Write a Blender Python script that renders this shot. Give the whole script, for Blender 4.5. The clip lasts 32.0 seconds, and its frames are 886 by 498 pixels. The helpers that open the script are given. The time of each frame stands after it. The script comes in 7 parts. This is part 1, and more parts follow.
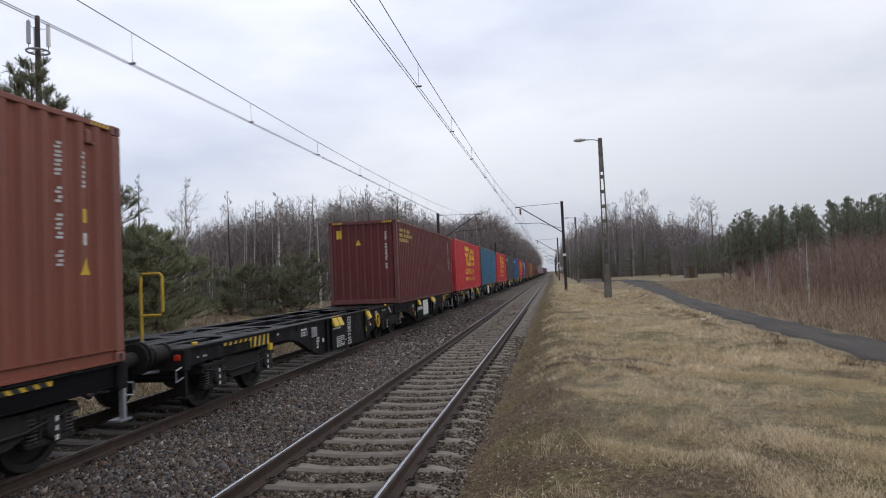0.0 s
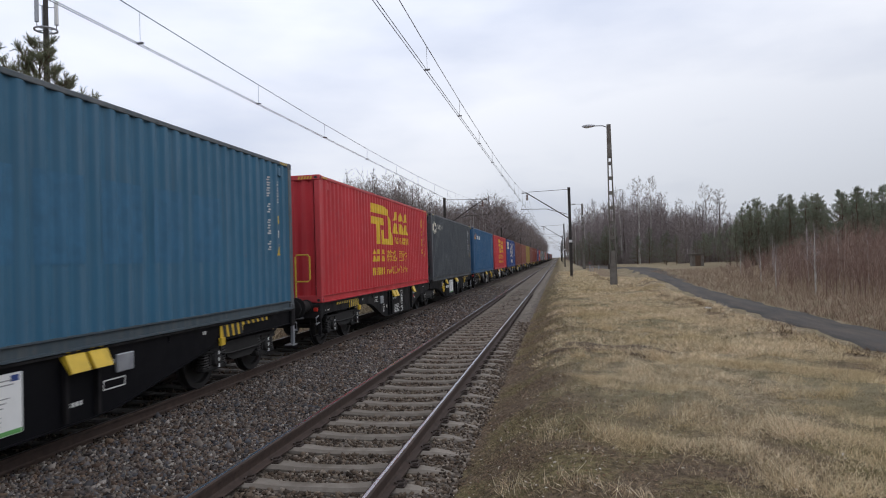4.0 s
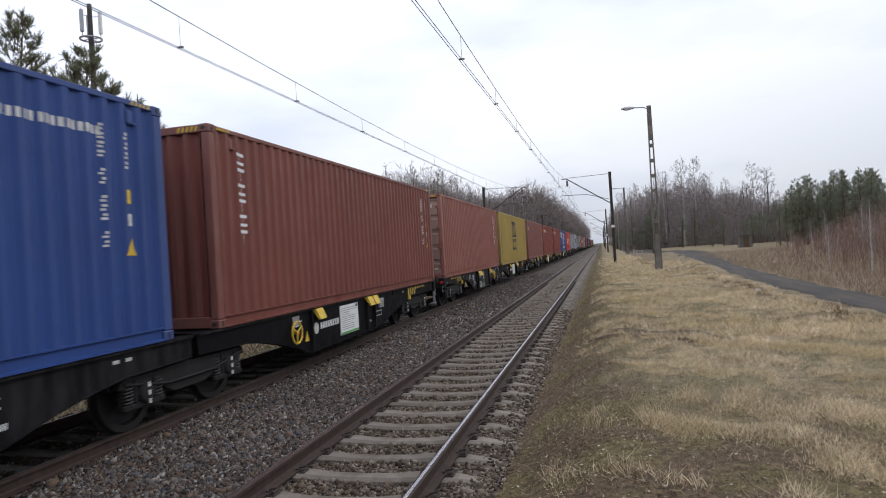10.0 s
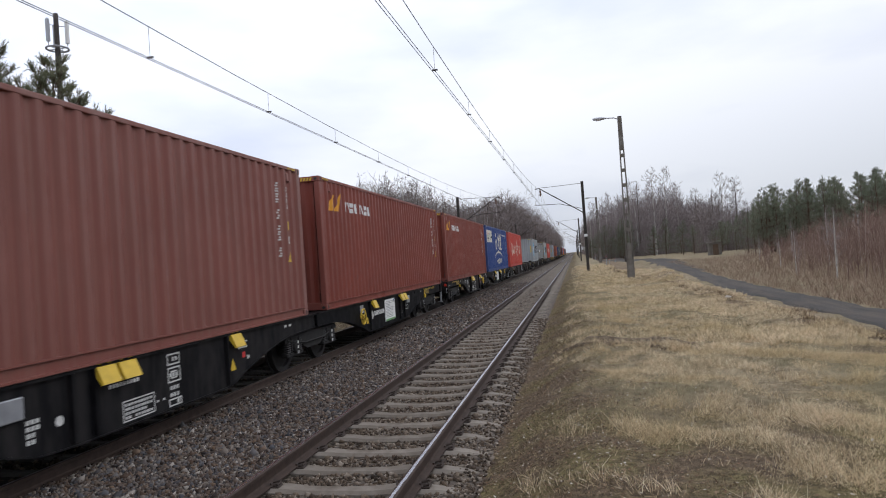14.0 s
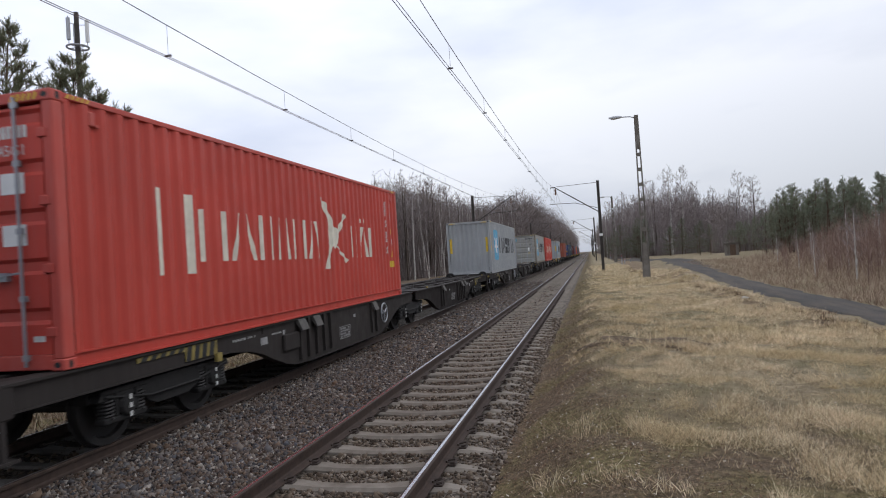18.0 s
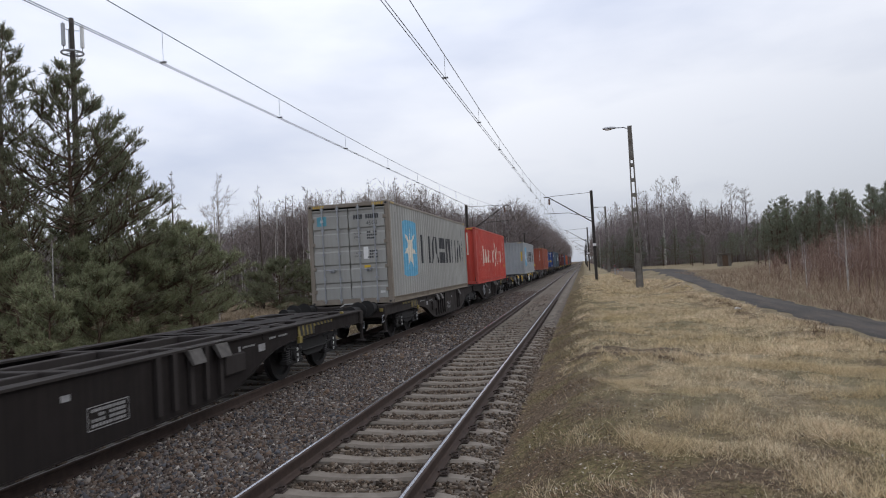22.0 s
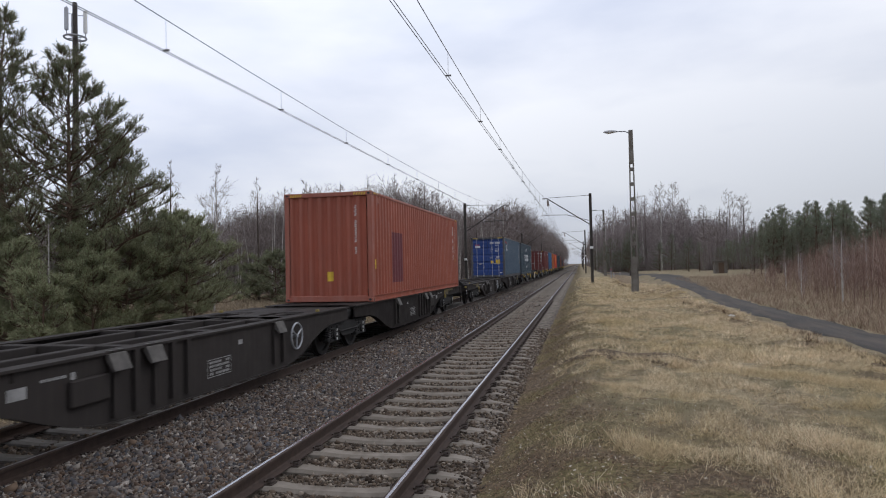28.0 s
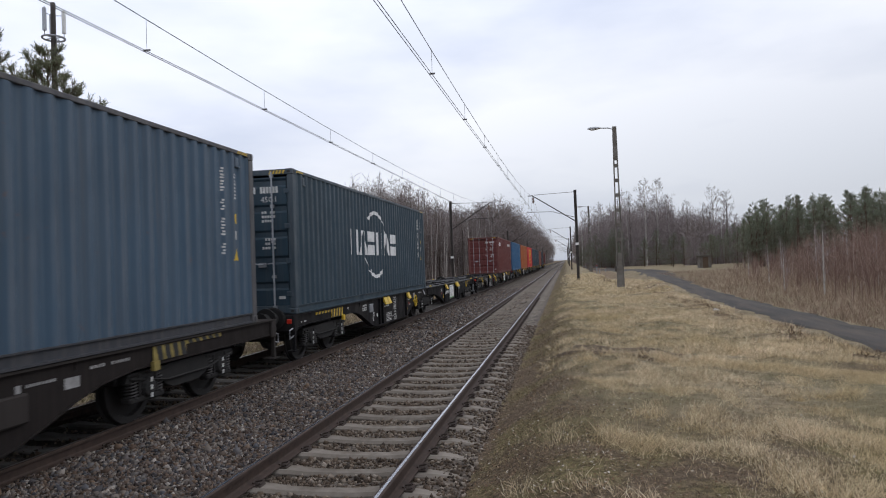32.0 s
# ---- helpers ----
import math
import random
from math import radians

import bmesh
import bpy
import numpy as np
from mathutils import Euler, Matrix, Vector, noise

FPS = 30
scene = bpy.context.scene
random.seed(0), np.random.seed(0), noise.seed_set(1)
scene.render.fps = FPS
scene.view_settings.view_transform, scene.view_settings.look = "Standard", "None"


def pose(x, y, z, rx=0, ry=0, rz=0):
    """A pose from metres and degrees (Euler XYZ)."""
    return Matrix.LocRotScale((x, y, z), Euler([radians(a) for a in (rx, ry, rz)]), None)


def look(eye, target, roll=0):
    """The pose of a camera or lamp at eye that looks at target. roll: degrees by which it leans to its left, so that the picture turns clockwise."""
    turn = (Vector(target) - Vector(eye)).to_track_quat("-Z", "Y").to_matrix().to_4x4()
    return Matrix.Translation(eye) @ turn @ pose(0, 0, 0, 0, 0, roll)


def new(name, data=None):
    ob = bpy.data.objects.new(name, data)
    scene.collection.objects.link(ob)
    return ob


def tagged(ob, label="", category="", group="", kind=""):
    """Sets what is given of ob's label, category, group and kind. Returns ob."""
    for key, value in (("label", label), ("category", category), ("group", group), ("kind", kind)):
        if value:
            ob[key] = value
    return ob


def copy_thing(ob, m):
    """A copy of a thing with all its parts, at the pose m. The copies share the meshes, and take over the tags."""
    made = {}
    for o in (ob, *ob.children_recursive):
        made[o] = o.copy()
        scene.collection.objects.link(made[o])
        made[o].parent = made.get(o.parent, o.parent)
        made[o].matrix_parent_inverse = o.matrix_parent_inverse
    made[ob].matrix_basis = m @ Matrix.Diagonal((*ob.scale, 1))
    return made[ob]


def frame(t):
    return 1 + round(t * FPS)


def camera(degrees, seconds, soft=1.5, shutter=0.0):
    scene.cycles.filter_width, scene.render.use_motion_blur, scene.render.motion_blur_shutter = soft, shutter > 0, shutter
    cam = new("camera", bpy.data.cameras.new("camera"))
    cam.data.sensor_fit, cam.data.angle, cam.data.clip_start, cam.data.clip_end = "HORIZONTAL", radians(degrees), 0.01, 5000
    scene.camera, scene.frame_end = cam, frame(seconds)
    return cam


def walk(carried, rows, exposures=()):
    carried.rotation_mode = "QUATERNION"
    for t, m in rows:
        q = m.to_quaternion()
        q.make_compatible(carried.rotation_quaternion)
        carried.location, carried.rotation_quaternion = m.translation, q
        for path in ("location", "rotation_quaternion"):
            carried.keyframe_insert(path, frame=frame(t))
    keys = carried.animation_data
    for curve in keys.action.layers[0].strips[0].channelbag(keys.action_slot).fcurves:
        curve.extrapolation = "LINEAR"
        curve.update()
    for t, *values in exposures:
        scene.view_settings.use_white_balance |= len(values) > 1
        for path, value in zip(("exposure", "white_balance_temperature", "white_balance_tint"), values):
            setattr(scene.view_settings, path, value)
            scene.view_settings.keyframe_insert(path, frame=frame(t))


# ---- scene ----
cam = camera(68.05, 32.0, soft=1.05, shutter=0.12)
EYE = Vector((0.0, 0.0, 1.92))  # z = 0 is the top of the rails, +y runs along the line


def aim(yaw, pitch, roll):
    y, p = radians(yaw), radians(pitch)
    return look(EYE, EYE + Vector((math.sin(y) * math.cos(p), math.cos(y) * math.cos(p), math.sin(p))), roll)


walk(cam, [
    (0, aim(-9.45, 2.32, -2.51)),
    (0.5, aim(-9.36, 2.37, -2.45)),
    (1, aim(-9.30, 2.21, -2.66)),
    (1.5, aim(-9.36, 1.90, -2.78)),
    (2, aim(-9.39, 1.59, -2.62)),
    (2.5, aim(-9.54, 1.45, -2.29)),
    (3, aim(-9.68, 1.27, -1.49)),
    (3.5, aim(-9.91, 1.14, -1.47)),
    (5.5, aim(-11.08, 0.74, -3.31)),
    (6, aim(-12.20, 0.88, -3.90)),
    (6.5, aim(-12.90, 0.88, -3.96)),
    (7, aim(-13.03, 0.80, -3.98)),
    (7.5, aim(-13.29, 0.88, -4.26)),
    (8, aim(-13.44, 0.74, -3.78)),
    (8.5, aim(-13.48, 0.51, -3.07)),
    (9, aim(-13.33, 0.31, -3.06)),
    (9.5, aim(-13.40, 0.21, -3.13)),
    (10, aim(-13.61, 0.30, -3.53)),
    (10.5, aim(-13.80, 0.43, -3.61)),
    (11, aim(-13.71, 0.51, -3.61)),
    (11.5, aim(-13.20, 0.51, -3.57)),
    (12, aim(-12.70, 0.48, -3.46)),
    (12.5, aim(-12.27, 0.53, -3.58)),
    (13, aim(-11.89, 0.70, -3.89)),
    (13.5, aim(-11.60, 0.85, -3.88)),
    (14, aim(-11.33, 1.04, -4.04)),
    (14.5, aim(-11.14, 1.23, -4.28)),
    (16.5, aim(-11.35, 1.29, -3.78)),
    (17, aim(-11.69, 1.15, -3.72)),
    (17.5, aim(-12.22, 1.06, -3.78)),
    (18, aim(-12.60, 0.99, -3.65)),
    (18.5, aim(-12.86, 0.99, -3.70)),
    (19, aim(-12.91, 1.03, -3.72)),
    (19.5, aim(-12.73, 1.10, -3.17)),
    (20, aim(-12.58, 1.19, -2.80)),
    (20.5, aim(-12.32, 1.32, -2.71)),
    (21, aim(-12.20, 1.53, -3.02)),
    (21.5, aim(-12.13, 1.69, -3.22)),
    (22, aim(-12.00, 1.72, -3.23)),
    (22.5, aim(-11.98, 1.74, -3.25)),
    (23, aim(-11.96, 1.86, -3.31)),
    (23.5, aim(-11.97, 1.97, -3.08)),
    (24, aim(-11.97, 2.06, -2.96)),
    (24.5, aim(-11.90, 2.18, -3.03)),
    (25, aim(-11.87, 2.32, -3.23)),
    (25.5, aim(-11.86, 2.49, -2.84)),
    (27.5, aim(-11.97, 1.68, -1.31)),
    (28, aim(-11.76, 1.52, -1.32)),
    (28.5, aim(-11.58, 1.43, -1.54)),
    (29, aim(-11.37, 1.42, -1.70)),
    (29.5, aim(-11.22, 1.51, -1.81)),
    (30, aim(-11.07, 1.60, -1.93)),
    (30.5, aim(-10.90, 1.64, -2.15)),
    (31, aim(-10.73, 1.55, -2.13)),
    (31.5, aim(-10.65, 1.42, -2.13)),
    (32, aim(-10.56, 1.33, -2.11)),
], exposures=[(0, -0.26), (3, -0.26), (6, -0.1), (9, 0.0), (12, 0.0), (15, -0.07), (18, -0.12), (21, -0.22), (24, -0.27), (28, -0.25), (32, -0.17)])

# ---- world and light: a bright overcast winter day ----
SUN_EL, SUN_ROT = radians(42), radians(62)
world = bpy.data.worlds.new("sky")
scene.world = world
world.use_nodes = True
wn, wl = world.node_tree.nodes, world.node_tree.links
wn.clear()
w_out = wn.new("ShaderNodeOutputWorld")
w_bg = wn.new("ShaderNodeBackground")
w_sky = wn.new("ShaderNodeTexSky")
w_sky.sky_type, w_sky.sun_disc, w_sky.sun_elevation, w_sky.sun_rotation = "NISHITA", False, SUN_EL, SUN_ROT
w_dim = wn.new("ShaderNodeVectorMath")
w_dim.operation = "SCALE"
w_dim.inputs["Scale"].default_value = 0.10
w_co = wn.new("ShaderNodeTexCoord")
w_map = wn.new("ShaderNodeMapping")
w_map.inputs["Scale"].default_value = (1.0, 1.0, 3.2)
w_noise = wn.new("ShaderNodeTexNoise")
w_noise.inputs["Scale"].default_value, w_noise.inputs["Detail"].default_value = 1.25, 6.0
w_noise.inputs["Roughness"].default_value = 0.5
w_ramp = wn.new("ShaderNodeValToRGB")
w_ramp.color_ramp.elements[0].position, w_ramp.color_ramp.elements[0].color = 0.39, (0.70, 0.755, 0.915, 1)
w_ramp.color_ramp.elements[1].position, w_ramp.color_ramp.elements[1].color = 0.63, (1.12, 1.135, 1.205, 1)
w_mix = wn.new("ShaderNodeMixRGB")
w_mix.inputs["Fac"].default_value = 0.88
wl.new(w_co.outputs["Generated"], w_map.inputs["Vector"])
wl.new(w_map.outputs["Vector"], w_noise.inputs["Vector"])
wl.new(w_noise.outputs["Fac"], w_ramp.inputs["Fac"])
wl.new(w_sky.outputs["Color"], w_dim.inputs[0])
wl.new(w_dim.outputs["Vector"], w_mix.inputs["Color1"])
wl.new(w_ramp.outputs["Color"], w_mix.inputs["Color2"])
# an overcast sky is brighter overhead than at the horizon
w_sep = wn.new("ShaderNodeSeparateXYZ")
w_grad = wn.new("ShaderNodeValToRGB")
w_grad.color_ramp.elements[0].position, w_grad.color_ramp.elements[0].color = 0.0, (0.67, 0.69, 0.72, 1)
w_grad.color_ramp.elements[1].position, w_grad.color_ramp.elements[1].color = 0.42, (1.34, 1.34, 1.34, 1)
w_mul = wn.new("ShaderNodeMixRGB")
w_mul.blend_type = "MULTIPLY"
w_mul.inputs["Fac"].default_value = 1.0
wl.new(w_co.outputs["Generated"], w_sep.inputs["Vector"])
w_lop = wn.new("ShaderNodeMath")  # thinner cloud on the far side of the line
w_lop.operation = "MULTIPLY_ADD"
w_lop.inputs[1].default_value = -0.22
wl.new(w_sep.outputs["X"], w_lop.inputs[0])
wl.new(w_sep.outputs["Z"], w_lop.inputs[2])
wl.new(w_lop.outputs[0], w_grad.inputs["Fac"])
wl.new(w_mix.outputs["Color"], w_mul.inputs["Color1"])
wl.new(w_grad.outputs["Color"], w_mul.inputs["Color2"])
wl.new(w_mul.outputs["Color"], w_bg.inputs["Color"])
w_bg.inputs["Strength"].default_value = 1.0
wl.new(w_bg.outputs["Background"], w_out.inputs["Surface"])
sun_data = bpy.data.lights.new("sun", "SUN")
sun_data.energy, sun_data.angle, sun_data.color = 0.55, radians(40), (1.0, 0.97, 0.92)
sun = new("sun", sun_data)
sun.matrix_basis = look((38, 20, 39), (0, 0, 0))
scene.view_settings.exposure = 0.0

# ---- mesh tools ----
class Acc:
    """Collects vertices and faces of one mesh."""

    def __init__(self):
        self.v, self.f, self.m = [], [], []

    def add(self, verts, faces, mat=0):
        n = len(self.v)
        self.v += [tuple(p) for p in verts]
        self.f += [tuple(i + n for i in q) for q in faces]
        self.m += [mat] * len(faces)
        return self

    def box(self, x0, x1, y0, y1, z0, z1, bev=0.0, mat=0):
        if bev <= 0:
            p = [(x, y, z) for z in (z0, z1) for y in (y0, y1) for x in (x0, x1)]
            return self.add(p, [(0, 2, 3, 1), (4, 5, 7, 6), (0, 1, 5, 4), (2, 6, 7, 3), (0, 4, 6, 2), (1, 3, 7, 5)], mat)
        b = bev
        ring = lambda z, i: [(x0 + i + b, y0 + i, z), (x1 - i - b, y0 + i, z), (x1 - i, y0 + i + b, z), (x1 - i, y1 - i - b, z),
                             (x1 - i - b, y1 - i, z), (x0 + i + b, y1 - i, z), (x0 + i, y1 - i - b, z), (x0 + i, y0 + i + b, z)]
        p = ring(z0, b * 0.7) + ring(z0 + b, 0) + ring(z1 - b, 0) + ring(z1, b * 0.7)
        fs = [tuple(range(7, -1, -1)), tuple(range(24, 32))]
        for k in range(3):
            for i in range(8):
                j = (i + 1) % 8
                fs.append((k * 8 + i, k * 8 + j, k * 8 + 8 + j, k * 8 + 8 + i))
        return self.add(p, fs, mat)

    def prism(self, poly, axis, lo, hi, mat=0):
        """Extrudes a polygon in the two other axes (in xyz order) along axis."""
        def place(p, c):
            q = list(p)
            q.insert(axis, c)
            return tuple(q)
        n = len(poly)
        p = [place(q, lo) for q in poly] + [place(q, hi) for q in poly]
        fs = [tuple(range(n - 1, -1, -1)), tuple(range(n, 2 * n))]
        fs += [(i, (i + 1) % n, n + (i + 1) % n, n + i) for i in range(n)]
        return self.add(p, fs, mat)

    def tube(self, pts, radii, n=6, mat=0, cap=True):
        """A tube along points; radii one number or one for each point."""
        pts = [Vector(p) for p in pts]
        if not hasattr(radii, "__len__"):
            radii = [radii] * len(pts)
        vs = []
        for i, p in enumerate(pts):
            d = (pts[min(i + 1, len(pts) - 1)] - pts[max(i - 1, 0)]).normalized()
            a = d.cross(Vector((0, 0, 1)) if abs(d.z) < 0.9 else Vector((1, 0, 0))).normalized()
            b = d.cross(a)
            for k in range(n):
                w = 2 * math.pi * k / n
                vs.append(p + radii[i] * (math.cos(w) * a + math.sin(w) * b))
        fs = []
        for i in range(len(pts) - 1):
            for k in range(n):
                fs.append((i * n + k, i * n + (k + 1) % n, (i + 1) * n + (k + 1) % n, (i + 1) * n + k))
        if cap:
            fs += [tuple(range(n - 1, -1, -1)), tuple(range((len(pts) - 1) * n, len(pts) * n))]
        return self.add(vs, fs, mat)

    def lathe(self, prof, centre, axis=0, n=20, mat=0):
        """Turns a profile of (along, radius) round an axis through centre."""
        vs, fs = [], []
        for a, r in prof:
            for k in range(n):
                w = 2 * math.pi * k / n
                q = [r * math.cos(w), r * math.sin(w)]
                q.insert(axis, a)
                vs.append((centre[0] + q[0], centre[1] + q[1], centre[2] + q[2]))
        for i in range(len(prof) - 1):
            for k in range(n):
                fs.append((i * n + k, i * n + (k + 1) % n, (i + 1) * n + (k + 1) % n, (i + 1) * n + k))
        fs += [tuple(range(n)), tuple(range((len(prof) - 1) * n, len(prof) * n))]
        return self.add(vs, fs, mat)

    def ring(self, centre, radius, thick, axis=0, n=24, k=6, mat=0):
        vs, fs = [], []
        for i in range(n):
            w = 2 * math.pi * i / n
            for j in range(k):
                u = 2 * math.pi * j / k
                r = radius + thick * math.cos(u)
                q = [r * math.cos(w), r * math.sin(w)]
                q.insert(axis, thick * math.sin(u))
                vs.append((centre[0] + q[0], centre[1] + q[1], centre[2] + q[2]))
        for i in range(n):
            for j in range(k):
                fs.append((i * k + j, i * k + (j + 1) % k, ((i + 1) % n) * k + (j + 1) % k, ((i + 1) % n) * k + j))
        return self.add(vs, fs, mat)

    def mesh(self, name, mats, smooth=False):
        me = bpy.data.meshes.new(name)
        me.from_pydata(self.v, [], self.f)
        for m in mats if isinstance(mats, (list, tuple)) else [mats]:
            me.materials.append(m)
        if any(self.m):
            me.polygons.foreach_set("material_index", self.m)
        if smooth:
            me.polygons.foreach_set("use_smooth", [True] * len(self.f))
        me.update()
        return me


def part(name, acc, mat, parent=None, label="", smooth=False):
    """Links a mesh as one part of a thing or of a part."""
    ob = new(name, acc if isinstance(acc, bpy.types.Mesh) else acc.mesh(name, mat, smooth))
    ob.parent = parent
    return tagged(ob, label) if label else ob


def fast_mesh(name, verts, tris, mat, smooth=False):
    """A triangle mesh from arrays."""
    verts, tris = np.asarray(verts, np.float32), np.asarray(tris, np.int32)
    me = bpy.data.meshes.new(name)
    me.vertices.add(len(verts))
    me.vertices.foreach_set("co", verts.ravel())
    me.loops.add(tris.size)
    me.loops.foreach_set("vertex_index", tris.ravel())
    me.polygons.add(len(tris))
    me.polygons.foreach_set("loop_start", np.arange(0, tris.size, 3, dtype=np.int32))
    if smooth:
        me.polygons.foreach_set("use_smooth", np.ones(len(tris), bool))
    me.materials.append(mat)
    me.update(calc_edges=True)
    return me


# ---- materials ----
class Mat:
    """A node material with a principled shader and short ways to add nodes."""

    def __init__(self, name, rough=0.7, metal=0.0, spec=0.4):
        self.m = bpy.data.materials.new(name)
        self.m.use_nodes = True
        self.n, self.l = self.m.node_tree.nodes, self.m.node_tree.links
        self.b = self.n["Principled BSDF"]
        self.b.inputs["Roughness"].default_value = rough
        self.b.inputs["Metallic"].default_value = metal
        self.b.inputs["Specular IOR Level"].default_value = spec
        self.co = self.n.new("ShaderNodeTexCoord")

    def noise(self, scale, detail=3.0, rough=0.55, stretch=None, space="Object"):
        t = self.n.new("ShaderNodeTexNoise")
        t.inputs["Scale"].default_value, t.inputs["Detail"].default_value, t.inputs["Roughness"].default_value = scale, detail, rough
        src = self.co.outputs[space]
        if stretch:
            mp = self.n.new("ShaderNodeMapping")
            mp.inputs["Scale"].default_value = stretch
            self.l.new(src, mp.inputs["Vector"])
            src = mp.outputs["Vector"]
        self.l.new(src, t.inputs["Vector"])
        return t.outputs["Fac"]

    def ramp(self, fac, *stops):
        r = self.n.new("ShaderNodeValToRGB")
        e = r.color_ramp.elements
        while len(e) < len(stops):
            e.new(0.5)
        for el, (p, c) in zip(e, stops):
            el.position = p
            el.color = (*c, 1) if hasattr(c, "__len__") else (c, c, c, 1)
        self.l.new(fac, r.inputs["Fac"])
        return r.outputs["Color"]

    def mix(self, fac, a, b, mode="MIX"):
        x = self.n.new("ShaderNodeMixRGB")
        x.blend_type = mode
        for key, val in (("Fac", fac), ("Color1", a), ("Color2", b)):
            if isinstance(val, bpy.types.NodeSocket):
                self.l.new(val, x.inputs[key])
            elif key == "Fac":
                x.inputs[key].default_value = val
            else:
                x.inputs[key].default_value = (*val, 1)
        return x.outputs["Color"]

    def island(self):
        return self.n.new("ShaderNodeNewGeometry").outputs["Random Per Island"]

    def each(self):
        return self.n.new("ShaderNodeObjectInfo").outputs["Random"]

    def color(self, c):
        if isinstance(c, bpy.types.NodeSocket):
            self.l.new(c, self.b.inputs["Base Color"])
        else:
            self.b.inputs["Base Color"].default_value = (*c, 1)
        return self

    def leafy(self, share=0.5):
        """Lets light through thin leaves and blades."""
        tr = self.n.new("ShaderNodeBsdfTranslucent")
        src = self.b.inputs["Base Color"].links[0].from_socket
        self.l.new(src, tr.inputs["Color"])
        mx = self.n.new("ShaderNodeMixShader")
        mx.inputs["Fac"].default_value = share
        out = next(x for x in self.n if x.type == "OUTPUT_MATERIAL")
        self.l.new(self.b.outputs["BSDF"], mx.inputs[1])
        self.l.new(tr.outputs["BSDF"], mx.inputs[2])
        self.l.new(mx.outputs["Shader"], out.inputs["Surface"])
        return self

    def rough(self, c):
        self.l.new(c, self.b.inputs["Roughness"])
        return self

    def bump(self, h, strength=0.3, dist=0.01):
        b = self.n.new("ShaderNodeBump")
        b.inputs["Strength"].default_value, b.inputs["Distance"].default_value = strength, dist
        self.l.new(h, b.inputs["Height"])
        self.l.new(b.outputs["Normal"], self.b.inputs["Normal"])
        return self


def tint(c, k):
    return tuple(min(1.0, max(0.0, x * k)) for x in c)


def m_paint(name, c, wear=0.3, rough=0.5, rust=(0.16, 0.07, 0.035), spec=0.3, dust=0.5, edge=0.42):
    """Weathered paint: faded patches, vertical streaks, scattered rust."""
    k = Mat(name, rough, 0, spec)
    big = k.ramp(k.noise(0.55, 4), (0.3, tint(c, 0.86)), (0.7, tint(c, 1.12)))
    streak = k.ramp(k.noise(1.0, 5, 0.65, (14, 14, 0.35)), (0.46, 0.0), (0.70, 1.0))
    dirty = k.mix(0.5, c, (0.2, 0.17, 0.14))
    s = k.mix(dust * wear, (0, 0, 0), streak)
    col = k.mix(s, big, dirty)
    # chalky wear on the outer edges of the corrugation
    geo = k.n.new("ShaderNodeNewGeometry")
    worn = k.ramp(geo.outputs["Pointiness"], (0.505, 0.0), (0.57, 1.0))
    worn = k.mix(worn, (0, 0, 0), k.ramp(k.noise(1.0, 4, 0.6, (5, 5, 1.2)), (0.38, 0.1), (0.62, edge * min(1.0, 0.25 + wear))))
    col = k.mix(worn, col, k.mix(0.38, c, (0.46, 0.42, 0.39)))
    spots = k.ramp(k.noise(7, 6, 0.7), (0.70 - 0.06 * wear, 0.0), (0.76, 1.0))
    col = k.mix(k.mix(wear, (0, 0, 0), spots), col, rust)
    k.color(col).rough(k.ramp(k.noise(3, 3), (0.3, rough - 0.08), (0.8, rough + 0.2)))
    return k.bump(k.noise(22, 3), 0.12, 0.004).m


def m_plain(name, c, rough=0.6, metal=0.0, var=0.15, scale=6.0, bump=0.1):
    k = Mat(name, rough, metal)
    k.color(k.ramp(k.noise(scale, 4), (0.3, tint(c, 1 - var)), (0.7, tint(c, 1 + var))))
    return k.bump(k.noise(scale * 5, 3), bump, 0.006).m


def m_island(name, *stops, rough=0.85, bump=0.0, scale=30.0, thin=False):
    k = Mat(name, rough, 0, 0.25)
    k.color(k.ramp(k.island(), *stops))
    if thin:
        k.leafy()
    return k.bump(k.noise(scale, 3), bump, 0.01).m if bump else k.m


RAIL_SIDE = m_plain("rail_rust", (0.044, 0.027, 0.020), 0.8, 0.0, 0.3, 9, 0.3)
RAIL_TOP = m_plain("rail_head", (0.42, 0.43, 0.46), 0.25, 0.95, 0.12, 20, 0.05)
RAIL_TOP_DULL = m_plain("rail_head_used", (0.22, 0.21, 0.21), 0.4, 0.8, 0.2, 20, 0.05)
CLIP = m_plain("clip_steel", (0.055, 0.040, 0.033), 0.75, 0.2, 0.3, 20, 0.2)


def m_concrete(name, c):
    k = Mat(name, 0.9, 0, 0.2)
    col = k.mix(k.ramp(k.noise(2.3, 5, 0.65), (0.40, 0.0), (0.72, 0.75)), k.mix(k.each(), tint(c, 0.82), tint(c, 1.12)), (0.075, 0.058, 0.043))
    k.color(col)
    return k.bump(k.noise(45, 4), 0.35, 0.006).m


SLEEPER = m_concrete("sleeper_concrete", (0.225, 0.198, 0.168))
SLEEPER_DARK = m_concrete("sleeper_oily", (0.17, 0.162, 0.152))
POST_CONC = m_concrete("post_concrete", (0.20, 0.185, 0.165))
STONES = m_island("ballast_stone", (0.0, (0.012, 0.011, 0.012)), (0.16, (0.085, 0.055, 0.038)), (0.34, (0.040, 0.043, 0.050)), (0.48, (0.150, 0.100, 0.066)),
                  (0.62, (0.070, 0.073, 0.082)), (0.76, (0.175, 0.150, 0.130)), (0.88, (0.09, 0.066, 0.050)), (1.0, (0.34, 0.31, 0.275)), bump=0.2)


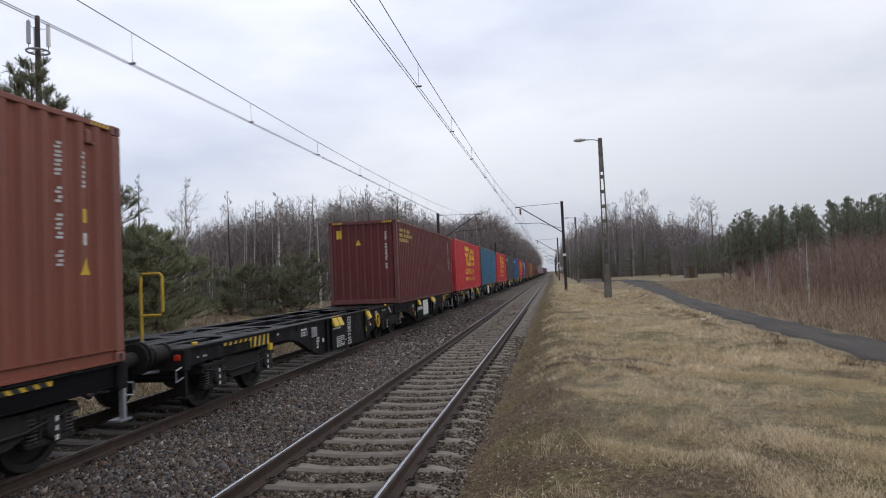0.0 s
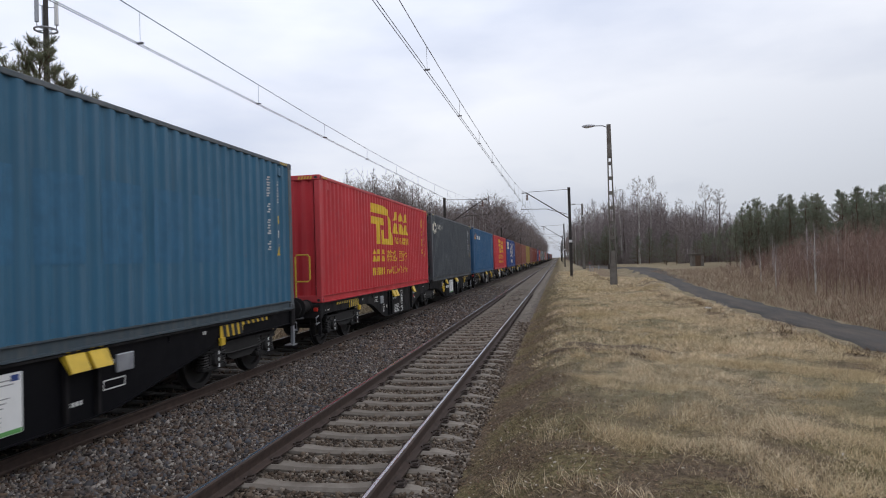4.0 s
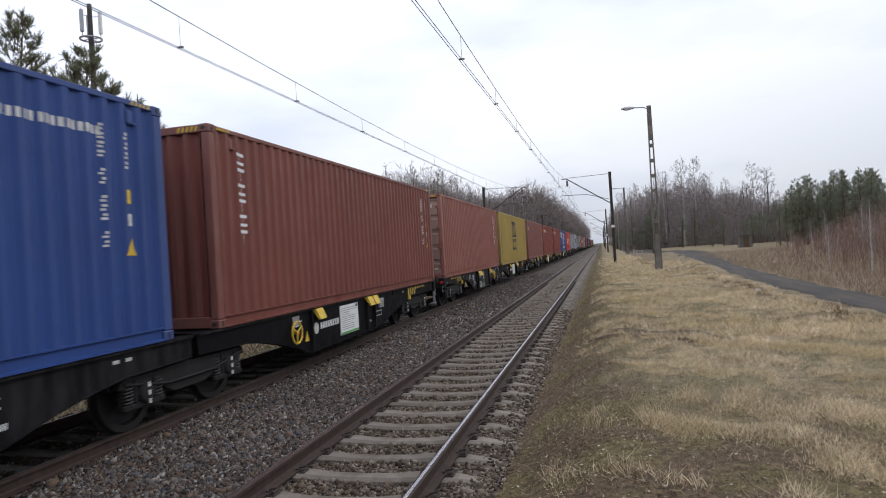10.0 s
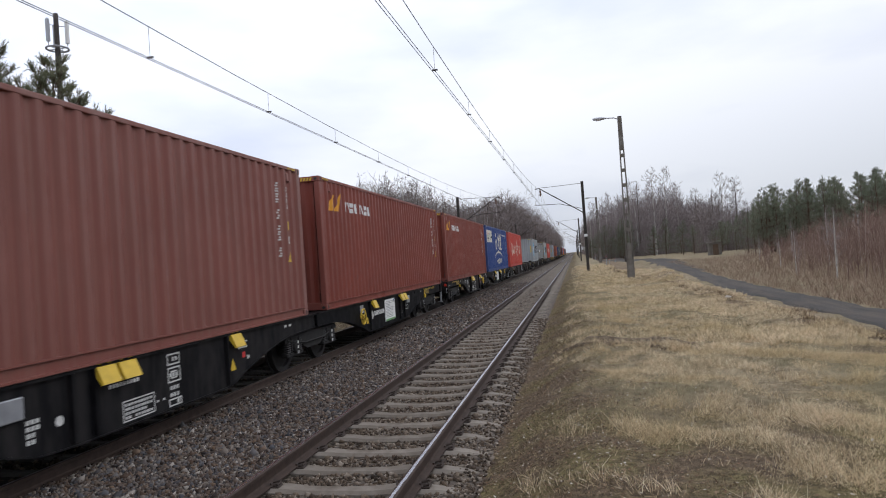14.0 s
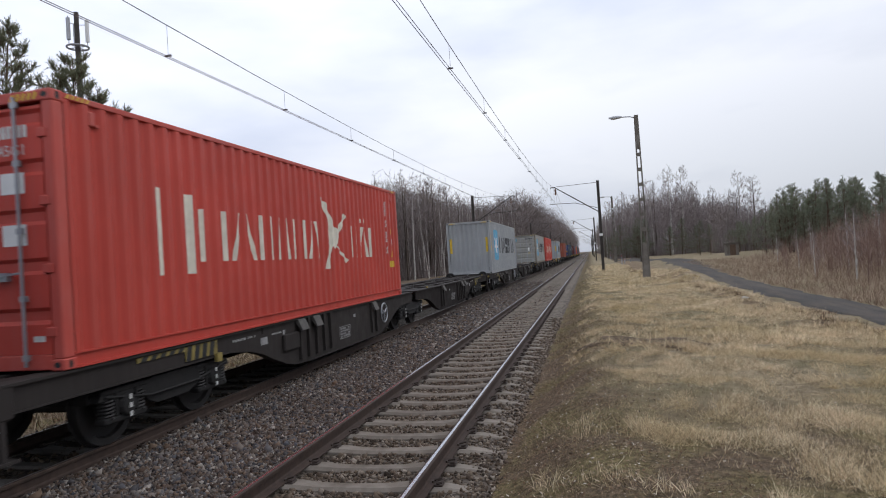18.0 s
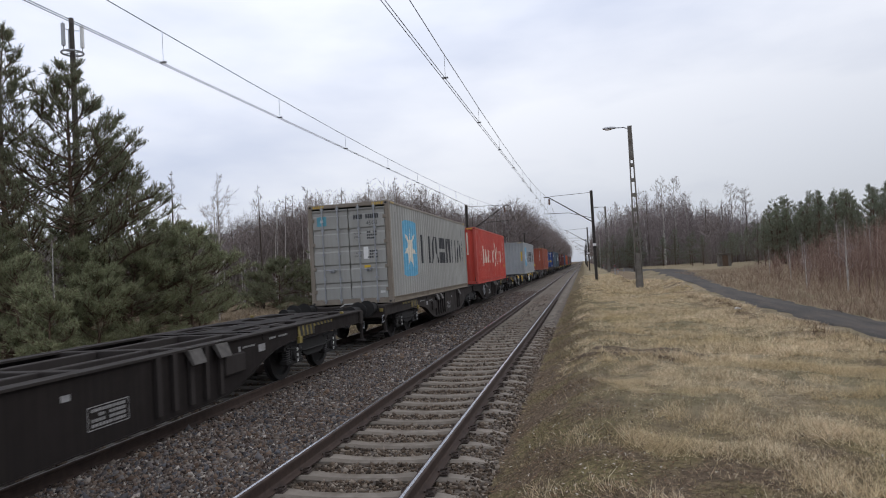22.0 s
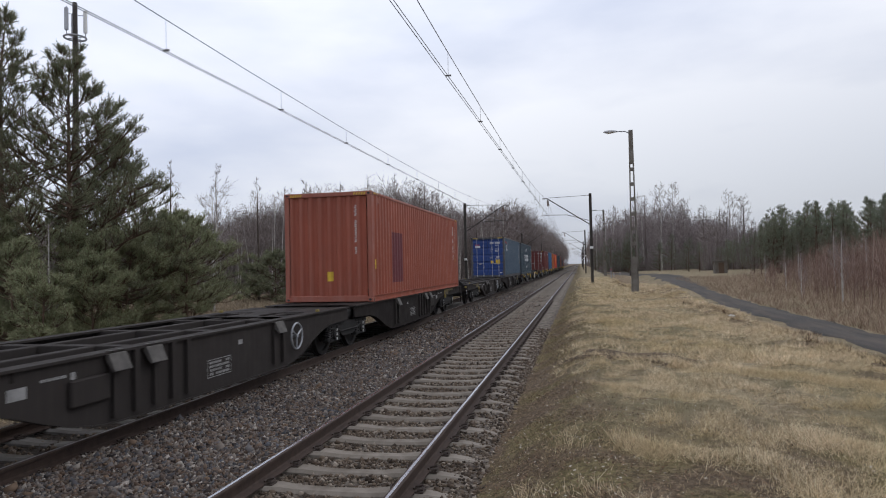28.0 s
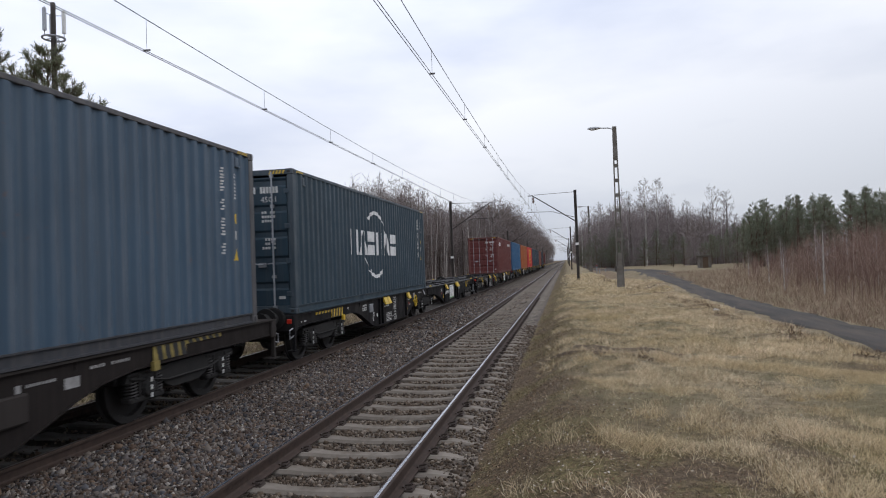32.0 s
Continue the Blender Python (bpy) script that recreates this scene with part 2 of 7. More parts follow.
STONES_BROWN = m_island("soiled_stone", (0.0, (0.030, 0.022, 0.016)), (0.4, (0.085, 0.060, 0.042)), (0.75, (0.130, 0.098, 0.070)), (1.0, (0.26, 0.22, 0.18)), bump=0.2)


def m_bed():
    k = Mat("ballast_bed", 0.95, 0, 0.2)
    v = k.n.new("ShaderNodeTexVoronoi")
    v.inputs["Scale"].default_value = 19
    k.l.new(k.co.outputs["Object"], v.inputs["Vector"])
    sep = k.n.new("ShaderNodeSeparateColor")
    k.l.new(v.outputs["Color"], sep.inputs["Color"])
    c = k.ramp(sep.outputs[0], (0.0, (0.045, 0.037, 0.032)), (0.5, (0.10, 0.085, 0.072)), (1.0, (0.22, 0.185, 0.15)))
    c = k.mix(k.ramp(k.noise(0.8, 3), (0.4, 0.0), (0.7, 0.5)), c, (0.07, 0.05, 0.036))
    sep2 = k.n.new("ShaderNodeSeparateXYZ")  # a dark brown band along the busy track
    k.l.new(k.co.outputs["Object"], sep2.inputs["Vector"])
    track_band = k.n.new("ShaderNodeMapRange")
    k.l.new(sep2.outputs["X"], track_band.inputs["Value"])
    track_band.inputs["From Min"].default_value, track_band.inputs["From Max"].default_value = -8.0, -5.0
    c = k.mix(k.ramp(track_band.outputs[0], (0.12, 0.0), (0.25, 0.75), (0.80, 0.75), (0.90, 0.0)), c, (0.022, 0.017, 0.014))
    k.color(c)
    return k.bump(k.ramp(v.outputs["Distance"], (0.0, 1.0), (0.6, 0.0)), 0.9, 0.03).m


BED = m_bed()


def m_ground():
    """Dark mossy soil between the blades; turf further off; leaf litter by the wood and on the slope to the lane."""
    k = Mat("winter_soil", 0.95, 0, 0.15)

    def band(src, lo, hi):
        b = k.n.new("ShaderNodeMapRange")
        k.l.new(src, b.inputs["Value"])
        b.inputs["From Min"].default_value, b.inputs["From Max"].default_value = lo, hi
        return b.outputs[0]
    sep = k.n.new("ShaderNodeSeparateXYZ")
    k.l.new(k.co.outputs["Object"], sep.inputs["Vector"])
    shift = k.n.new("ShaderNodeMath")
    shift.operation = "MULTIPLY_ADD"
    k.l.new(k.noise(0.9, 4, 0.6), shift.inputs[0])
    shift.inputs[1].default_value = -2.0
    k.l.new(sep.outputs["X"], shift.inputs[2])
    fine = k.ramp(k.noise(14, 5, 0.75), (0.35, 0.0), (0.65, 1.0))
    soil = k.mix(fine, (0.058, 0.043, 0.030), (0.205, 0.150, 0.098))
    moss = k.mix(fine, (0.068, 0.056, 0.028), (0.235, 0.195, 0.092))
    near = k.mix(k.ramp(k.noise(0.9, 4, 0.6), (0.44, 0.0), (0.58, 0.9)), soil, moss)
    turf = k.mix(k.ramp(k.noise(5, 5, 0.7), (0.32, 0.0), (0.65, 1.0)), (0.11, 0.085, 0.052), (0.40, 0.325, 0.215))
    turf = k.mix(k.ramp(k.noise(0.35, 4, 0.6), (0.40, 0.0), (0.60, 0.80)), turf, (0.17, 0.148, 0.085))
    thatch = k.mix(band(sep.outputs["Y"], 5.6, 8.5), near, turf)
    strip = k.n.new("ShaderNodeMath")  # the bare dark strip beside the ballast
    strip.operation = "MULTIPLY_ADD"
    k.l.new(k.noise(1.3, 4, 0.6), strip.inputs[0])
    strip.inputs[1].default_value = -1.6
    k.l.new(sep.outputs["X"], strip.inputs[2])
    col = k.mix(band(strip.outputs[0], -1.2, -0.2), near, thatch)
    litter = k.mix(k.ramp(k.noise(3, 5, 0.7), (0.4, 0.0), (0.6, 1.0)), (0.085, 0.058, 0.040), (0.25, 0.18, 0.115))
    col = k.mix(k.ramp(band(shift.outputs[0], 2.4, 6.4), (0.0, 0.0), (0.2, 0.8), (0.8, 0.8), (1.0, 0.15)), col, litter)
    wood = k.mix(k.ramp(k.noise(2, 5, 0.7), (0.4, 0.0), (0.6, 1.0)), (0.075, 0.055, 0.040), (0.19, 0.145, 0.10))
    col = k.mix(band(sep.outputs["X"], -11.0, -17.0), col, wood)
    k.color(col)
    return k.bump(k.noise(18, 5, 0.7), 0.9, 0.06).m


def m_grass(name, dark, mid, pale, olive):
    """Blades whose colour drifts in patches from straw to olive and varies from blade to blade."""
    k = Mat(name, 0.9, 0, 0.15)
    drift = k.ramp(k.noise(1.1, 5, 0.65), (0.33, dark), (0.5, mid), (0.66, pale))
    each = k.ramp(k.island(), (0.0, tint(dark, 0.30)), (0.22, dark), (0.52, mid), (0.80, pale), (1.0, tint(pale, 1.2)))
    c = k.mix(0.72, drift, each)
    green = k.ramp(k.noise(0.42, 5, 0.6), (0.44, 0.0), (0.62, 0.65))
    k.color(k.mix(green, c, k.mix(0.5, olive, k.mix(1.0, each, olive, "MULTIPLY"))))
    return k.leafy(0.15).m


GROUND = m_ground()
GRASS = m_grass("dry_grass", (0.31, 0.245, 0.145), (0.68, 0.54, 0.36), (0.95, 0.79, 0.57), (0.60, 0.505, 0.305))
MOSS = m_grass("moss_grass", (0.075, 0.062, 0.036), (0.20, 0.165, 0.092), (0.48, 0.38, 0.225), (0.25, 0.205, 0.105))
RED_GRASS = m_island("russet_weeds", (0.0, (0.14, 0.092, 0.066)), (0.5, (0.255, 0.18, 0.13)), (1.0, (0.43, 0.335, 0.245)))
BANK_WEED = m_island("bank_weeds", (0.0, (0.06, 0.038, 0.026)), (0.6, (0.15, 0.098, 0.062)), (1.0, (0.30, 0.21, 0.13)))


def m_road():
    k = Mat("worn_tarmac", 0.85, 0, 0.3)
    c = k.ramp(k.noise(1.5, 5, 0.6, (1.0, 0.07, 1.0)), (0.3, (0.022, 0.020, 0.018)), (0.7, (0.055, 0.047, 0.041)))
    k.color(k.mix(k.ramp(k.noise(2.2, 5, 0.65, (1.0, 0.12, 1.0)), (0.46, 0.0), (0.62, 0.6)), c, (0.085, 0.064, 0.047)))
    return k.bump(k.noise(60, 3), 0.4, 0.01).m


ROAD = m_road()
LITTER = m_island("leaf_litter", (0.0, (0.055, 0.035, 0.022)), (0.5, (0.17, 0.10, 0.058)), (0.85, (0.30, 0.22, 0.14)), (1.0, (0.55, 0.52, 0.46)))
BARK_DARK = m_plain("bark_dark", (0.075, 0.058, 0.047), 0.95, 0, 0.35, 4, 0.5)
BARK_PINE = m_plain("bark_pine", (0.105, 0.070, 0.048), 0.95, 0, 0.35, 6, 0.6)


def m_birch():
    k = Mat("bark_birch", 0.85, 0, 0.3)
    k.color(k.mix(k.ramp(k.noise(2.0, 5, 0.6, (2.5, 2.5, 9)), (0.52, 0.0), (0.62, 1.0)), (0.50, 0.47, 0.43), (0.075, 0.062, 0.052)))
    return k.m


BARK_BIRCH = m_birch()
WOOD_FLOOR = m_island("wood_edge_grass", (0.0, (0.15, 0.115, 0.075)), (0.6, (0.30, 0.235, 0.155)), (1.0, (0.42, 0.345, 0.24)))
TWIG = m_island("twigs", (0.0, (0.12, 0.097, 0.090)), (0.6, (0.205, 0.170, 0.157)), (1.0, (0.31, 0.27, 0.25)))
TWIG_RED = m_island("russet_twigs", (0.0, (0.13, 0.078, 0.062)), (0.7, (0.225, 0.148, 0.118)), (1.0, (0.37, 0.29, 0.24)))
TWIG_PALE = m_island("pale_twigs", (0.0, (0.15, 0.12, 0.115)), (0.6, (0.25, 0.21, 0.20)), (1.0, (0.36, 0.32, 0.31)))
NEEDLE = m_island("pine_needles", (0.0, (0.115, 0.132, 0.078)), (0.5, (0.205, 0.225, 0.142)), (1.0, (0.31, 0.315, 0.20)), thin=True)
NEEDLE_YOUNG = m_island("young_pine_needles", (0.0, (0.17, 0.19, 0.105)), (0.5, (0.29, 0.315, 0.185)), (1.0, (0.42, 0.425, 0.265)), thin=True)
NEEDLE_BLUE = m_island("spruce_needles", (0.0, (0.12, 0.15, 0.105)), (0.6, (0.20, 0.235, 0.17)), (1.0, (0.27, 0.30, 0.22)), thin=True)
# paler needles for the far pines: distance haze put into the colour
NEEDLE_HAZED = m_island("hazed_plantation_needles", (0.0, (0.15, 0.18, 0.125)), (0.6, (0.235, 0.27, 0.195)), (1.0, (0.32, 0.345, 0.25)), thin=True)
HAZ_OLD = m_plain("dirty_yellow", (0.22, 0.17, 0.05), 0.7, 0, 0.35, 6, 0.1)
MAST = m_plain("mast_steel", (0.075, 0.066, 0.060), 0.75, 0.3, 0.3, 4, 0.2)
WIRE = m_plain("wire_copper", (0.16, 0.155, 0.155), 0.6, 0.5, 0.2, 3, 0.0)
INSUL = m_plain("insulator_brown", (0.12, 0.06, 0.04), 0.3, 0, 0.1, 5, 0.0)
GALV = m_plain("galvanised", (0.33, 0.34, 0.36), 0.5, 0.6, 0.15, 6, 0.1)
LANTERN = m_plain("lantern_grey", (0.50, 0.51, 0.53), 0.45, 0, 0.08, 6, 0.05)
WHITE = m_plain("white_paint", (0.72, 0.72, 0.70), 0.5, 0, 0.06, 4, 0.05)
BLACK = m_paint("wagon_black", (0.006, 0.006, 0.0075), 0.3, 0.5, (0.02, 0.016, 0.013), 0.08, 0.02, 0.02)
BLACK_OLD = m_paint("wagon_faded", (0.020, 0.0165, 0.0155), 0.7, 0.72, (0.055, 0.038, 0.028), 0.10, 0.10, 0.10)
BOGIE = m_plain("bogie_grime", (0.010, 0.009, 0.0085), 0.8, 0.0, 0.35, 7, 0.3)
WHEEL = m_plain("wheel_steel", (0.022, 0.020, 0.019), 0.65, 0.2, 0.3, 5, 0.1)
SPRING = m_plain("spring_steel", (0.028, 0.026, 0.026), 0.6, 0.2, 0.3, 7, 0.1)
YELLOW = m_plain("yellow_paint", (0.60, 0.40, 0.035), 0.5, 0, 0.15, 6, 0.1)
HAZ_DARK = m_plain("hazard_black", (0.02, 0.02, 0.02), 0.6, 0, 0.2, 5, 0.0)
RED_LAMP = m_plain("red_lens", (0.55, 0.035, 0.02), 0.3, 0, 0.05, 5, 0.0)
PALE = m_plain("stencil_white", (0.55, 0.55, 0.53), 0.6, 0, 0.2, 9, 0.0)
PALE_OLD = m_plain("stencil_grey", (0.27, 0.265, 0.26), 0.7, 0, 0.3, 9, 0.0)
FLAP_OLD = m_plain("bracket_grime", (0.075, 0.068, 0.062), 0.7, 0, 0.35, 8, 0.1)
GREEN = m_plain("panel_green", (0.12, 0.33, 0.10), 0.5, 0, 0.05, 5, 0.0)
BLUE_MARK = m_plain("mark_blue", (0.03, 0.06, 0.20), 0.5, 0, 0.05, 5, 0.0)
RED_MARK = m_plain("mark_red", (0.45, 0.03, 0.03), 0.5, 0, 0.1, 5, 0.0)

# ---- shipping containers (40 ft high cube): y runs from the end that leads, x = +1.219 is the side by the near track ----
CL, CW, CH = 12.192, 1.219, 2.896
PITCH, DEEP = 0.2785, 0.036


def wave(u, lo, hi, pitch=PITCH):
    """Corner places of a trapezoid corrugation between lo and hi: (place, depth 0 or 1)."""
    n = max(1, round((hi - lo) / pitch))
    p = (hi - lo) / n
    out = []
    for i in range(n):
        a = lo + i * p
        out += [(a, 0.0), (a + 0.26 * p, 0.0), (a + 0.5 * p, 1.0), (a + 0.76 * p, 1.0)]
    return out + [(hi, 0.0)]


SIDE_WAVE = wave(0, 0.17, CL - 0.17)
END_WAVE = wave(0, -CW + 0.15, CW - 0.15, 0.27)


def clip_poly(poly, lo, hi):
    """The part of a convex polygon of (u, z) with lo <= u <= hi."""
    for s, c in ((1, lo), (-1, -hi)):
        out = []
        for i, a in enumerate(poly):
            b = poly[(i + 1) % len(poly)]
            ia, ib = s * a[0] >= c, s * b[0] >= c
            if ia:
                out.append(a)
            if ia != ib:
                t = (s * c - a[0]) / (b[0] - a[0])
                out.append((s * c, a[1] + t * (b[1] - a[1])))
        poly = out
        if len(poly) < 3:
            return []
    return poly


def on_wave(acc, poly, table, place):
    """Lays a flat polygon of (u, z) onto a corrugated sheet, following its folds."""
    for (a, da), (b, db) in zip(table, table[1:]):
        if b < min(p[0] for p in poly) or a > max(p[0] for p in poly):
            continue
        q = clip_poly(poly, a, b)
        if q:
            acc.add([place(u, z, da + (db - da) * (u - a) / (b - a)) for u, z in q], [tuple(range(len(q)))])


class Marks:
    """Painted marks on one container, collected by paint."""

    def __init__(self):
        self.by, self.laid = {}, 0

    def acc(self, mat):
        return self.by.setdefault(mat.name, (Acc(), mat))[0]

    def side(self, mat, *poly):
        self.laid += 1  # each stroke a hair above the one before
        coat = CW - 0.0035 + 0.00045 * (self.laid % 7)
        on_wave(self.acc(mat), poly, SIDE_WAVE, lambda u, z, d: (coat - DEEP * d, u, z))

    def srect(self, mat, y0, y1, z0, z1):
        self.side(mat, (y0, z0), (y1, z0), (y1, z1), (y0, z1))

    def end(self, mat, *poly):
        on_wave(self.acc(mat), poly, END_WAVE, lambda u, z, d: (u, 0.022 - 0.003 + 0.045 * d, z))

    def erect(self, mat, x0, x1, z0, z1):
        self.end(mat, (x0, z0), (x1, z0), (x1, z1), (x0, z1))

    def drect(self, mat, x0, x1, z0, z1):
        """On a door's flat face."""
        self.acc(mat).add([(x0, 0.008, z0), (x1, 0.008, z0), (x1, 0.008, z1), (x0, 0.008, z1)], [(0, 1, 2, 3)])

    def sbars(self, mat, y0, y1, z0, z1, n):
        """A row of plain upright bars on the side in place of lettering."""
        w = (y1 - y0) / n
        for i in range(n):
            a = y0 + i * w
            self.srect(mat, a, a + 0.30 * w, z0, z1)
            self.srect(mat, a + 0.46 * w, a + 0.76 * w, z0, z1)

    def words(self, mat, text, size, y, z, wide=1.0):
        """Lettering in the built-in font, laid onto the folds of the side."""
        me = word_mesh(text, size, mat)
        for p in me.polygons:
            q = [me.vertices[i].co for i in p.vertices]
            self.side(mat, *[(y + v.x * wide, z + v.y) for v in q])

    def slabs(self, mat, y, z0, z1, widths, gap=0.1, slit=0.16):
        """A bold word mark as plain slabs: split upright, split aslant, tapered or split across in turn."""
        h = z1 - z0
        for i, w in enumerate(widths):
            a, b, c = y, y + w, y + 0.5 * w
            if i % 4 == 0:
                self.srect(mat, a, c - slit * w, z0, z1)
                self.srect(mat, c + slit * w, b, z0, z1)
            elif i % 4 == 1:
                self.side(mat, (a, z0), (c - slit * w, z0), (c, z1), (a + 0.28 * w, z1))
                self.side(mat, (c + slit * w, z0), (b, z0), (b - 0.28 * w, z1), (c + 0.02 * w, z1))
            elif i % 4 == 2:
                for q in (0.0, 0.57):
                    self.srect(mat, a, b, z0 + q * h, z0 + (q + 0.43) * h)
            else:
                self.srect(mat, a, a + 0.3 * w, z0, z1)
                self.side(mat, (a + 0.62 * w, z0), (b, z0), (b - 0.1 * w, z1), (a + 0.5 * w, z1))
            y = b + gap

    def thin(self, mat, y, z0, z1, widths, t=0.06, gap=0.12):
        """A word mark as pairs of thin bars, upright or leaning together in turn."""
        for i, w in enumerate(widths):
            b = y + w
            lean = (0.0, 0.28, 0.0, 0.14)[i % 4] * w
            self.side(mat, (y, z0), (y + t, z0), (y + t + lean, z1), (y + lean, z1))
            self.side(mat, (b - t, z0), (b, z0), (b - lean, z1), (b - t - lean, z1))
            y = b + gap

    def column(self, mat, y, z0, z1, n, w=0.09, on="side", seed=3):
        """A column of small strokes: an upright code."""
        rnd = random.Random(seed)
        h = (z1 - z0) / n
        rect = {"side": self.srect, "end": self.erect}[on]
        for i in range(n):
            if rnd.random() < 0.14:
                continue
            a = z0 + i * h
            rect(mat, y, y + w * rnd.uniform(0.75, 1), a + 0.12 * h, a + 0.38 * h)
            rect(mat, y + w * rnd.uniform(0, 0.5), y + w, a + 0.55 * h, a + 0.85 * h)

    def triangle(self, mat, y, z, s, on="side"):
        (self.side if on == "side" else self.end)(mat, (y, z), (y + s, z), (y + s / 2, z + s * 1.1))

    def link(self, parent):
        for acc, mat in self.by.values():
            tagged(part("marking", acc, mat, parent), kind="stuff")


MESHES = {}


WORDS = {}


def word_mesh(words, size, mat):
    """Flat painted lettering in the built-in font."""
    key = (words, size, mat.name)
    if key not in WORDS:
        cu = bpy.data.curves.new("lettering", "FONT")
        cu.body, cu.size, cu.resolution_u = words, size, 2
        ob = bpy.data.objects.new("lettering", cu)
        me = WORDS[key] = bpy.data.meshes.new_from_object(ob)
        bpy.data.objects.remove(ob)
        me.materials.clear()
        me.materials.append(mat)
    return WORDS[key]


def cached(key, mat, build, smooth=False):
    """One mesh for each shape and paint."""
    k = (key, mat[0].name if isinstance(mat, list) else mat.name)
    if k not in MESHES:
        a = Acc()
        build(a)
        MESHES[k] = a.mesh(key, mat, smooth)
    return MESHES[k]


def b_side(sgn):
    def build(a):
        z0, z1 = 0.16, CH - 0.075
        xs = lambda d: sgn * (CW - 0.006 - DEEP * d)
        for (p, dp), (q, dq) in zip(SIDE_WAVE, SIDE_WAVE[1:]):
            a.add([(xs(dp), p, z0), (xs(dq), q, z0), (xs(dq), q, z1), (xs(dp), p, z1)], [(0, 1, 2, 3)])
    return build


def b_end(y, sgn):
    def build(a):
        z0, z1 = 0.16, CH - 0.11
        ys = lambda d: y + sgn * (0.022 + 0.045 * d)
        for (p, dp), (q, dq) in zip(END_WAVE, END_WAVE[1:]):
            a.add([(p, ys(dp), z0), (q, ys(dq), z0), (q, ys(dq), z1), (p, ys(dp), z1)], [(0, 1, 2, 3)])
    return build


def b_roof(a):
    n = 34
    for i in range(n):
        y0, y1 = 0.1 + i * (CL - 0.2) / n, 0.1 + (i + 1) * (CL - 0.2) / n
        m, z = (y0 + y1) / 2, CH - 0.045
        for p, q, zp, zq in ((y0, m - 0.05, z, z), (m - 0.05, m, z, z + 0.02), (m, m + 0.06, z + 0.02, z + 0.02), (m + 0.06, y1, z + 0.02, z)):
            a.add([(-CW + 0.05, p, zp), (CW - 0.05, p, zp), (CW - 0.05, q, zq), (-CW + 0.05, q, zq)], [(0, 1, 2, 3)])


def b_door(x0, x1):
    def build(a):
        z0, z1 = 0.17, CH - 0.16
        prof, n = [(0.012, z0)], 5
        h = (z1 - z0) / n
        for i in range(n):
            b = z0 + i * h
            prof += [(0.012, b + 0.60 * h), (0.045, b + 0.68 * h), (0.045, b + 0.86 * h), (0.012, b + 0.94 * h)]
        prof += [(0.012, z1), (0.07, z1), (0.07, z0)]
        n = len(prof)
        vs = [(x, y, z) for x in (x0, x1) for y, z in prof]
        fs = [(i, (i + 1) % n, n + (i + 1) % n, n + i) for i in range(n)]
        a.add(vs, fs)
        back = 0.06
        a.add([(x0, back, z0), (x0, back, z1), (x0, 0.012, z1), (x0, 0.012, z0)], [(0, 1, 2, 3)])
        a.add([(x1, back, z0), (x1, back, z1), (x1, 0.012, z1), (x1, 0.012, z0)], [(3, 2, 1, 0)])
    return build


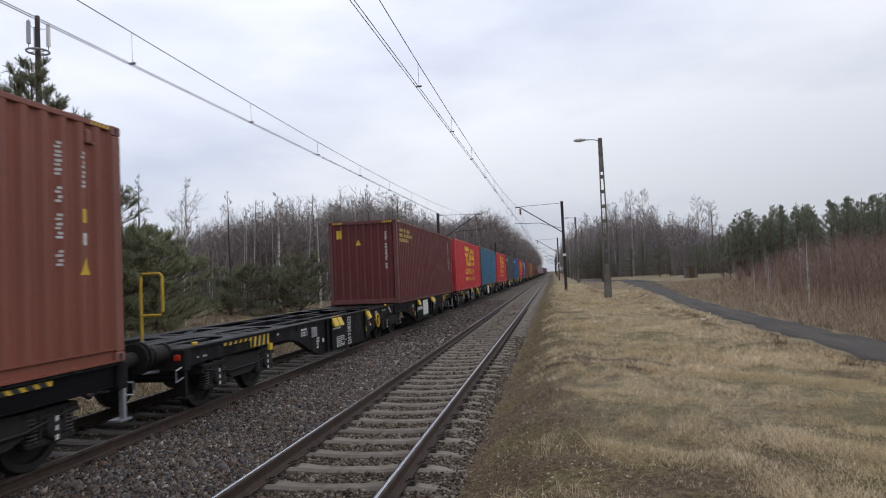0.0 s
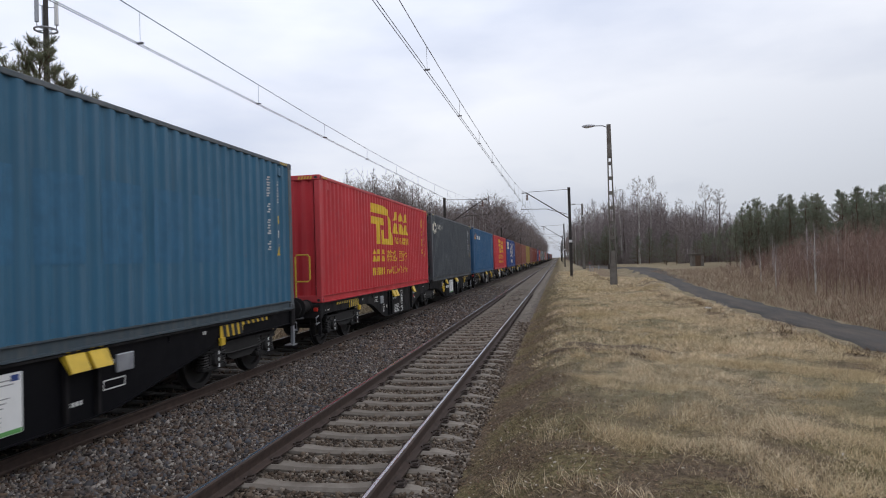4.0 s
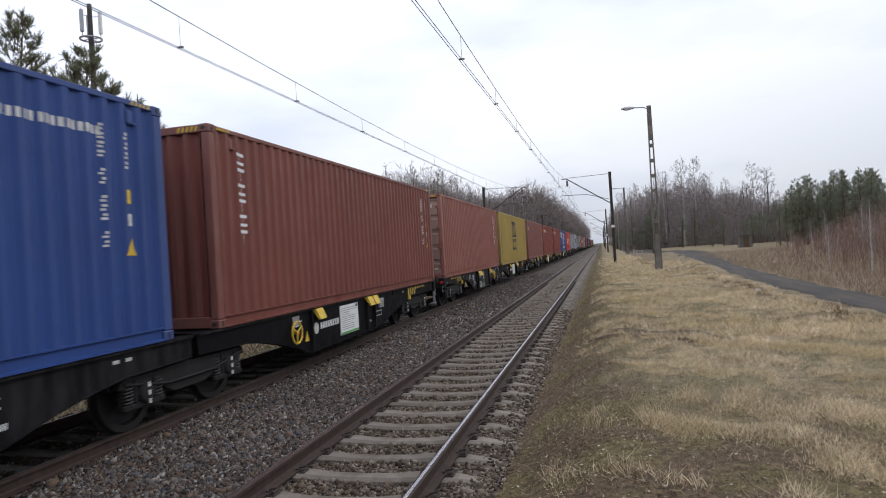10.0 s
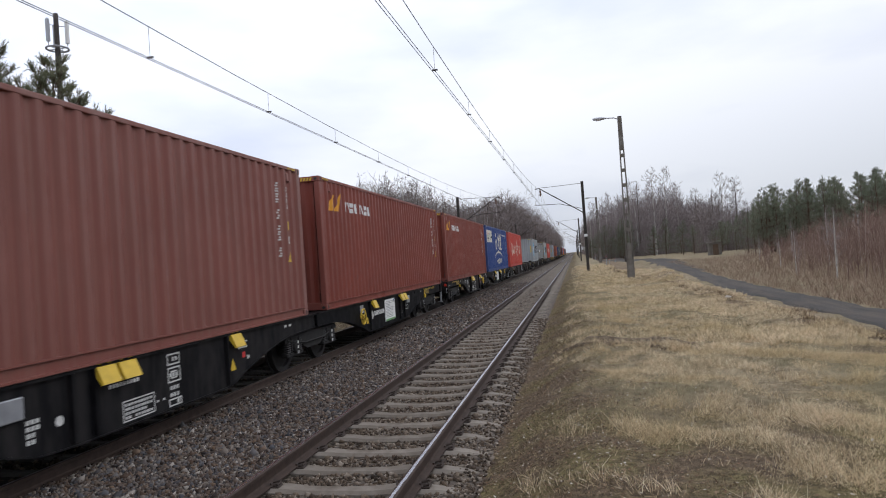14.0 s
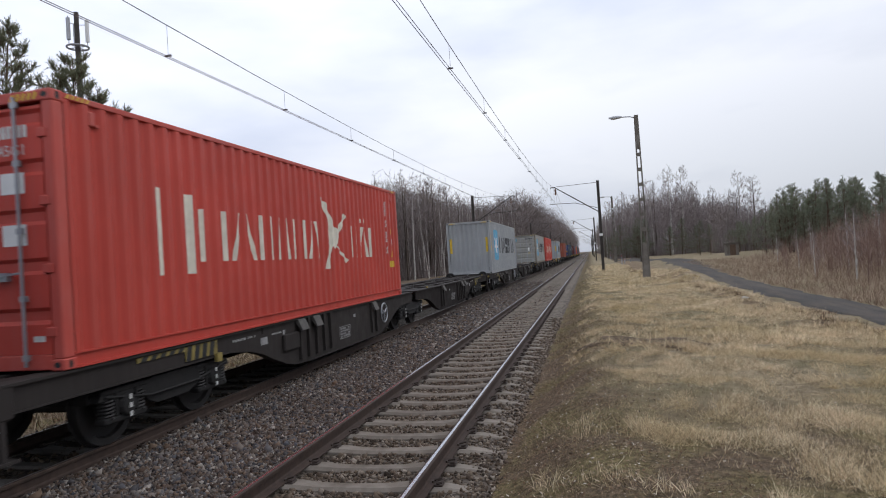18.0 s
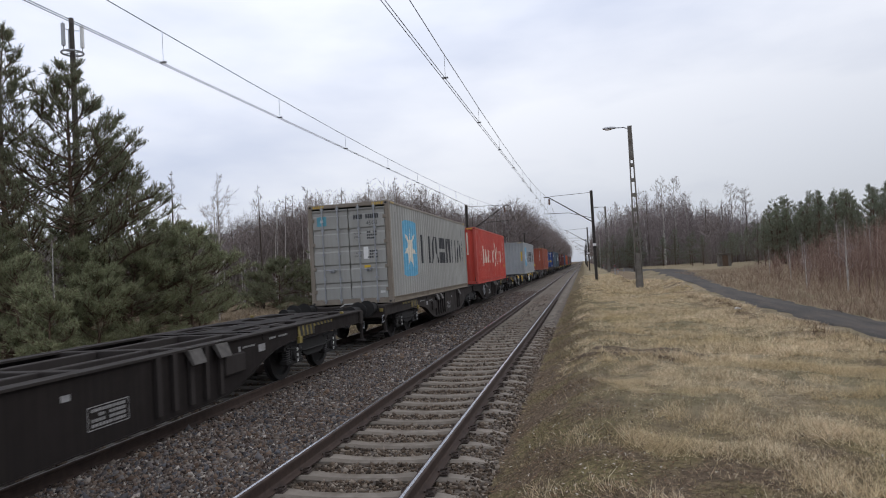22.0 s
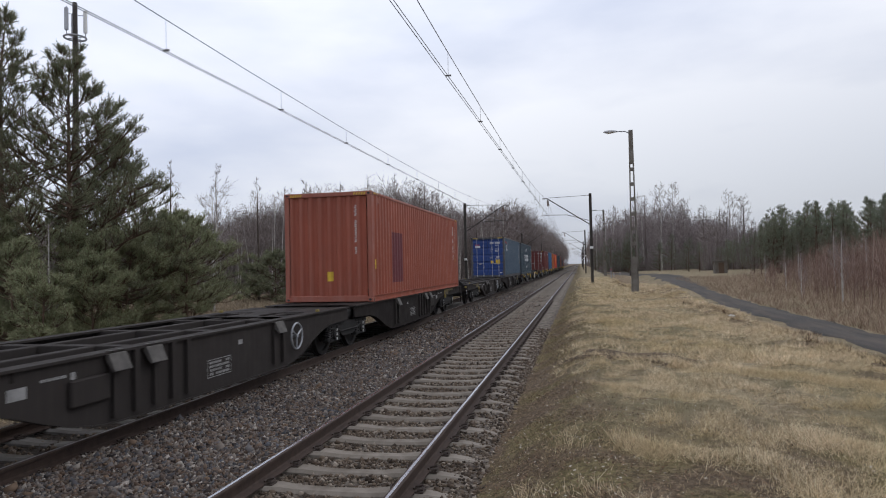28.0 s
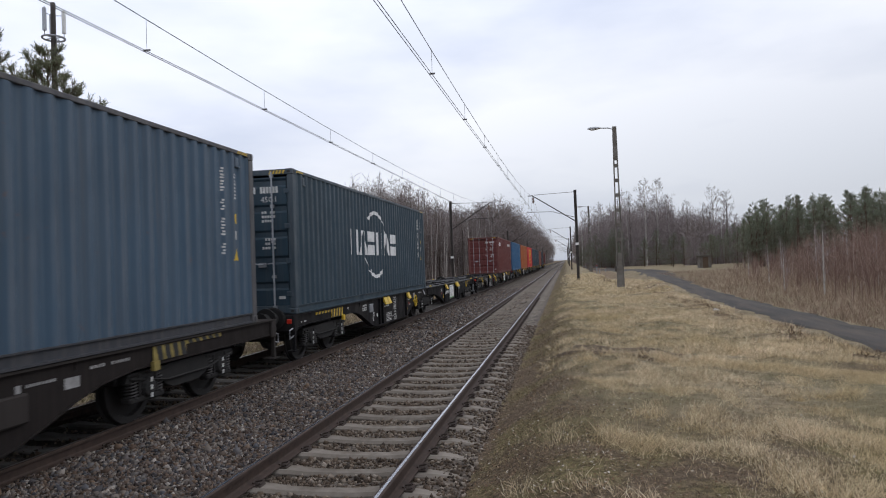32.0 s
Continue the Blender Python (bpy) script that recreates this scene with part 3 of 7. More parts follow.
def container(spec):
    """A container with its posts, rails, sheets, doors and painted marks; origin below the middle of the leading end."""
    paint, frame_m = spec["paint"], spec.get("frame", spec["paint"])
    ob = new(spec.get("name", "shipping_container"))
    tagged(ob, spec["label"], "container", "containers on the train")
    part("side_panel", cached("side_near", paint, b_side(1)), None, ob)
    part("side_panel", cached("side_far", paint, b_side(-1)), None, ob)
    part("roof", cached("roof", paint, b_roof), None, ob)
    part("end_panel", cached("end_rear", paint, b_end(CL, -1)), None, ob)
    for x in (-1, 1):
        for y in (0, CL):
            s = 1 if y == 0 else -1
            lo, hi = sorted((x * CW, x * (CW - 0.13)))
            y0, y1 = sorted((y + s * 0.004, y + s * 0.165))
            part("corner_post", cached(f"post{x}{y}", frame_m, lambda a: a.box(lo, hi, y0, y1, 0.118, CH - 0.118, 0.015)), None, ob)
            for z in (0.0, CH - 0.118):
                lo2, hi2 = sorted((x * (CW + 0.002), x * (CW - 0.16)))
                y2, y3 = sorted((y - s * 0.002, y + s * 0.178))

                def build(a):
                    a.box(lo2, hi2, y2, y3, z, z + 0.118, 0.012)
                    xe, ym = x * (CW + 0.002), (y2 + y3) / 2
                    for hole, face in (((0.028, 0.045), 0), ((0.040, 0.030), 1)):  # the dark oval holes of the side and the end
                        ring = [(hole[0] * math.cos(w), hole[1] * math.sin(w)) for w in [math.pi * i / 5 for i in range(10)]]
                        ye = y - s * 0.002
                        if face == 0:
                            a.add([(xe + x * 0.0015, ym + p, z + 0.059 + q) for p, q in ring], [tuple(range(10))], 1)
                        else:
                            a.add([((lo2 + hi2) / 2 + p, ye - s * 0.0015, z + 0.059 + q) for p, q in ring], [tuple(range(10))], 1)
                part("corner_casting", cached(f"cast{x}{y}{z}", [frame_m, HAZ_DARK], build), None, ob)
        lo, hi = sorted((x * (CW - 0.001), x * (CW - 0.06)))
        part("bottom_rail", cached(f"brail{x}", frame_m, lambda a: a.prism([(x * p, z) for p, z in ((CW - 0.001, 0.0), (CW - 0.001, 0.022), (CW - 0.034, 0.030), (CW - 0.034, 0.140), (CW - 0.001, 0.148), (CW - 0.001, 0.168), (CW - 0.075, 0.168), (CW - 0.075, 0.0))], 1, 0.17, CL - 0.17)), None, ob)
        part("top_rail", cached(f"trail{x}", frame_m, lambda a: a.box(lo, hi, 0.17, CL - 0.17, CH - 0.075, CH - 0.01, 0.008)), None, ob)
    for y0, y1 in ((0.0, 0.1), (CL - 0.1, CL)):
        part("end_header", cached(f"head{y0}", frame_m, lambda a: a.box(-CW + 0.13, CW - 0.13, y0, y1, CH - 0.115, CH - 0.005, 0.01)), None, ob)
        part("end_sill", cached(f"sill{y0}", frame_m, lambda a: a.box(-CW + 0.13, CW - 0.13, y0, y1, 0.01, 0.165, 0.01)), None, ob)
    for y in (0.52, CL - 0.62):
        part("vent", cached(f"vent{y:.1f}", paint, lambda a: a.box(CW - 0.04, CW + 0.004, y, y + 0.10, CH - 0.30, CH - 0.14, 0.012).box(CW - 0.03, CW + 0.002, y + 0.10, y + 0.15, CH - 0.30, CH - 0.27)), None, ob)
    part("floor_frame", cached("floor", BOGIE, lambda a: a.box(-CW + 0.06, CW - 0.06, 0.1, CL - 0.1, 0.03, 0.15)), None, ob)
    if spec.get("doors"):
        for x0, x1 in ((-CW + 0.14, -0.012), (0.012, CW - 0.14)):
            dm = spec.get("door", paint)
            d = part("door", cached(f"door{x0}", dm, b_door(x0, x1)), None, ob)
            for fx in (0.28, 0.72):
                bx = x0 + fx * (x1 - x0)

                def build(a):
                    a.tube([(bx, -0.022, 0.05), (bx, -0.022, CH - 0.06)], 0.018, 6)
                    for z in (0.14, 0.75, 1.45, 2.15, CH - 0.14):
                        a.box(bx - 0.04, bx + 0.04, -0.03, 0.012, z - 0.03, z + 0.03)
                part("locking_bar", cached(f"bar{bx:.2f}", GALV, build), None, d, "galvanised locking bar")

                def hbuild(a):
                    e = bx + (0.26 if fx < 0.5 else -0.26)
                    a.tube([(bx, -0.035, 1.02), (e, -0.05, 0.99)], 0.012, 5)
                    a.box(e - 0.05, e + 0.05, -0.05, 0.012, 0.94, 1.03)
                part("handle", cached(f"hand{bx:.2f}", GALV, hbuild), None, d)
            hx = -CW + 0.13 if x0 < 0 else CW - 0.13
            for z in (0.4, 1.05, 1.75, 2.45):
                part("hinge", cached(f"hinge{hx:.2f}{z}", frame_m, lambda a: a.box(hx - 0.06, hx + 0.06, -0.012, 0.02, z - 0.05, z + 0.05, 0.01)), None, d)
    else:
        part("end_panel", cached("end_lead", spec.get("door", paint), b_end(0, 1)), None, ob)
    k = Marks()
    # hazard stripes on the headers of a high cube
    for i in range(5):
        for x in (-CW + 0.16, CW - 0.5):
            k.acc(YELLOW).add([(x + 0.07 * i, -0.004, CH - 0.10), (x + 0.07 * i + 0.035, -0.004, CH - 0.10), (x + 0.07 * i + 0.065, -0.004, CH - 0.03), (x + 0.07 * i + 0.03, -0.004, CH - 0.03)], [(0, 1, 2, 3)])
        if spec.get("stripes", True):
            for y in (0.2, CL - 0.55):
                k.acc(YELLOW).add([(CW + 0.003, y + 0.07 * i, CH - 0.065), (CW + 0.003, y + 0.07 * i + 0.035, CH - 0.065), (CW + 0.003, y + 0.07 * i + 0.065, CH - 0.02), (CW + 0.003, y + 0.07 * i + 0.03, CH - 0.02)], [(0, 1, 2, 3)])
    if spec.get("deco"):
        spec["deco"](k)
    code = spec.get("code", PALE)
    k.column(code, 11.12, 1.15, 2.55, 14, 0.07, "side", spec.get("seed", 5))
    k.column(code, 11.5, 2.05, 2.5, 4, 0.07, "side", 8)
    k.srect(YELLOW, 11.50, 11.60, 1.66, 1.82)
    k.srect(code, 11.50, 11.60, 1.40, 1.54)
    k.triangle(YELLOW, 11.45, 1.06, 0.2)
    if spec.get("doors"):
        rnd = random.Random(spec.get("seed", 5))
        for i in range(4):
            k.drect(code, 0.16 + 0.07 * i, 0.21 + 0.07 * i, 2.42, 2.55)
        for i in range(6):
            k.drect(code, 0.52 + 0.066 * i, 0.57 + 0.066 * i, 2.42, 2.55)
        for zb in (1.30, 1.84):
            plate = spec.get("plates", False)
            for x0, x1, n in ((0.54, 0.84, 5),):
                if plate:
                    k.drect(WHITE, x0, x1, zb, zb + 0.22)
                else:
                    for r in range(3):
                        for i in range(n):
                            if rnd.random() < 0.85:
                                w = (x1 - x0) / n
                                k.drect(code, x0 + i * w, x0 + (i + 0.75) * w, zb + r * 0.085, zb + r * 0.085 + 0.05)
        k.drect(PALE, 0.86, 1.0, 0.3, 0.36)
        for words, size, x, z in (("45G1", 0.16, 0.53, 2.24), ("NET", 0.075, 0.15, 1.44), ("CU.CAP.", 0.06, 0.15, 1.34), ("MAX.GR.", 0.06, 0.15, 1.99), ("TARE", 0.075, 0.15, 1.88)):
            t = part("lettering", word_mesh(words, size, code), None, ob)
            t.location, t.rotation_euler = (x, 0.006, z), (radians(90), 0, 0)
    k.link(ob)
    return ob


MARK = {}


def paint_mark(name, c, var=0.12):
    if name not in MARK:
        MARK[name] = m_plain(name, c, 0.55, 0, var, 7, 0.0)
    return MARK[name]


GOLD = paint_mark("mark_gold", (0.50, 0.36, 0.10))
LEMON = paint_mark("mark_yellow", (0.72, 0.46, 0.03))
CREAM = paint_mark("mark_cream", (0.66, 0.62, 0.52))
SNOW = paint_mark("mark_white", (0.70, 0.70, 0.70))
INK = paint_mark("mark_black", (0.03, 0.032, 0.036))
SKYBLUE = paint_mark("mark_skyblue", (0.12, 0.37, 0.55))
TEAL = paint_mark("mark_teal", (0.10, 0.30, 0.38))
PLUM = paint_mark("mark_plum", (0.13, 0.028, 0.035))
AMBER = paint_mark("mark_amber", (0.68, 0.30, 0.02))


def deco_dark(k):
    for i, (z, w) in enumerate(((2.50, 1.9), (2.32, 2.2), (2.15, 1.5))):
        k.sbars(GOLD, 0.45, 0.45 + w, z, z + 0.12, 12 + 2 * i)
    k.erect(YELLOW, -0.95, -0.75, 2.3, 2.6)
    k.triangle(YELLOW, -0.25, 2.05, 0.18, "end")
    k.column(PALE, 0.78, 1.2, 2.5, 13, 0.09, "end")


def deco_rail_firm(k):
    """A yellow emblem of bars, three brush signs, and two lines of writing."""
    k.side(LEMON, (4.2, 2.60), (5.55, 2.60), (6.05, 2.33), (4.2, 2.33))
    k.side(LEMON, (5.55, 2.60), (6.0, 2.52), (6.3, 2.18), (6.05, 2.30))
    k.side(LEMON, (4.2, 2.22), (5.42, 2.22), (5.52, 2.0), (4.2, 2.0))
    k.side(LEMON, (4.72, 2.02), (5.10, 2.02), (5.10, 1.42), (4.72, 1.42))
    k.side(LEMON, (5.28, 1.86), (5.46, 1.86), (5.52, 1.56), (5.28, 1.42))
    k.side(LEMON, (5.28, 1.60), (6.5, 1.60), (6.62, 1.42), (5.28, 1.42))
    k.side(LEMON, (5.95, 2.36), (6.28, 2.22), (6.62, 1.46), (6.10, 1.52))
    for i in range(3):
        y = 6.72 + 0.70 * i
        k.side(LEMON, (y, 2.22), (y + 0.56, 2.26), (y + 0.40, 2.52), (y + 0.20, 2.52))
        k.side(LEMON, (y + 0.06, 2.14), (y + 0.44, 2.14), (y + 0.62, 1.80), (y - 0.03, 1.80))
    k.slabs(LEMON, 6.66, 1.46, 1.68, [0.18] * 9, 0.055, 0.3)
    for i in range(3):
        y = 4.25 + 0.45 * i
        k.side(LEMON, (y, 1.12), (y + 0.34, 1.12), (y + 0.26, 1.26), (y + 0.10, 1.26))
        k.side(LEMON, (y + 0.05, 1.07), (y + 0.28, 1.07), (y + 0.36, 0.90), (y, 0.90))
    k.words(LEMON, "\u61c2\u94c1\u8def\uff0c\u66f4\u61c2\u4f60\uff01", 0.40, 5.75, 0.92, 0.98)
    k.sbars(LEMON, 4.25, 5.55, 0.50, 0.72, 8)
    k.words(LEMON, "Know Rail, Know You More!", 0.34, 5.70, 0.50, 0.74)


def deco_port(k):
    """A pale poster, three brush signs, an arc with an arrowhead and a line of writing."""
    k.side(CREAM, (0.40, 1.86), (2.72, 1.86), (2.78, 1.92), (2.78, 2.56), (2.72, 2.62), (0.40, 2.62), (0.34, 2.56), (0.34, 1.92))
    over = lambda m, *q: on_wave(k.acc(m), q, SIDE_WAVE, lambda u, z, d: (CW + 0.0015 - DEEP * d, u, z))
    box = lambda m, a, b, c, d: over(m, (a, c), (b, c), (b, d), (a, d))
    for z, m in ((2.40, RED_MARK), (2.34, GOLD), (2.28, TEAL), (2.22, GREEN)):
        box(m, 0.48, 1.42, z, z + 0.022)
    for i in range(6):
        box(INK, 0.46 + 0.17 * i, 0.58 + 0.17 * i, 2.04, 2.15)
    for i in range(4):
        box(INK, 2.12 + 0.15 * i, 2.23 + 0.15 * i, 2.14, 2.25)
    box(PALE_OLD, 0.5, 1.4, 1.96, 1.98)
    for i in range(6):
        z, w = 2.02 + 0.075 * i, 0.20 * math.sin(math.pi * (i + 1.2) / 7.4)
        over((INK, TEAL, TEAL, TEAL, BLUE_MARK, TEAL)[i], (1.88 - w, z + 0.03), (1.88 + w, z - 0.01), (1.88 + w, z + 0.03), (1.88 - w, z + 0.06))
    # three brush signs of plain strokes
    y = 4.55
    k.side(CREAM, (y + 0.20, 2.32), (y + 0.42, 2.22), (y + 0.60, 2.40), (y + 0.45, 2.56), (y + 0.15, 2.50))
    k.side(CREAM, (y, 1.92), (y + 0.28, 2.02), (y + 0.34, 1.42), (y + 0.16, 1.38))
    k.side(CREAM, (y + 0.30, 2.08), (y + 0.72, 2.14), (y + 0.98, 1.90), (y + 0.70, 1.86), (y + 0.32, 1.92))
    k.side(CREAM, (y + 0.68, 1.90), (y + 0.96, 1.94), (y + 0.82, 1.46), (y + 0.60, 1.38))
    k.side(CREAM, (y + 0.36, 1.92), (y + 0.50, 1.92), (y + 0.50, 1.46), (y + 0.38, 1.46))
    k.side(CREAM, (y + 0.30, 1.50), (y + 0.66, 1.52), (y + 0.60, 1.38), (y + 0.34, 1.38))
    y = 5.95
    k.side(CREAM, (y + 0.38, 2.62), (y + 0.56, 2.56), (y + 0.62, 1.92), (y + 0.44, 1.90))
    k.side(CREAM, (y + 0.10, 2.22), (y + 0.30, 2.30), (y + 0.36, 2.10), (y + 0.20, 2.04))
    k.side(CREAM, (y, 1.62), (y + 0.42, 1.98), (y + 0.58, 1.92), (y + 0.20, 1.54))
    k.side(CREAM, (y + 0.50, 2.20), (y + 0.82, 2.26), (y + 0.96, 2.04), (y + 0.62, 2.04))
    k.side(CREAM, (y + 0.36, 1.46), (y + 0.66, 1.66), (y + 1.02, 1.44), (y + 0.96, 1.36), (y + 0.60, 1.42))
    k.side(CREAM, (y + 0.62, 2.00), (y + 0.80, 1.96), (y + 0.70, 1.58), (y + 0.54, 1.64))
    y = 7.22
    k.side(CREAM, (y, 2.36), (y + 0.16, 2.44), (y + 0.26, 2.22), (y + 0.10, 2.16))
    k.side(CREAM, (y - 0.04, 2.02), (y + 0.12, 2.10), (y + 0.18, 1.42), (y + 0.06, 1.38))
    k.side(CREAM, (y + 0.36, 2.52), (y + 0.48, 2.50), (y + 0.52, 1.98), (y + 0.38, 1.98))
    k.side(CREAM, (y + 0.62, 2.56), (y + 0.74, 2.50), (y + 0.70, 1.98), (y + 0.58, 2.00))
    k.side(CREAM, (y + 0.24, 2.16), (y + 0.92, 2.26), (y + 0.92, 2.14), (y + 0.24, 2.06))
    k.side(CREAM, (y + 0.30, 1.90), (y + 0.84, 1.98), (y + 0.76, 1.66), (y + 0.62, 1.70), (y + 0.62, 1.82), (y + 0.32, 1.78))
    k.side(CREAM, (y + 0.26, 1.80), (y + 0.40, 1.80), (y + 0.42, 1.40), (y + 0.28, 1.42))
    k.side(CREAM, (y + 0.36, 1.48), (y + 0.98, 1.50), (y + 1.0, 1.36), (y + 0.36, 1.36))
    for i in range(24):
        a0, a1 = math.pi * (i / 24), math.pi * ((i + 1) / 24)
        p = lambda a: (6.15 - 2.25 * math.cos(a), 0.72 + 0.50 * math.sin(a))
        th = 0.025 + 0.085 * math.sin((a0 + a1) / 2)
        (y0, z0), (y1, z1) = p(a0), p(a1)
        k.side(CREAM, (y0, z0 - th / 2), (y1, z1 - th / 2), (y1, z1 + th / 2), (y0, z0 + th / 2))
    k.side(CREAM, (6.02, 1.29), (6.42, 1.29), (6.1, 1.40))
    k.side(CREAM, (6.02, 1.15), (6.42, 1.15), (6.1, 1.06))
    k.words(CREAM, "XI'AN PORT", 0.56, 4.95, 0.40, 0.93)
    k.sbars(PALE, 8.45, 11.2, 2.40, 2.50, 16)


def deco_grey(k):
    for i in range(9):
        a = i * 0.7
        y, z = 0.75 + 0.35 * math.cos(a), 2.3 + 0.2 * math.sin(a)
        k.side(CREAM, (y - 0.12, z - 0.05), (y + 0.10, z - 0.08), (y + 0.14, z + 0.06), (y - 0.05, z + 0.1))
    k.slabs(CREAM, 1.35, 2.28, 2.48, [0.2] * 6, 0.06, 0.35)


def deco_sail(k):
    """An orange sail and a white word at the top of the side."""
    k.side(AMBER, (0.45, 2.18), (0.75, 2.18), (0.95, 2.55), (0.8, 2.55))
    k.side(AMBER, (0.85, 2.18), (1.2, 2.18), (1.3, 2.62), (1.1, 2.4))
    k.slabs(SNOW, 1.4, 2.2, 2.44, [0.21] * 8, 0.055, 0.35)


def deco_sheet(k):
    k.srect(BLUE_MARK, 0.6, 1.0, 2.05, 2.6)
    k.side(LEMON, (0.66, 2.15), (0.74, 2.15), (0.95, 2.5), (0.7, 2.45))
    k.side(LEMON, (0.72, 2.3), (0.9, 2.3), (0.96, 2.38), (0.74, 2.38))


def deco_three_sign(k):
    """Tall black sign in the middle, upright columns of small writing at the leading end."""
    for y in (5.15, 5.75, 6.35):
        k.srect(INK, y, y + 0.3, 1.66, 2.36)
    k.side(INK, (5.05, 2.30), (6.30, 2.30), (6.62, 2.36), (6.45, 2.50), (5.05, 2.50))
    k.srect(INK, 4.98, 6.88, 1.56, 1.66)
    for y in (5.1, 5.98):
        k.srect(INK, y, y + 0.72, 1.26, 1.44)
        k.srect(INK, y, y + 0.24, 0.84, 1.32)
        k.srect(INK, y, y + 0.72, 0.76, 0.92)
    k.column(INK, 0.42, 0.5, 2.3, 13, 0.2)
    k.column(INK, 0.80, 0.75, 2.1, 10, 0.16)


def deco_south(k, m=CREAM, y0=1.6, z0=1.07):
    """A long pale word broken by a swinging figure-like flourish of bands."""
    k.srect(YELLOW, 11.38, 11.72, 0.78, 0.95)
    k.srect(m, y0, y0 + 0.13, z0 - 0.16, z0 + 0.96)
    k.srect(m, y0 + 0.62, y0 + 0.78, z0 - 0.16, z0 + 0.92)
    k.thin(m, y0 + 0.95, z0, z0 + 0.74, [0.66, 0.72, 0.44, 0.52, 0.48, 0.52], 0.085, 0.16)
    k.thin(m, y0 + 6.85, z0, z0 + 0.72, [0.42, 0.55, 0.52], 0.095, 0.16)
    k.srect(m, y0 + 7.50, y0 + 7.62, z0 + 0.82, z0 + 0.92)
    k.srect(m, y0 + 7.75, y0 + 7.87, z0 + 0.82, z0 + 0.92)
    f = y0 + 5.2
    k.side(m, (f, z0 + 1.25), (f + 0.3, z0 + 1.15), (f + 0.75, z0 + 0.62), (f + 0.55, z0 + 0.5))
    k.side(m, (f + 0.45, z0 + 0.75), (f + 0.95, z0 + 0.6), (f + 0.75, z0 + 0.2), (f + 0.3, z0 + 0.3))
    k.side(m, (f + 0.35, z0 + 0.3), (f + 0.55, z0 + 0.3), (f + 0.35, z0 - 0.22), (f + 0.15, z0 - 0.22))
    k.side(m, (f + 0.6, z0 + 0.35), (f + 0.8, z0 + 0.25), (f + 1.4, z0 - 0.05), (f + 1.3, z0 - 0.12))
    k.side(m, (f + 0.85, z0 + 0.6), (f + 1.3, z0 + 0.98), (f + 1.4, z0 + 0.92), (f + 0.95, z0 + 0.5))


def deco_star(k, blue=SKYBLUE, star=SNOW, ink=INK):
    """A blue panel with a white seven-pointed star and a bold dark word."""
    k.side(blue, (1.62, 0.70), (2.83, 0.70), (3.0, 0.77), (3.06, 0.94), (3.06, 2.20), (3.0, 2.37), (2.83, 2.44), (1.62, 2.44), (1.45, 2.37), (1.39, 2.20), (1.39, 0.94), (1.45, 0.77))
    cy, cz = 2.2, 1.58
    for i in range(7):
        a = math.pi / 2 + i * 2 * math.pi / 7
        tip = (cy + 0.74 * math.cos(a), cz + 0.78 * math.sin(a))
        b, c = a + math.pi / 7, a - math.pi / 7
        acc = k.acc(star)
        pts = [(cy, cz), (cy + 0.26 * math.cos(b), cz + 0.27 * math.sin(b)), tip, (cy + 0.26 * math.cos(c), cz + 0.27 * math.sin(c))]
        on_wave(acc, pts, SIDE_WAVE, lambda u, z, d: (CW + 0.0015 - DEEP * d, u, z))
    k.slabs(ink, 3.65, 1.1, 2.05, [1.25, 1.18, 0.92, 0.98, 0.92, 0.95], 0.20, 0.30)


def deco_star_end(k):
    deco_star(k)
    k.erect(YELLOW, -1.06, -0.94, 1.2, 2.0)
    k.erect(YELLOW, 0.94, 1.06, 1.2, 2.0)
    k.srect(YELLOW, 0.2, 0.42, 1.25, 2.1)


def deco_star_doors(k):
    deco_star(k, SKYBLUE, CREAM)
    k.drect(TEAL, -0.95, -0.66, 2.28, 2.55)
    k.drect(WHITE, -0.84, -0.76, 2.38, 2.46)
    k.drect(WHITE, 0.42, 0.56, 1.28, 1.62)
    k.drect(YELLOW, 0.42, 0.6, 1.0, 1.1)


def deco_tall_word(k):
    for i in range(6):
        z = 1.22 + 0.235 * i
        k.srect(SNOW, 0.72, 0.95, z + 0.13, z + 0.18)
        k.srect(SNOW, 0.79, 0.85, z, z + 0.18)
        if i % 2:
            k.srect(SNOW, 0.72, 0.95, z, z + 0.045)


def deco_plain_end(k):
    deco_south(k)
    k.erect(YELLOW, -0.95, -0.7, 2.2, 2.32)
    k.triangle(YELLOW, -0.15, 2.2, 0.16, "end")
    k.erect(CREAM, 0.72, 0.80, 1.5, 2.65)


def deco_patch(k):
    k.srect(PLUM, 1.85, 3.05, 0.45, 1.9)
    k.srect(YELLOW, 0.28, 0.4, 0.85, 1.1)
    k.column(PALE, 0.72, 1.25, 2.55, 13, 0.08, "end")
    k.erect(YELLOW, -0.05, 0.12, 0.55, 0.8)


def deco_flag(k):
    k.side(RED_MARK, (0.55, 2.42), (1.0, 2.5), (2.0, 2.42), (1.0, 2.62))
    k.slabs(SNOW, 0.75, 1.9, 2.35, [0.40, 0.34, 0.26], 0.05, 0.3)
    k.drect(SNOW, -0.9, -0.55, 2.15, 2.3)
    k.drect(RED_MARK, -0.9, -0.6, 2.33, 2.38)
    k.drect(YELLOW, 0.56, 0.86, 0.95, 1.28)
    k.drect(LEMON, 0.2, 0.4, 1.0, 1.2)


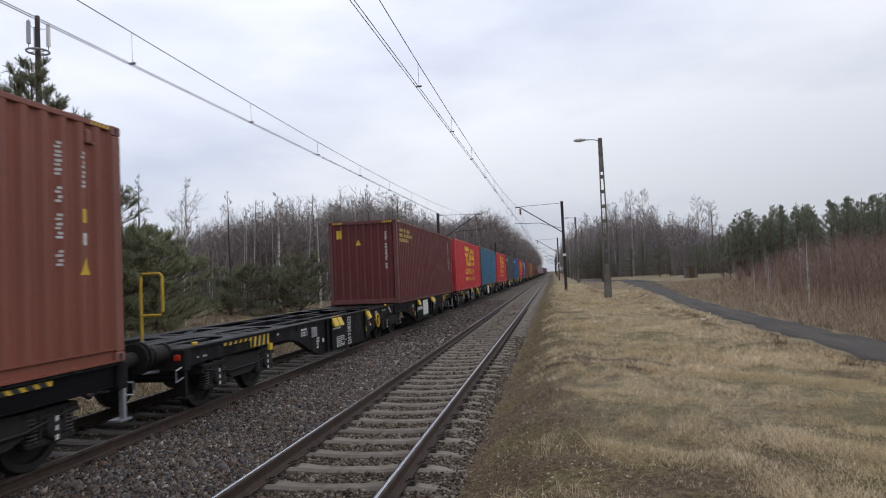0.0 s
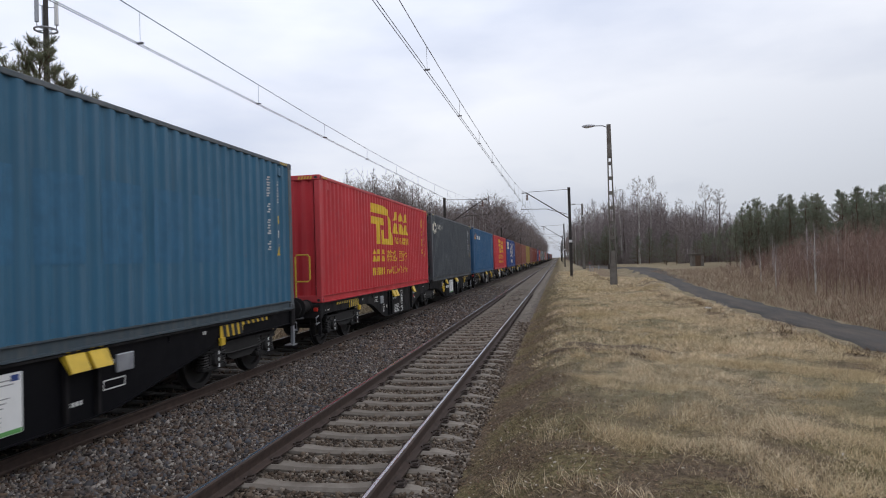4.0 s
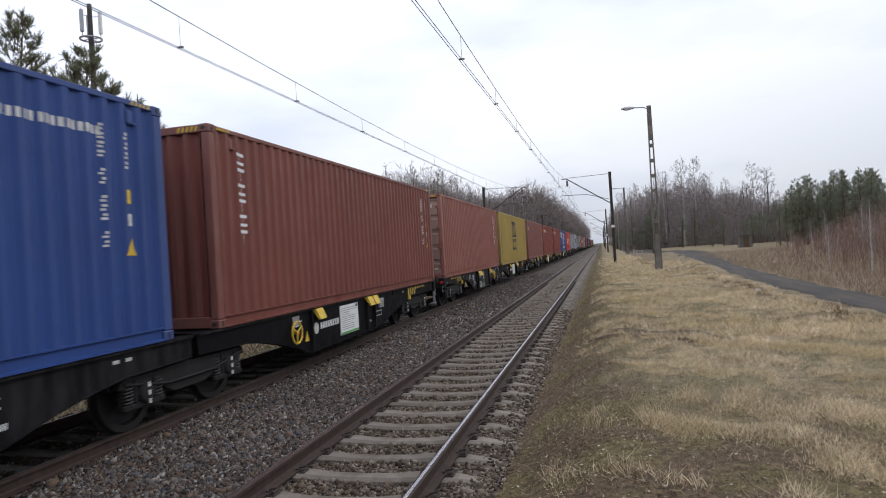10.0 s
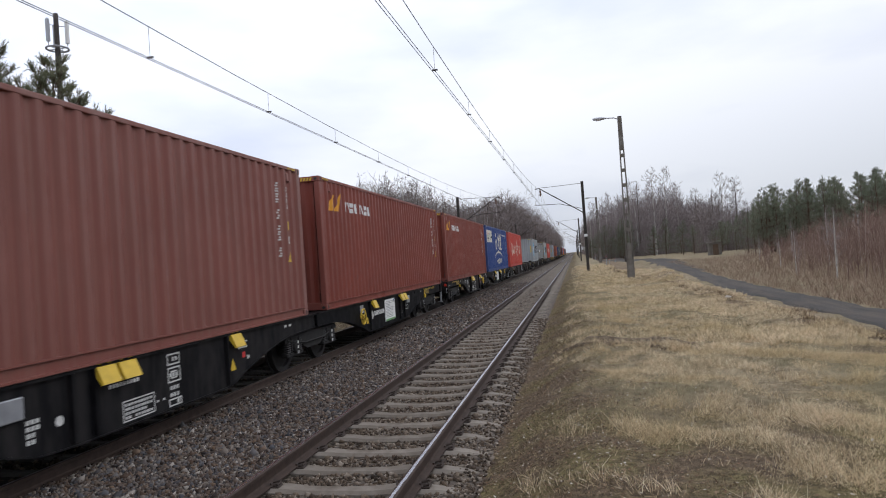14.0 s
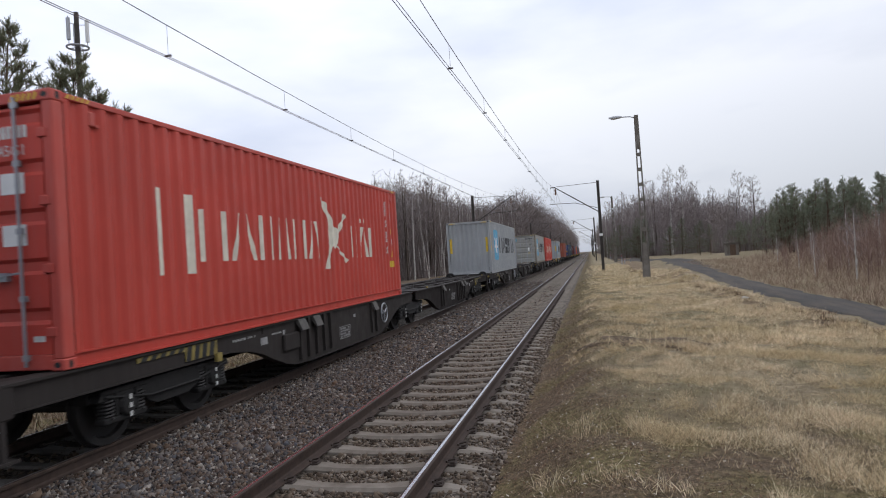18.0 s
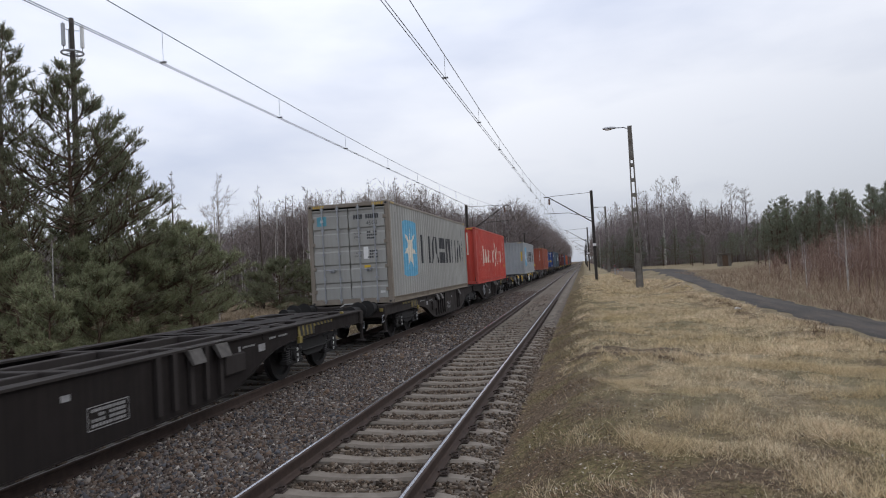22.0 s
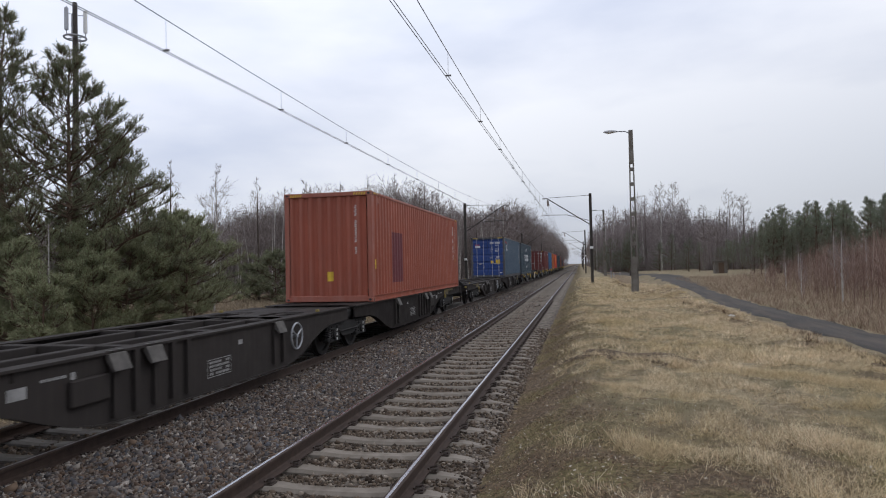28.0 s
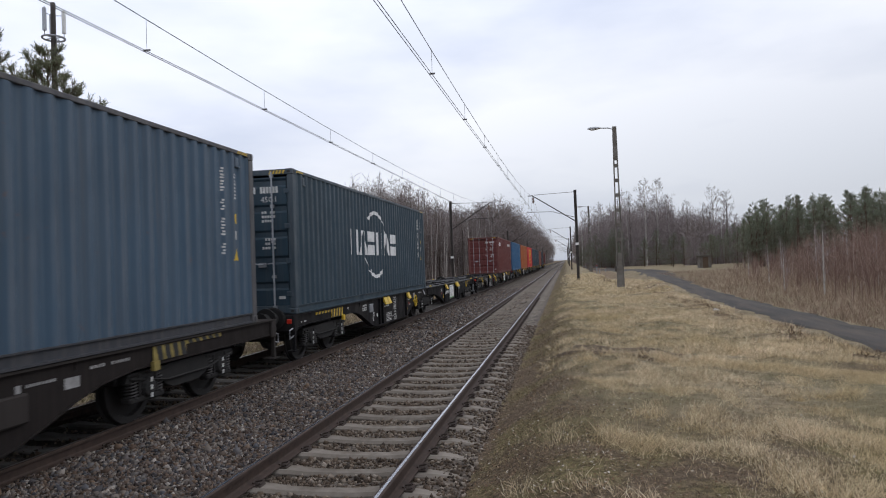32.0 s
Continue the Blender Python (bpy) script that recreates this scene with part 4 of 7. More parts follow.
def deco_arcs(k):
    k.slabs(SNOW, 3.5, 1.2, 1.85, [0.62, 0.66, 0.62], 0.12, 0.3)
    k.slabs(SNOW, 5.85, 1.2, 1.85, [0.55, 0.62, 0.60], 0.14, 0.3)
    for s in (1, -1):
        for i in range(10):
            a0, a1 = radians(20 + 11 * i), radians(31 + 11 * i)
            f = lambda a, r: (5.75 + s * 1.1 * r * math.cos(a), 1.5 + s * 0.95 * r * math.sin(a))
            k.side(SNOW, f(a0, 0.9 if i > 2 else 0.97), f(a1, 0.9 if i > 2 else 0.97), f(a1, 1.0), f(a0, 1.0))


def deco_ghost(k):
    m = paint_mark("mark_faded_blue", (0.032, 0.125, 0.22))
    for i in range(7):
        k.srect(m, 2.6 + 1.0 * i, 3.35 + 1.0 * i, 0.95, 1.95)


def deco_front_word(k):
    k.sbars(SNOW, 0.5, 2.0, 2.2, 2.5, 3)
    k.sbars(SNOW, 8.6, 11.0, 2.3, 2.5, 3)


def spec(paint, label, deco=None, doors=False, **kw):
    return dict(paint=paint, label=label, deco=deco, doors=doors, **kw)


P_TERRA = m_paint("paint_terracotta", (0.200, 0.063, 0.041), 0.35)
P_DARKRED = m_paint("paint_oxblood", (0.115, 0.024, 0.021), 0.25)
P_RED = m_paint("paint_red", (0.50, 0.034, 0.042), 0.15)
P_LBLUE = m_paint("paint_faded_blue", (0.033, 0.126, 0.211), 0.6)
P_LB_FRAME = m_paint("paint_rusty_blue", (0.052, 0.074, 0.089), 1.0)
P_GREY = m_paint("paint_slate", (0.056, 0.065, 0.074), 0.3)
P_BLUE = m_paint("paint_blue", (0.022, 0.096, 0.204), 0.2)
P_NAVY = m_paint("paint_navy", (0.021, 0.056, 0.205), 0.15)
P_BROWN = m_paint("paint_brown_red", (0.174, 0.050, 0.035), 0.35)
P_BROWN2 = m_paint("paint_worn_red", (0.245, 0.082, 0.060), 0.7)
P_YEL = m_paint("paint_mustard", (0.340, 0.240, 0.056), 0.3)
P_BRD = m_paint("paint_dusty_red", (0.200, 0.068, 0.053), 0.7)
P_KONR = m_paint("paint_rust_red", (0.200, 0.046, 0.031), 0.15)
P_HAM = m_paint("paint_orange_red", (0.47, 0.055, 0.038), 0.35)
P_MAE = m_paint("paint_light_grey", (0.311, 0.326, 0.333), 0.25)
P_MAE2 = m_paint("paint_stained_grey", (0.318, 0.318, 0.296), 0.85)
P_MAE_FR = m_paint("paint_rusty_grey", (0.185, 0.155, 0.118), 1.0)
P_PATCH = m_paint("paint_orange_brown", (0.280, 0.072, 0.042), 0.5)
P_APL = m_paint("paint_steel_blue", (0.050, 0.088, 0.132), 0.9)
P_APLD = m_paint("paint_royal_blue", (0.018, 0.050, 0.195), 0.4)
P_APL_FR = m_paint("paint_dark_frame", (0.041, 0.044, 0.052), 0.8)
P_CMA = m_paint("paint_dark_teal", (0.026, 0.050, 0.070), 0.4)
P_BLEACH = m_paint("paint_bleached_red", (0.30, 0.20, 0.165), 0.9)
P_ORANGE = m_paint("paint_orange", (0.333, 0.089, 0.022), 0.3)

S_TERRA = spec(P_TERRA, "faded terracotta steel container with white codes")
S_DARK = spec(P_DARKRED, "dark red corrugated steel container with gold writing", deco_dark)
S_RAIL = spec(P_RED, "bright red steel container with a large yellow emblem", deco_rail_firm, True, code=LEMON)
S_RED = spec(P_RED, "bright red steel container with yellow codes", deco_rail_firm, code=LEMON)
S_LBLUE = spec(P_LBLUE, "worn light blue container with a faded dark word", deco_ghost, frame=P_LB_FRAME)
S_GREY = spec(P_GREY, "slate grey steel container with a cream emblem", deco_grey, True)
S_SAIL = spec(P_BLUE, "mid blue steel container with orange and white emblem", deco_sail)
S_PORT = spec(P_NAVY, "navy blue container with cream brush signs and poster", deco_port, True)
S_BROWN = spec(P_BROWN, "brown red corrugated container with an upright white word", deco_tall_word)
S_BROWN2 = spec(P_BROWN2, "worn red container with rusty doors", None, True, door=P_BLEACH)
S_YEL = spec(P_YEL, "mustard yellow container with a tall black sign", deco_three_sign, code=INK)
S_BRD = spec(P_BRD, "dusty brown red container with a small blue sticker", deco_sheet, True)
S_SAILR = spec(P_KONR, "rust red container with an orange and white emblem", deco_sail)
S_SOUTH = spec(P_HAM, "orange red container with long cream writing, door end first", deco_south, True, plates=True)
S_SOUTH2 = spec(P_HAM, "orange red container with long cream writing, plain end first", deco_plain_end)
S_STAR = spec(P_MAE, "light grey container with star panel, plain end first", deco_star_end, code=INK)
S_STAR2 = spec(P_MAE2, "stained grey container with a star panel and rusty frame", deco_star_doors, True, code=INK, frame=P_MAE_FR)
S_PATCH = spec(P_PATCH, "orange brown container with a dark repainted patch", deco_patch)
S_FLAG = spec(P_APL, "weathered steel blue container with bright blue doors", deco_flag, True, door=P_APLD, frame=P_APL_FR)
S_ARCS = spec(P_CMA, "dark teal container with white letters and two arcs", deco_arcs, True)
S_TEX = spec(P_DARKRED, "dark red container with a small white word", deco_front_word, True)
S_BLUE2 = spec(P_BLUE, "mid blue container far down the train")
S_ORANGE = spec(P_ORANGE, "orange container far down the train")
S_NAVY2 = spec(P_CMA, "dark blue green container far down the train")

# ---- articulated container wagons on three bogies; y = 0 is the leading end of the first container ----
DECK = 1.035
PITCHES = {"new": 13.2, "old": 15.2}  # from the first to the second container


def sill_shape(kind, half):
    """Lower edge of the side sill, from the wagon's end to its joint: (distance, height)."""
    if kind == "new":
        lead = [(-0.02, 0.76), (0.6, 0.80), (3.6, 0.80), (4.0, 0.755), (4.3, 0.68), (4.7, 0.53), (5.1, 0.385), (5.5, 0.275), (6.0, 0.245)]
        if half:
            lead = [(-0.02, 0.76), (2.75, 0.76), (3.45, 0.62), (4.4, 0.44), (5.25, 0.28), (5.7, 0.245)]
        return lead + [(9.15, 0.235), (9.4, 0.29), (9.7, 0.395), (10.4, 0.57), (10.9, 0.67), (11.4, 0.735), (12.62, 0.765)]
    return [(-0.72, 0.76), (3.2, 0.76), (3.8, 0.69), (4.2, 0.58), (4.6, 0.43), (5.0, 0.30), (5.4, 0.225), (6.0, 0.195), (10.1, 0.175), (10.5, 0.225), (10.95, 0.34), (11.4, 0.51), (11.85, 0.65), (12.3, 0.73), (13.45, 0.76)]


def spring(a, x, y, z0, z1, r):
    """A coil spring as stacked rings."""
    n, k = 6, 8
    a.tube([(x + r * math.cos(2 * math.pi * i / k), y + r * math.sin(2 * math.pi * i / k), z0 + (z1 - z0) * i / (n * k)) for i in range(n * k + 1)], 0.016, 4)


def bogie(parent, yc):
    """A two-axle freight bogie with side frames, springs, axle boxes and wheelsets."""
    def frame_build(a):
        for s in (-1, 1):
            x0, x1 = sorted((s * 0.93, s * 1.07))
            prof = [(-1.34, 0.58), (-1.30, 0.66), (-1.05, 0.69), (-0.62, 0.66), (-0.42, 0.70), (0.42, 0.70), (0.62, 0.66), (1.05, 0.69), (1.30, 0.66), (1.34, 0.58), (0.66, 0.58), (0.50, 0.44), (0.32, 0.37), (-0.32, 0.37), (-0.50, 0.44), (-0.66, 0.58)]
            a.prism([(p + yc, z) for p, z in prof], 0, x0, x1)
            for d in (-0.9, 0.9):
                for e in (-0.17, 0.17):
                    a.box(s * 1.0 - 0.09, s * 1.0 + 0.09, yc + d + e - 0.025, yc + d + e + 0.025, 0.38, 0.66, 0.01)
                a.box(s * 1.02 - 0.06, s * 1.02 + 0.06, yc + d - 0.40, yc + d + 0.40, 0.635, 0.69, 0.015)
            a.tube([(s * 1.08, yc - 1.25, 0.62), (s * 1.10, yc - 0.5, 0.50), (s * 1.10, yc + 0.5, 0.50), (s * 1.08, yc + 1.25, 0.62)], 0.018, 5)
        a.box(-0.95, 0.95, yc - 0.28, yc + 0.28, 0.48, 0.72, 0.04)
        a.box(-0.95, 0.95, yc - 1.36, yc - 1.26, 0.55, 0.68, 0.02)
        a.box(-0.95, 0.95, yc + 1.26, yc + 1.36, 0.55, 0.68, 0.02)
        a.lathe([(0.70, 0.30), (0.80, 0.27)], (0, yc, 0), 2, 14)
        for s in (-1, 1):
            for d in (-0.42, 0.42):
                a.box(s * 0.78 - 0.05, s * 0.78 + 0.05, yc + d - 0.04, yc + d + 0.04, 0.28, 0.66, 0.01)
    b = part("bogie", cached(f"bogie{yc:.2f}", BOGIE, frame_build), None, parent, "grimy two-axle freight bogie")
    for d in (-0.9, 0.9):
        def wheels(a):
            a.tube([(-0.98, 0, 0), (0.98, 0, 0)], 0.08, 10)
            for s in (-1, 1):
                prof = [(0.0, 0.10), (0.02, 0.16), (0.045, 0.17), (0.05, 0.36), (0.0, 0.38), (0.0, 0.462), (0.10, 0.458), (0.105, 0.485), (0.13, 0.48), (0.13, 0.38), (0.09, 0.36), (0.085, 0.16), (0.11, 0.10)]
                a.lathe([(s * (0.80 - p), r) for p, r in prof], (0, 0, 0), 0, 28)
                for i in range(3):
                    w = 2 * math.pi * i / 3
                    a.box(s * 0.985 - 0.004, s * 0.985 + 0.004, 0.05 * math.cos(w) - 0.012, 0.05 * math.cos(w) + 0.012, 0.05 * math.sin(w) - 0.012, 0.05 * math.sin(w) + 0.012)
        w = part("wheelset", cached("wheelset", WHEEL, wheels, False), None, b, "steel wheels on one axle")
        w.location = (0, yc + d, 0.464)
        for s in (-1, 1):
            def box_build(a):
                a.lathe([(s * 0.90, 0.13), (s * 1.08, 0.135), (s * 1.12, 0.11), (s * 1.13, 0.04)], (0, yc + d, 0.47), 0, 12)
                a.box(s * 1.0 - 0.08, s * 1.0 + 0.08, yc + d - 0.36, yc + d + 0.36, 0.30, 0.38, 0.02)
            part("axle_box", cached(f"abox{yc:.2f}{d}{s}", BOGIE, box_build), None, b)
            for e in (-0.26, 0.26):
                part("spring", cached(f"spr{yc:.2f}{d}{s}{e}", SPRING, lambda a: spring(a, s * 1.0, yc + d + e, 0.36, 0.60, 0.085)), None, b)
            tagged(part("marking", cached(f"abm{yc:.2f}{d}{s}", PALE, lambda a: [a.box(s * 1.135 - 0.004, s * 1.135 + 0.004, yc + d - 0.018, yc + d + 0.018, q, q + 0.055) for q in (0.34, 0.44, 0.54)]), None, b), kind="stuff")
    return b


def wagon(kind, wheel_half=0):
    """One articulated wagon of two half frames, its brake wheel on one of them."""
    new_type = kind == "new"
    paint = BLACK if new_type else BLACK_OLD
    mark = PALE if new_type else PALE_OLD
    pitch = PITCHES[kind]
    over = 0.0 if new_type else 0.70
    span = pitch + CL
    joint = (CL + pitch) / 2
    ob = new("container_wagon")
    tagged(ob, "black articulated container wagon with yellow fittings" if new_type else "faded dark grey articulated container wagon, dusty", "wagon", "wagons of the train")
    for half in (0, 1):
        low = sill_shape(kind, half)
        Y = (lambda d: d) if half == 0 else (lambda d: span - d)
        B = lambda a, x0, x1, d0, d1, z0, z1, bev=0.0: a.box(x0, x1, min(Y(d0), Y(d1)), max(Y(d0), Y(d1)), z0, z1, bev)
        end_d = low[-1][0]
        for s in (-1, 1):
            def sill(a):
                x0, x1 = sorted((s * 1.12, s * 1.15))
                poly = [(Y(d), z) for d, z in low] + [(Y(end_d), DECK - 0.02), (Y(low[0][0]), DECK - 0.02)]
                a.prism(poly, 0, x0, x1)
                for (d0, z0), (d1, z1) in zip(low, low[1:]):
                    xa, xb = sorted((s * 1.03, s * 1.172))
                    p = [(xa, Y(d0), z0 - 0.016), (xb, Y(d0), z0 - 0.016), (xb, Y(d1), z1 - 0.016), (xa, Y(d1), z1 - 0.016),
                         (xa, Y(d0), z0), (xb, Y(d0), z0), (xb, Y(d1), z1), (xa, Y(d1), z1)]
                    a.add(p, [(0, 3, 2, 1), (4, 5, 6, 7), (0, 1, 5, 4), (1, 2, 6, 5), (2, 3, 7, 6), (3, 0, 4, 7)])
                xa, xb = sorted((s * 0.98, s * 1.20))
                B(a, xa, xb, low[0][0], end_d, DECK - 0.03, DECK)
            part("side_sill", cached(f"sill{kind}{half}{s}", paint, sill), None, ob)
            for d in ((5.65, 6.15, 9.1) if new_type and half else (5.95, 6.28, 9.1) if new_type else (5.55, 5.92, 6.29, 6.66, 7.0, 9.6, 9.95)):
                xa, xb = sorted((s * 1.149, s * 1.205))
                part("stiffener", cached(f"stf{kind}{half}{s}{d}", paint, lambda a: B(a, xa, xb, d, d + (0.05 if new_type else 0.09), 0.27, DECK - 0.03)), None, ob)
        # cross members and the two inner beams of the deck
        for d in (0.55, 2.6, 4.2, 6.1, 8.0, 9.9, 11.6):
            part("cross_beam", cached(f"xb{kind}{half}{d}", paint, lambda a: B(a, -1.12, 1.12, d, d + 0.16, 0.80, DECK - 0.012, 0.01)), None, ob)
        for x in (-0.42, 0.42):
            part("inner_beam", cached(f"ib{kind}{half}{x}", paint, lambda a: B(a, x - 0.07, x + 0.07, low[0][0] + 0.1, end_d - 0.2, 0.72, DECK - 0.018, 0.01)), None, ob)
        part("end_deck", cached(f"ed{kind}{half}", paint, lambda a: B(a, -1.12, 1.12, end_d - 1.5, end_d - 0.2, 0.84, DECK - 0.008, 0.01)), None, ob)
        for sx in (-1, 1):
            def brace(a):
                p0, p1 = (sx * 0.45, Y(2.7), 0), (sx * 1.1, Y(4.25), 0)
                n = Vector((p1[1] - p0[1], p0[0] - p1[0], 0)).normalized() * 0.07
                pts = [(p0[0] + n.x, p0[1] + n.y), (p0[0] - n.x, p0[1] - n.y), (p1[0] - n.x, p1[1] - n.y), (p1[0] + n.x, p1[1] + n.y)]
                a.prism(pts, 2, 0.9, DECK - 0.016)
            part("brace", cached(f"br{kind}{half}{sx}", paint, brace), None, ob)
        h0 = low[0][0]
        part("headstock", cached(f"hs{kind}{half}", paint, lambda a: (B(a, -1.2, 1.2, h0 - 0.06, h0 + 0.14, 0.70, DECK - 0.004, 0.02), B(a, -0.3, 0.3, h0 - 0.10, h0 + 0.2, 0.6, 0.95, 0.02))), None, ob)
        for s in (-1, 1):
            def buffer(a):
                q = -1 if half == 0 else 1
                prof = [(0.0, 0.15), (0.04, 0.15), (0.05, 0.125), (0.34, 0.12), (0.35, 0.10), (0.55, 0.10), (0.56, 0.2), (0.575, 0.225), (0.595, 0.22), (0.60, 0.12)]
                a.lathe([(q * p, r) for p, r in prof], (s * 0.875, Y(h0 - 0.05), 0.98), 1, 18)
            part("buffer", cached(f"buf{kind}{half}{s}", BOGIE, buffer), None, ob, "greasy side buffer")
            part("tail_lamp_bracket", cached(f"tlb{kind}{half}{s}", RED_LAMP if new_type else HAZ_OLD, lambda a: B(a, s * 1.1 - 0.05, s * 1.1 + 0.05, h0 - 0.08, h0 - 0.04, 0.86, 0.95, 0.01)), None, ob, "small red marker plate" if new_type else "small dirty marker plate")
        q = -1 if half == 0 else 1
        part("coupler", cached(f"cp{kind}{half}", BOGIE, lambda a: (a.tube([(0, Y(h0), 0.98), (0, Y(h0 - 0.3), 0.93), (0, Y(h0 - 0.62), 0.9)], 0.04, 6), a.box(-0.09, 0.09, min(Y(h0 - 0.5), Y(h0 - 0.3)), max(Y(h0 - 0.5), Y(h0 - 0.3)), 0.82, 1.0, 0.02))), None, ob)
        for x in (-0.3, 0.3):
            part("brake_hose", cached(f"bh{kind}{half}{x}", BOGIE, lambda a: a.tube([(x, Y(h0), 0.78), (x, Y(h0 - 0.25), 0.62), (x, Y(h0 - 0.5), 0.5), (x * 0.8, Y(h0 - 0.64), 0.52)], 0.028, 6)), None, ob)
        # shunter's step and rail by the buffers
        for s in (-1, 1):
            xo = s * 1.16
            part("step", cached(f"st{kind}{half}{s}", GALV if new_type and half == 1 else paint, lambda a: (B(a, xo - 0.03, xo + 0.03, h0 - 0.02, h0 + 0.04, 0.32, 0.9), B(a, xo - 0.12, xo + 0.06, h0 - 0.08, h0 + 0.14, 0.31, 0.335))), None, ob)
            part("grab_rail", cached(f"gr{kind}{half}{s}", GALV, lambda a: a.tube([(xo, Y(h0), 0.62), (xo, Y(h0 - 0.2), 0.58), (xo, Y(h0 - 0.2), 0.74), (xo, Y(h0), 0.78)], 0.014, 5)), None, ob)
        # hazard plate over the end bogie
        for s in (-1, 1):
            xo = s * 1.165

            def plate(a):
                B(a, xo - 0.006, xo + 0.006, 1.15, 2.85, 0.93, 0.985)
                B(a, xo - 0.006, xo + 0.006, 2.1, 2.85, 0.79, 0.93)
            hz = part("hazard_plate", cached(f"hz{kind}{half}{s}", YELLOW if new_type else HAZ_OLD, plate), None, ob, "yellow and black striped plate")

            def stripes(a):
                for i in range(9):
                    d = 1.2 + 0.18 * i
                    zz = (0.93, 0.985) if d < 2.08 else (0.79, 0.985)
                    xx = xo + s * 0.009
                    pts = [(xx, Y(d), zz[0]), (xx, Y(d + 0.105), zz[0]), (xx, Y(d + 0.15), zz[1]), (xx, Y(d + 0.045), zz[1])]
                    a.add(pts, [(0, 1, 2, 3)])
            tagged(part("stripes", cached(f"hzs{kind}{half}{s}", HAZ_DARK, stripes), None, hz), kind="stuff")
            xa, xb = sorted((xo, xo + s * 0.05))
            part("lashing_eye", cached(f"le{kind}{half}{s}", YELLOW if new_type else HAZ_OLD, lambda a: B(a, xa, xb, 2.78, 2.9, 0.68, 0.8)), None, ob)
        # folding container brackets
        flap = YELLOW if new_type else FLAP_OLD
        for s in (-1, 1):
            for d in ((6.30, 6.66, 9.2) if new_type and half == 0 else (5.55, 5.92, 8.7) if new_type else (5.45, 6.12, 9.62)):
                def fl(a):
                    x0, x1, x2 = s * 1.15, s * 1.22, s * 1.30
                    d1 = d + 0.3
                    p = [(x0, Y(d), DECK - 0.01), (x0, Y(d1), DECK - 0.01), (x1, Y(d1), DECK - 0.03), (x1, Y(d), DECK - 0.03), (x2, Y(d), DECK - 0.22), (x2, Y(d1), DECK - 0.22),
                         (x2 - s * 0.03, Y(d), DECK - 0.23), (x2 - s * 0.03, Y(d1), DECK - 0.23), (x0, Y(d), DECK - 0.06), (x0, Y(d1), DECK - 0.06)]
                    a.add(p, [(0, 1, 2, 3), (3, 2, 5, 4), (4, 5, 7, 6), (6, 7, 9, 8), (8, 9, 1, 0), (0, 3, 4, 6, 8), (1, 9, 7, 5, 2)])
                    for e in (0.05, 0.2):
                        B(a, min(s * 1.13, s * 1.2), max(s * 1.13, s * 1.2), d + e, d + e + 0.05, DECK - 0.02, DECK + 0.008)
                part("bracket", cached(f"fl{kind}{half}{s}{d}", flap, fl), None, ob, "yellow folding container bracket" if new_type else "worn folding container bracket")
        # deck plates with rounded openings over the bogies
        def openings(a, d0, d1, rows):
            step = (d1 - d0) / rows
            for i in range(rows):
                for x0 in (-1.12, 0.0):
                    cx, cd, rx_, rd, n = x0 + 0.56, d0 + step * (i + 0.5), 0.36, step * 0.40, 20
                    outer, inner = [], []
                    for k in range(n):
                        w = 2 * math.pi * (k + 0.5) / n
                        c, q = math.cos(w), math.sin(w)
                        m = max(abs(c), abs(q))
                        outer.append((cx + 0.56 * c / m, cd + step / 2 * q / m))
                        inner.append((cx + rx_ * math.copysign(abs(c) ** 0.7, c), cd + rd * math.copysign(abs(q) ** 0.7, q)))
                    vs = [(x, Y(d), DECK - 0.003) for x, d in outer] + [(x, Y(d), DECK - 0.003) for x, d in inner] + [(x, Y(d), DECK - 0.06) for x, d in inner]
                    a.add(vs, [(k, (k + 1) % n, n + (k + 1) % n, n + k) for k in range(n)] + [(n + k, n + (k + 1) % n, 2 * n + (k + 1) % n, 2 * n + k) for k in range(n)])
        part("deck_plate", cached(f"dp{kind}{half}", paint, lambda a: openings(a, low[0][0] + 0.15, 4.1, 2)), None, ob, "deck plate with rounded openings")
        part("deck_plate", cached(f"dq{kind}{half}", paint, lambda a: openings(a, end_d - 2.9, end_d - 0.1, 2)), None, ob, "deck plate with rounded openings")
        for s in (-1, 1):
            for d in (0.35, 11.75):
                part("lashing_knob", cached(f"lk{kind}{half}{s}{d}", YELLOW if new_type else HAZ_OLD, lambda a: B(a, s * 1.10 - 0.035, s * 1.10 + 0.035, d, d + 0.07, DECK, DECK + 0.05, 0.01)), None, ob)
        # hand brake wheel near the joint
        wm = YELLOW if new_type else GALV
        yw, rw = Y((10.3, 9.87)[half] if new_type else 10.45), 0.19 if new_type else 0.24

        def hw(a):
            a.ring((1.24, yw, 0.68), rw, 0.018, 0)
            a.tube([(1.14, yw, 0.68), (1.26, yw, 0.68)], 0.03, 8)
            for i in range(3):
                w = 2 * math.pi * i / 3 + 0.5
                a.tube([(1.24, yw, 0.68), (1.24, yw + rw * math.cos(w), 0.68 + rw * math.sin(w))], 0.016, 5)
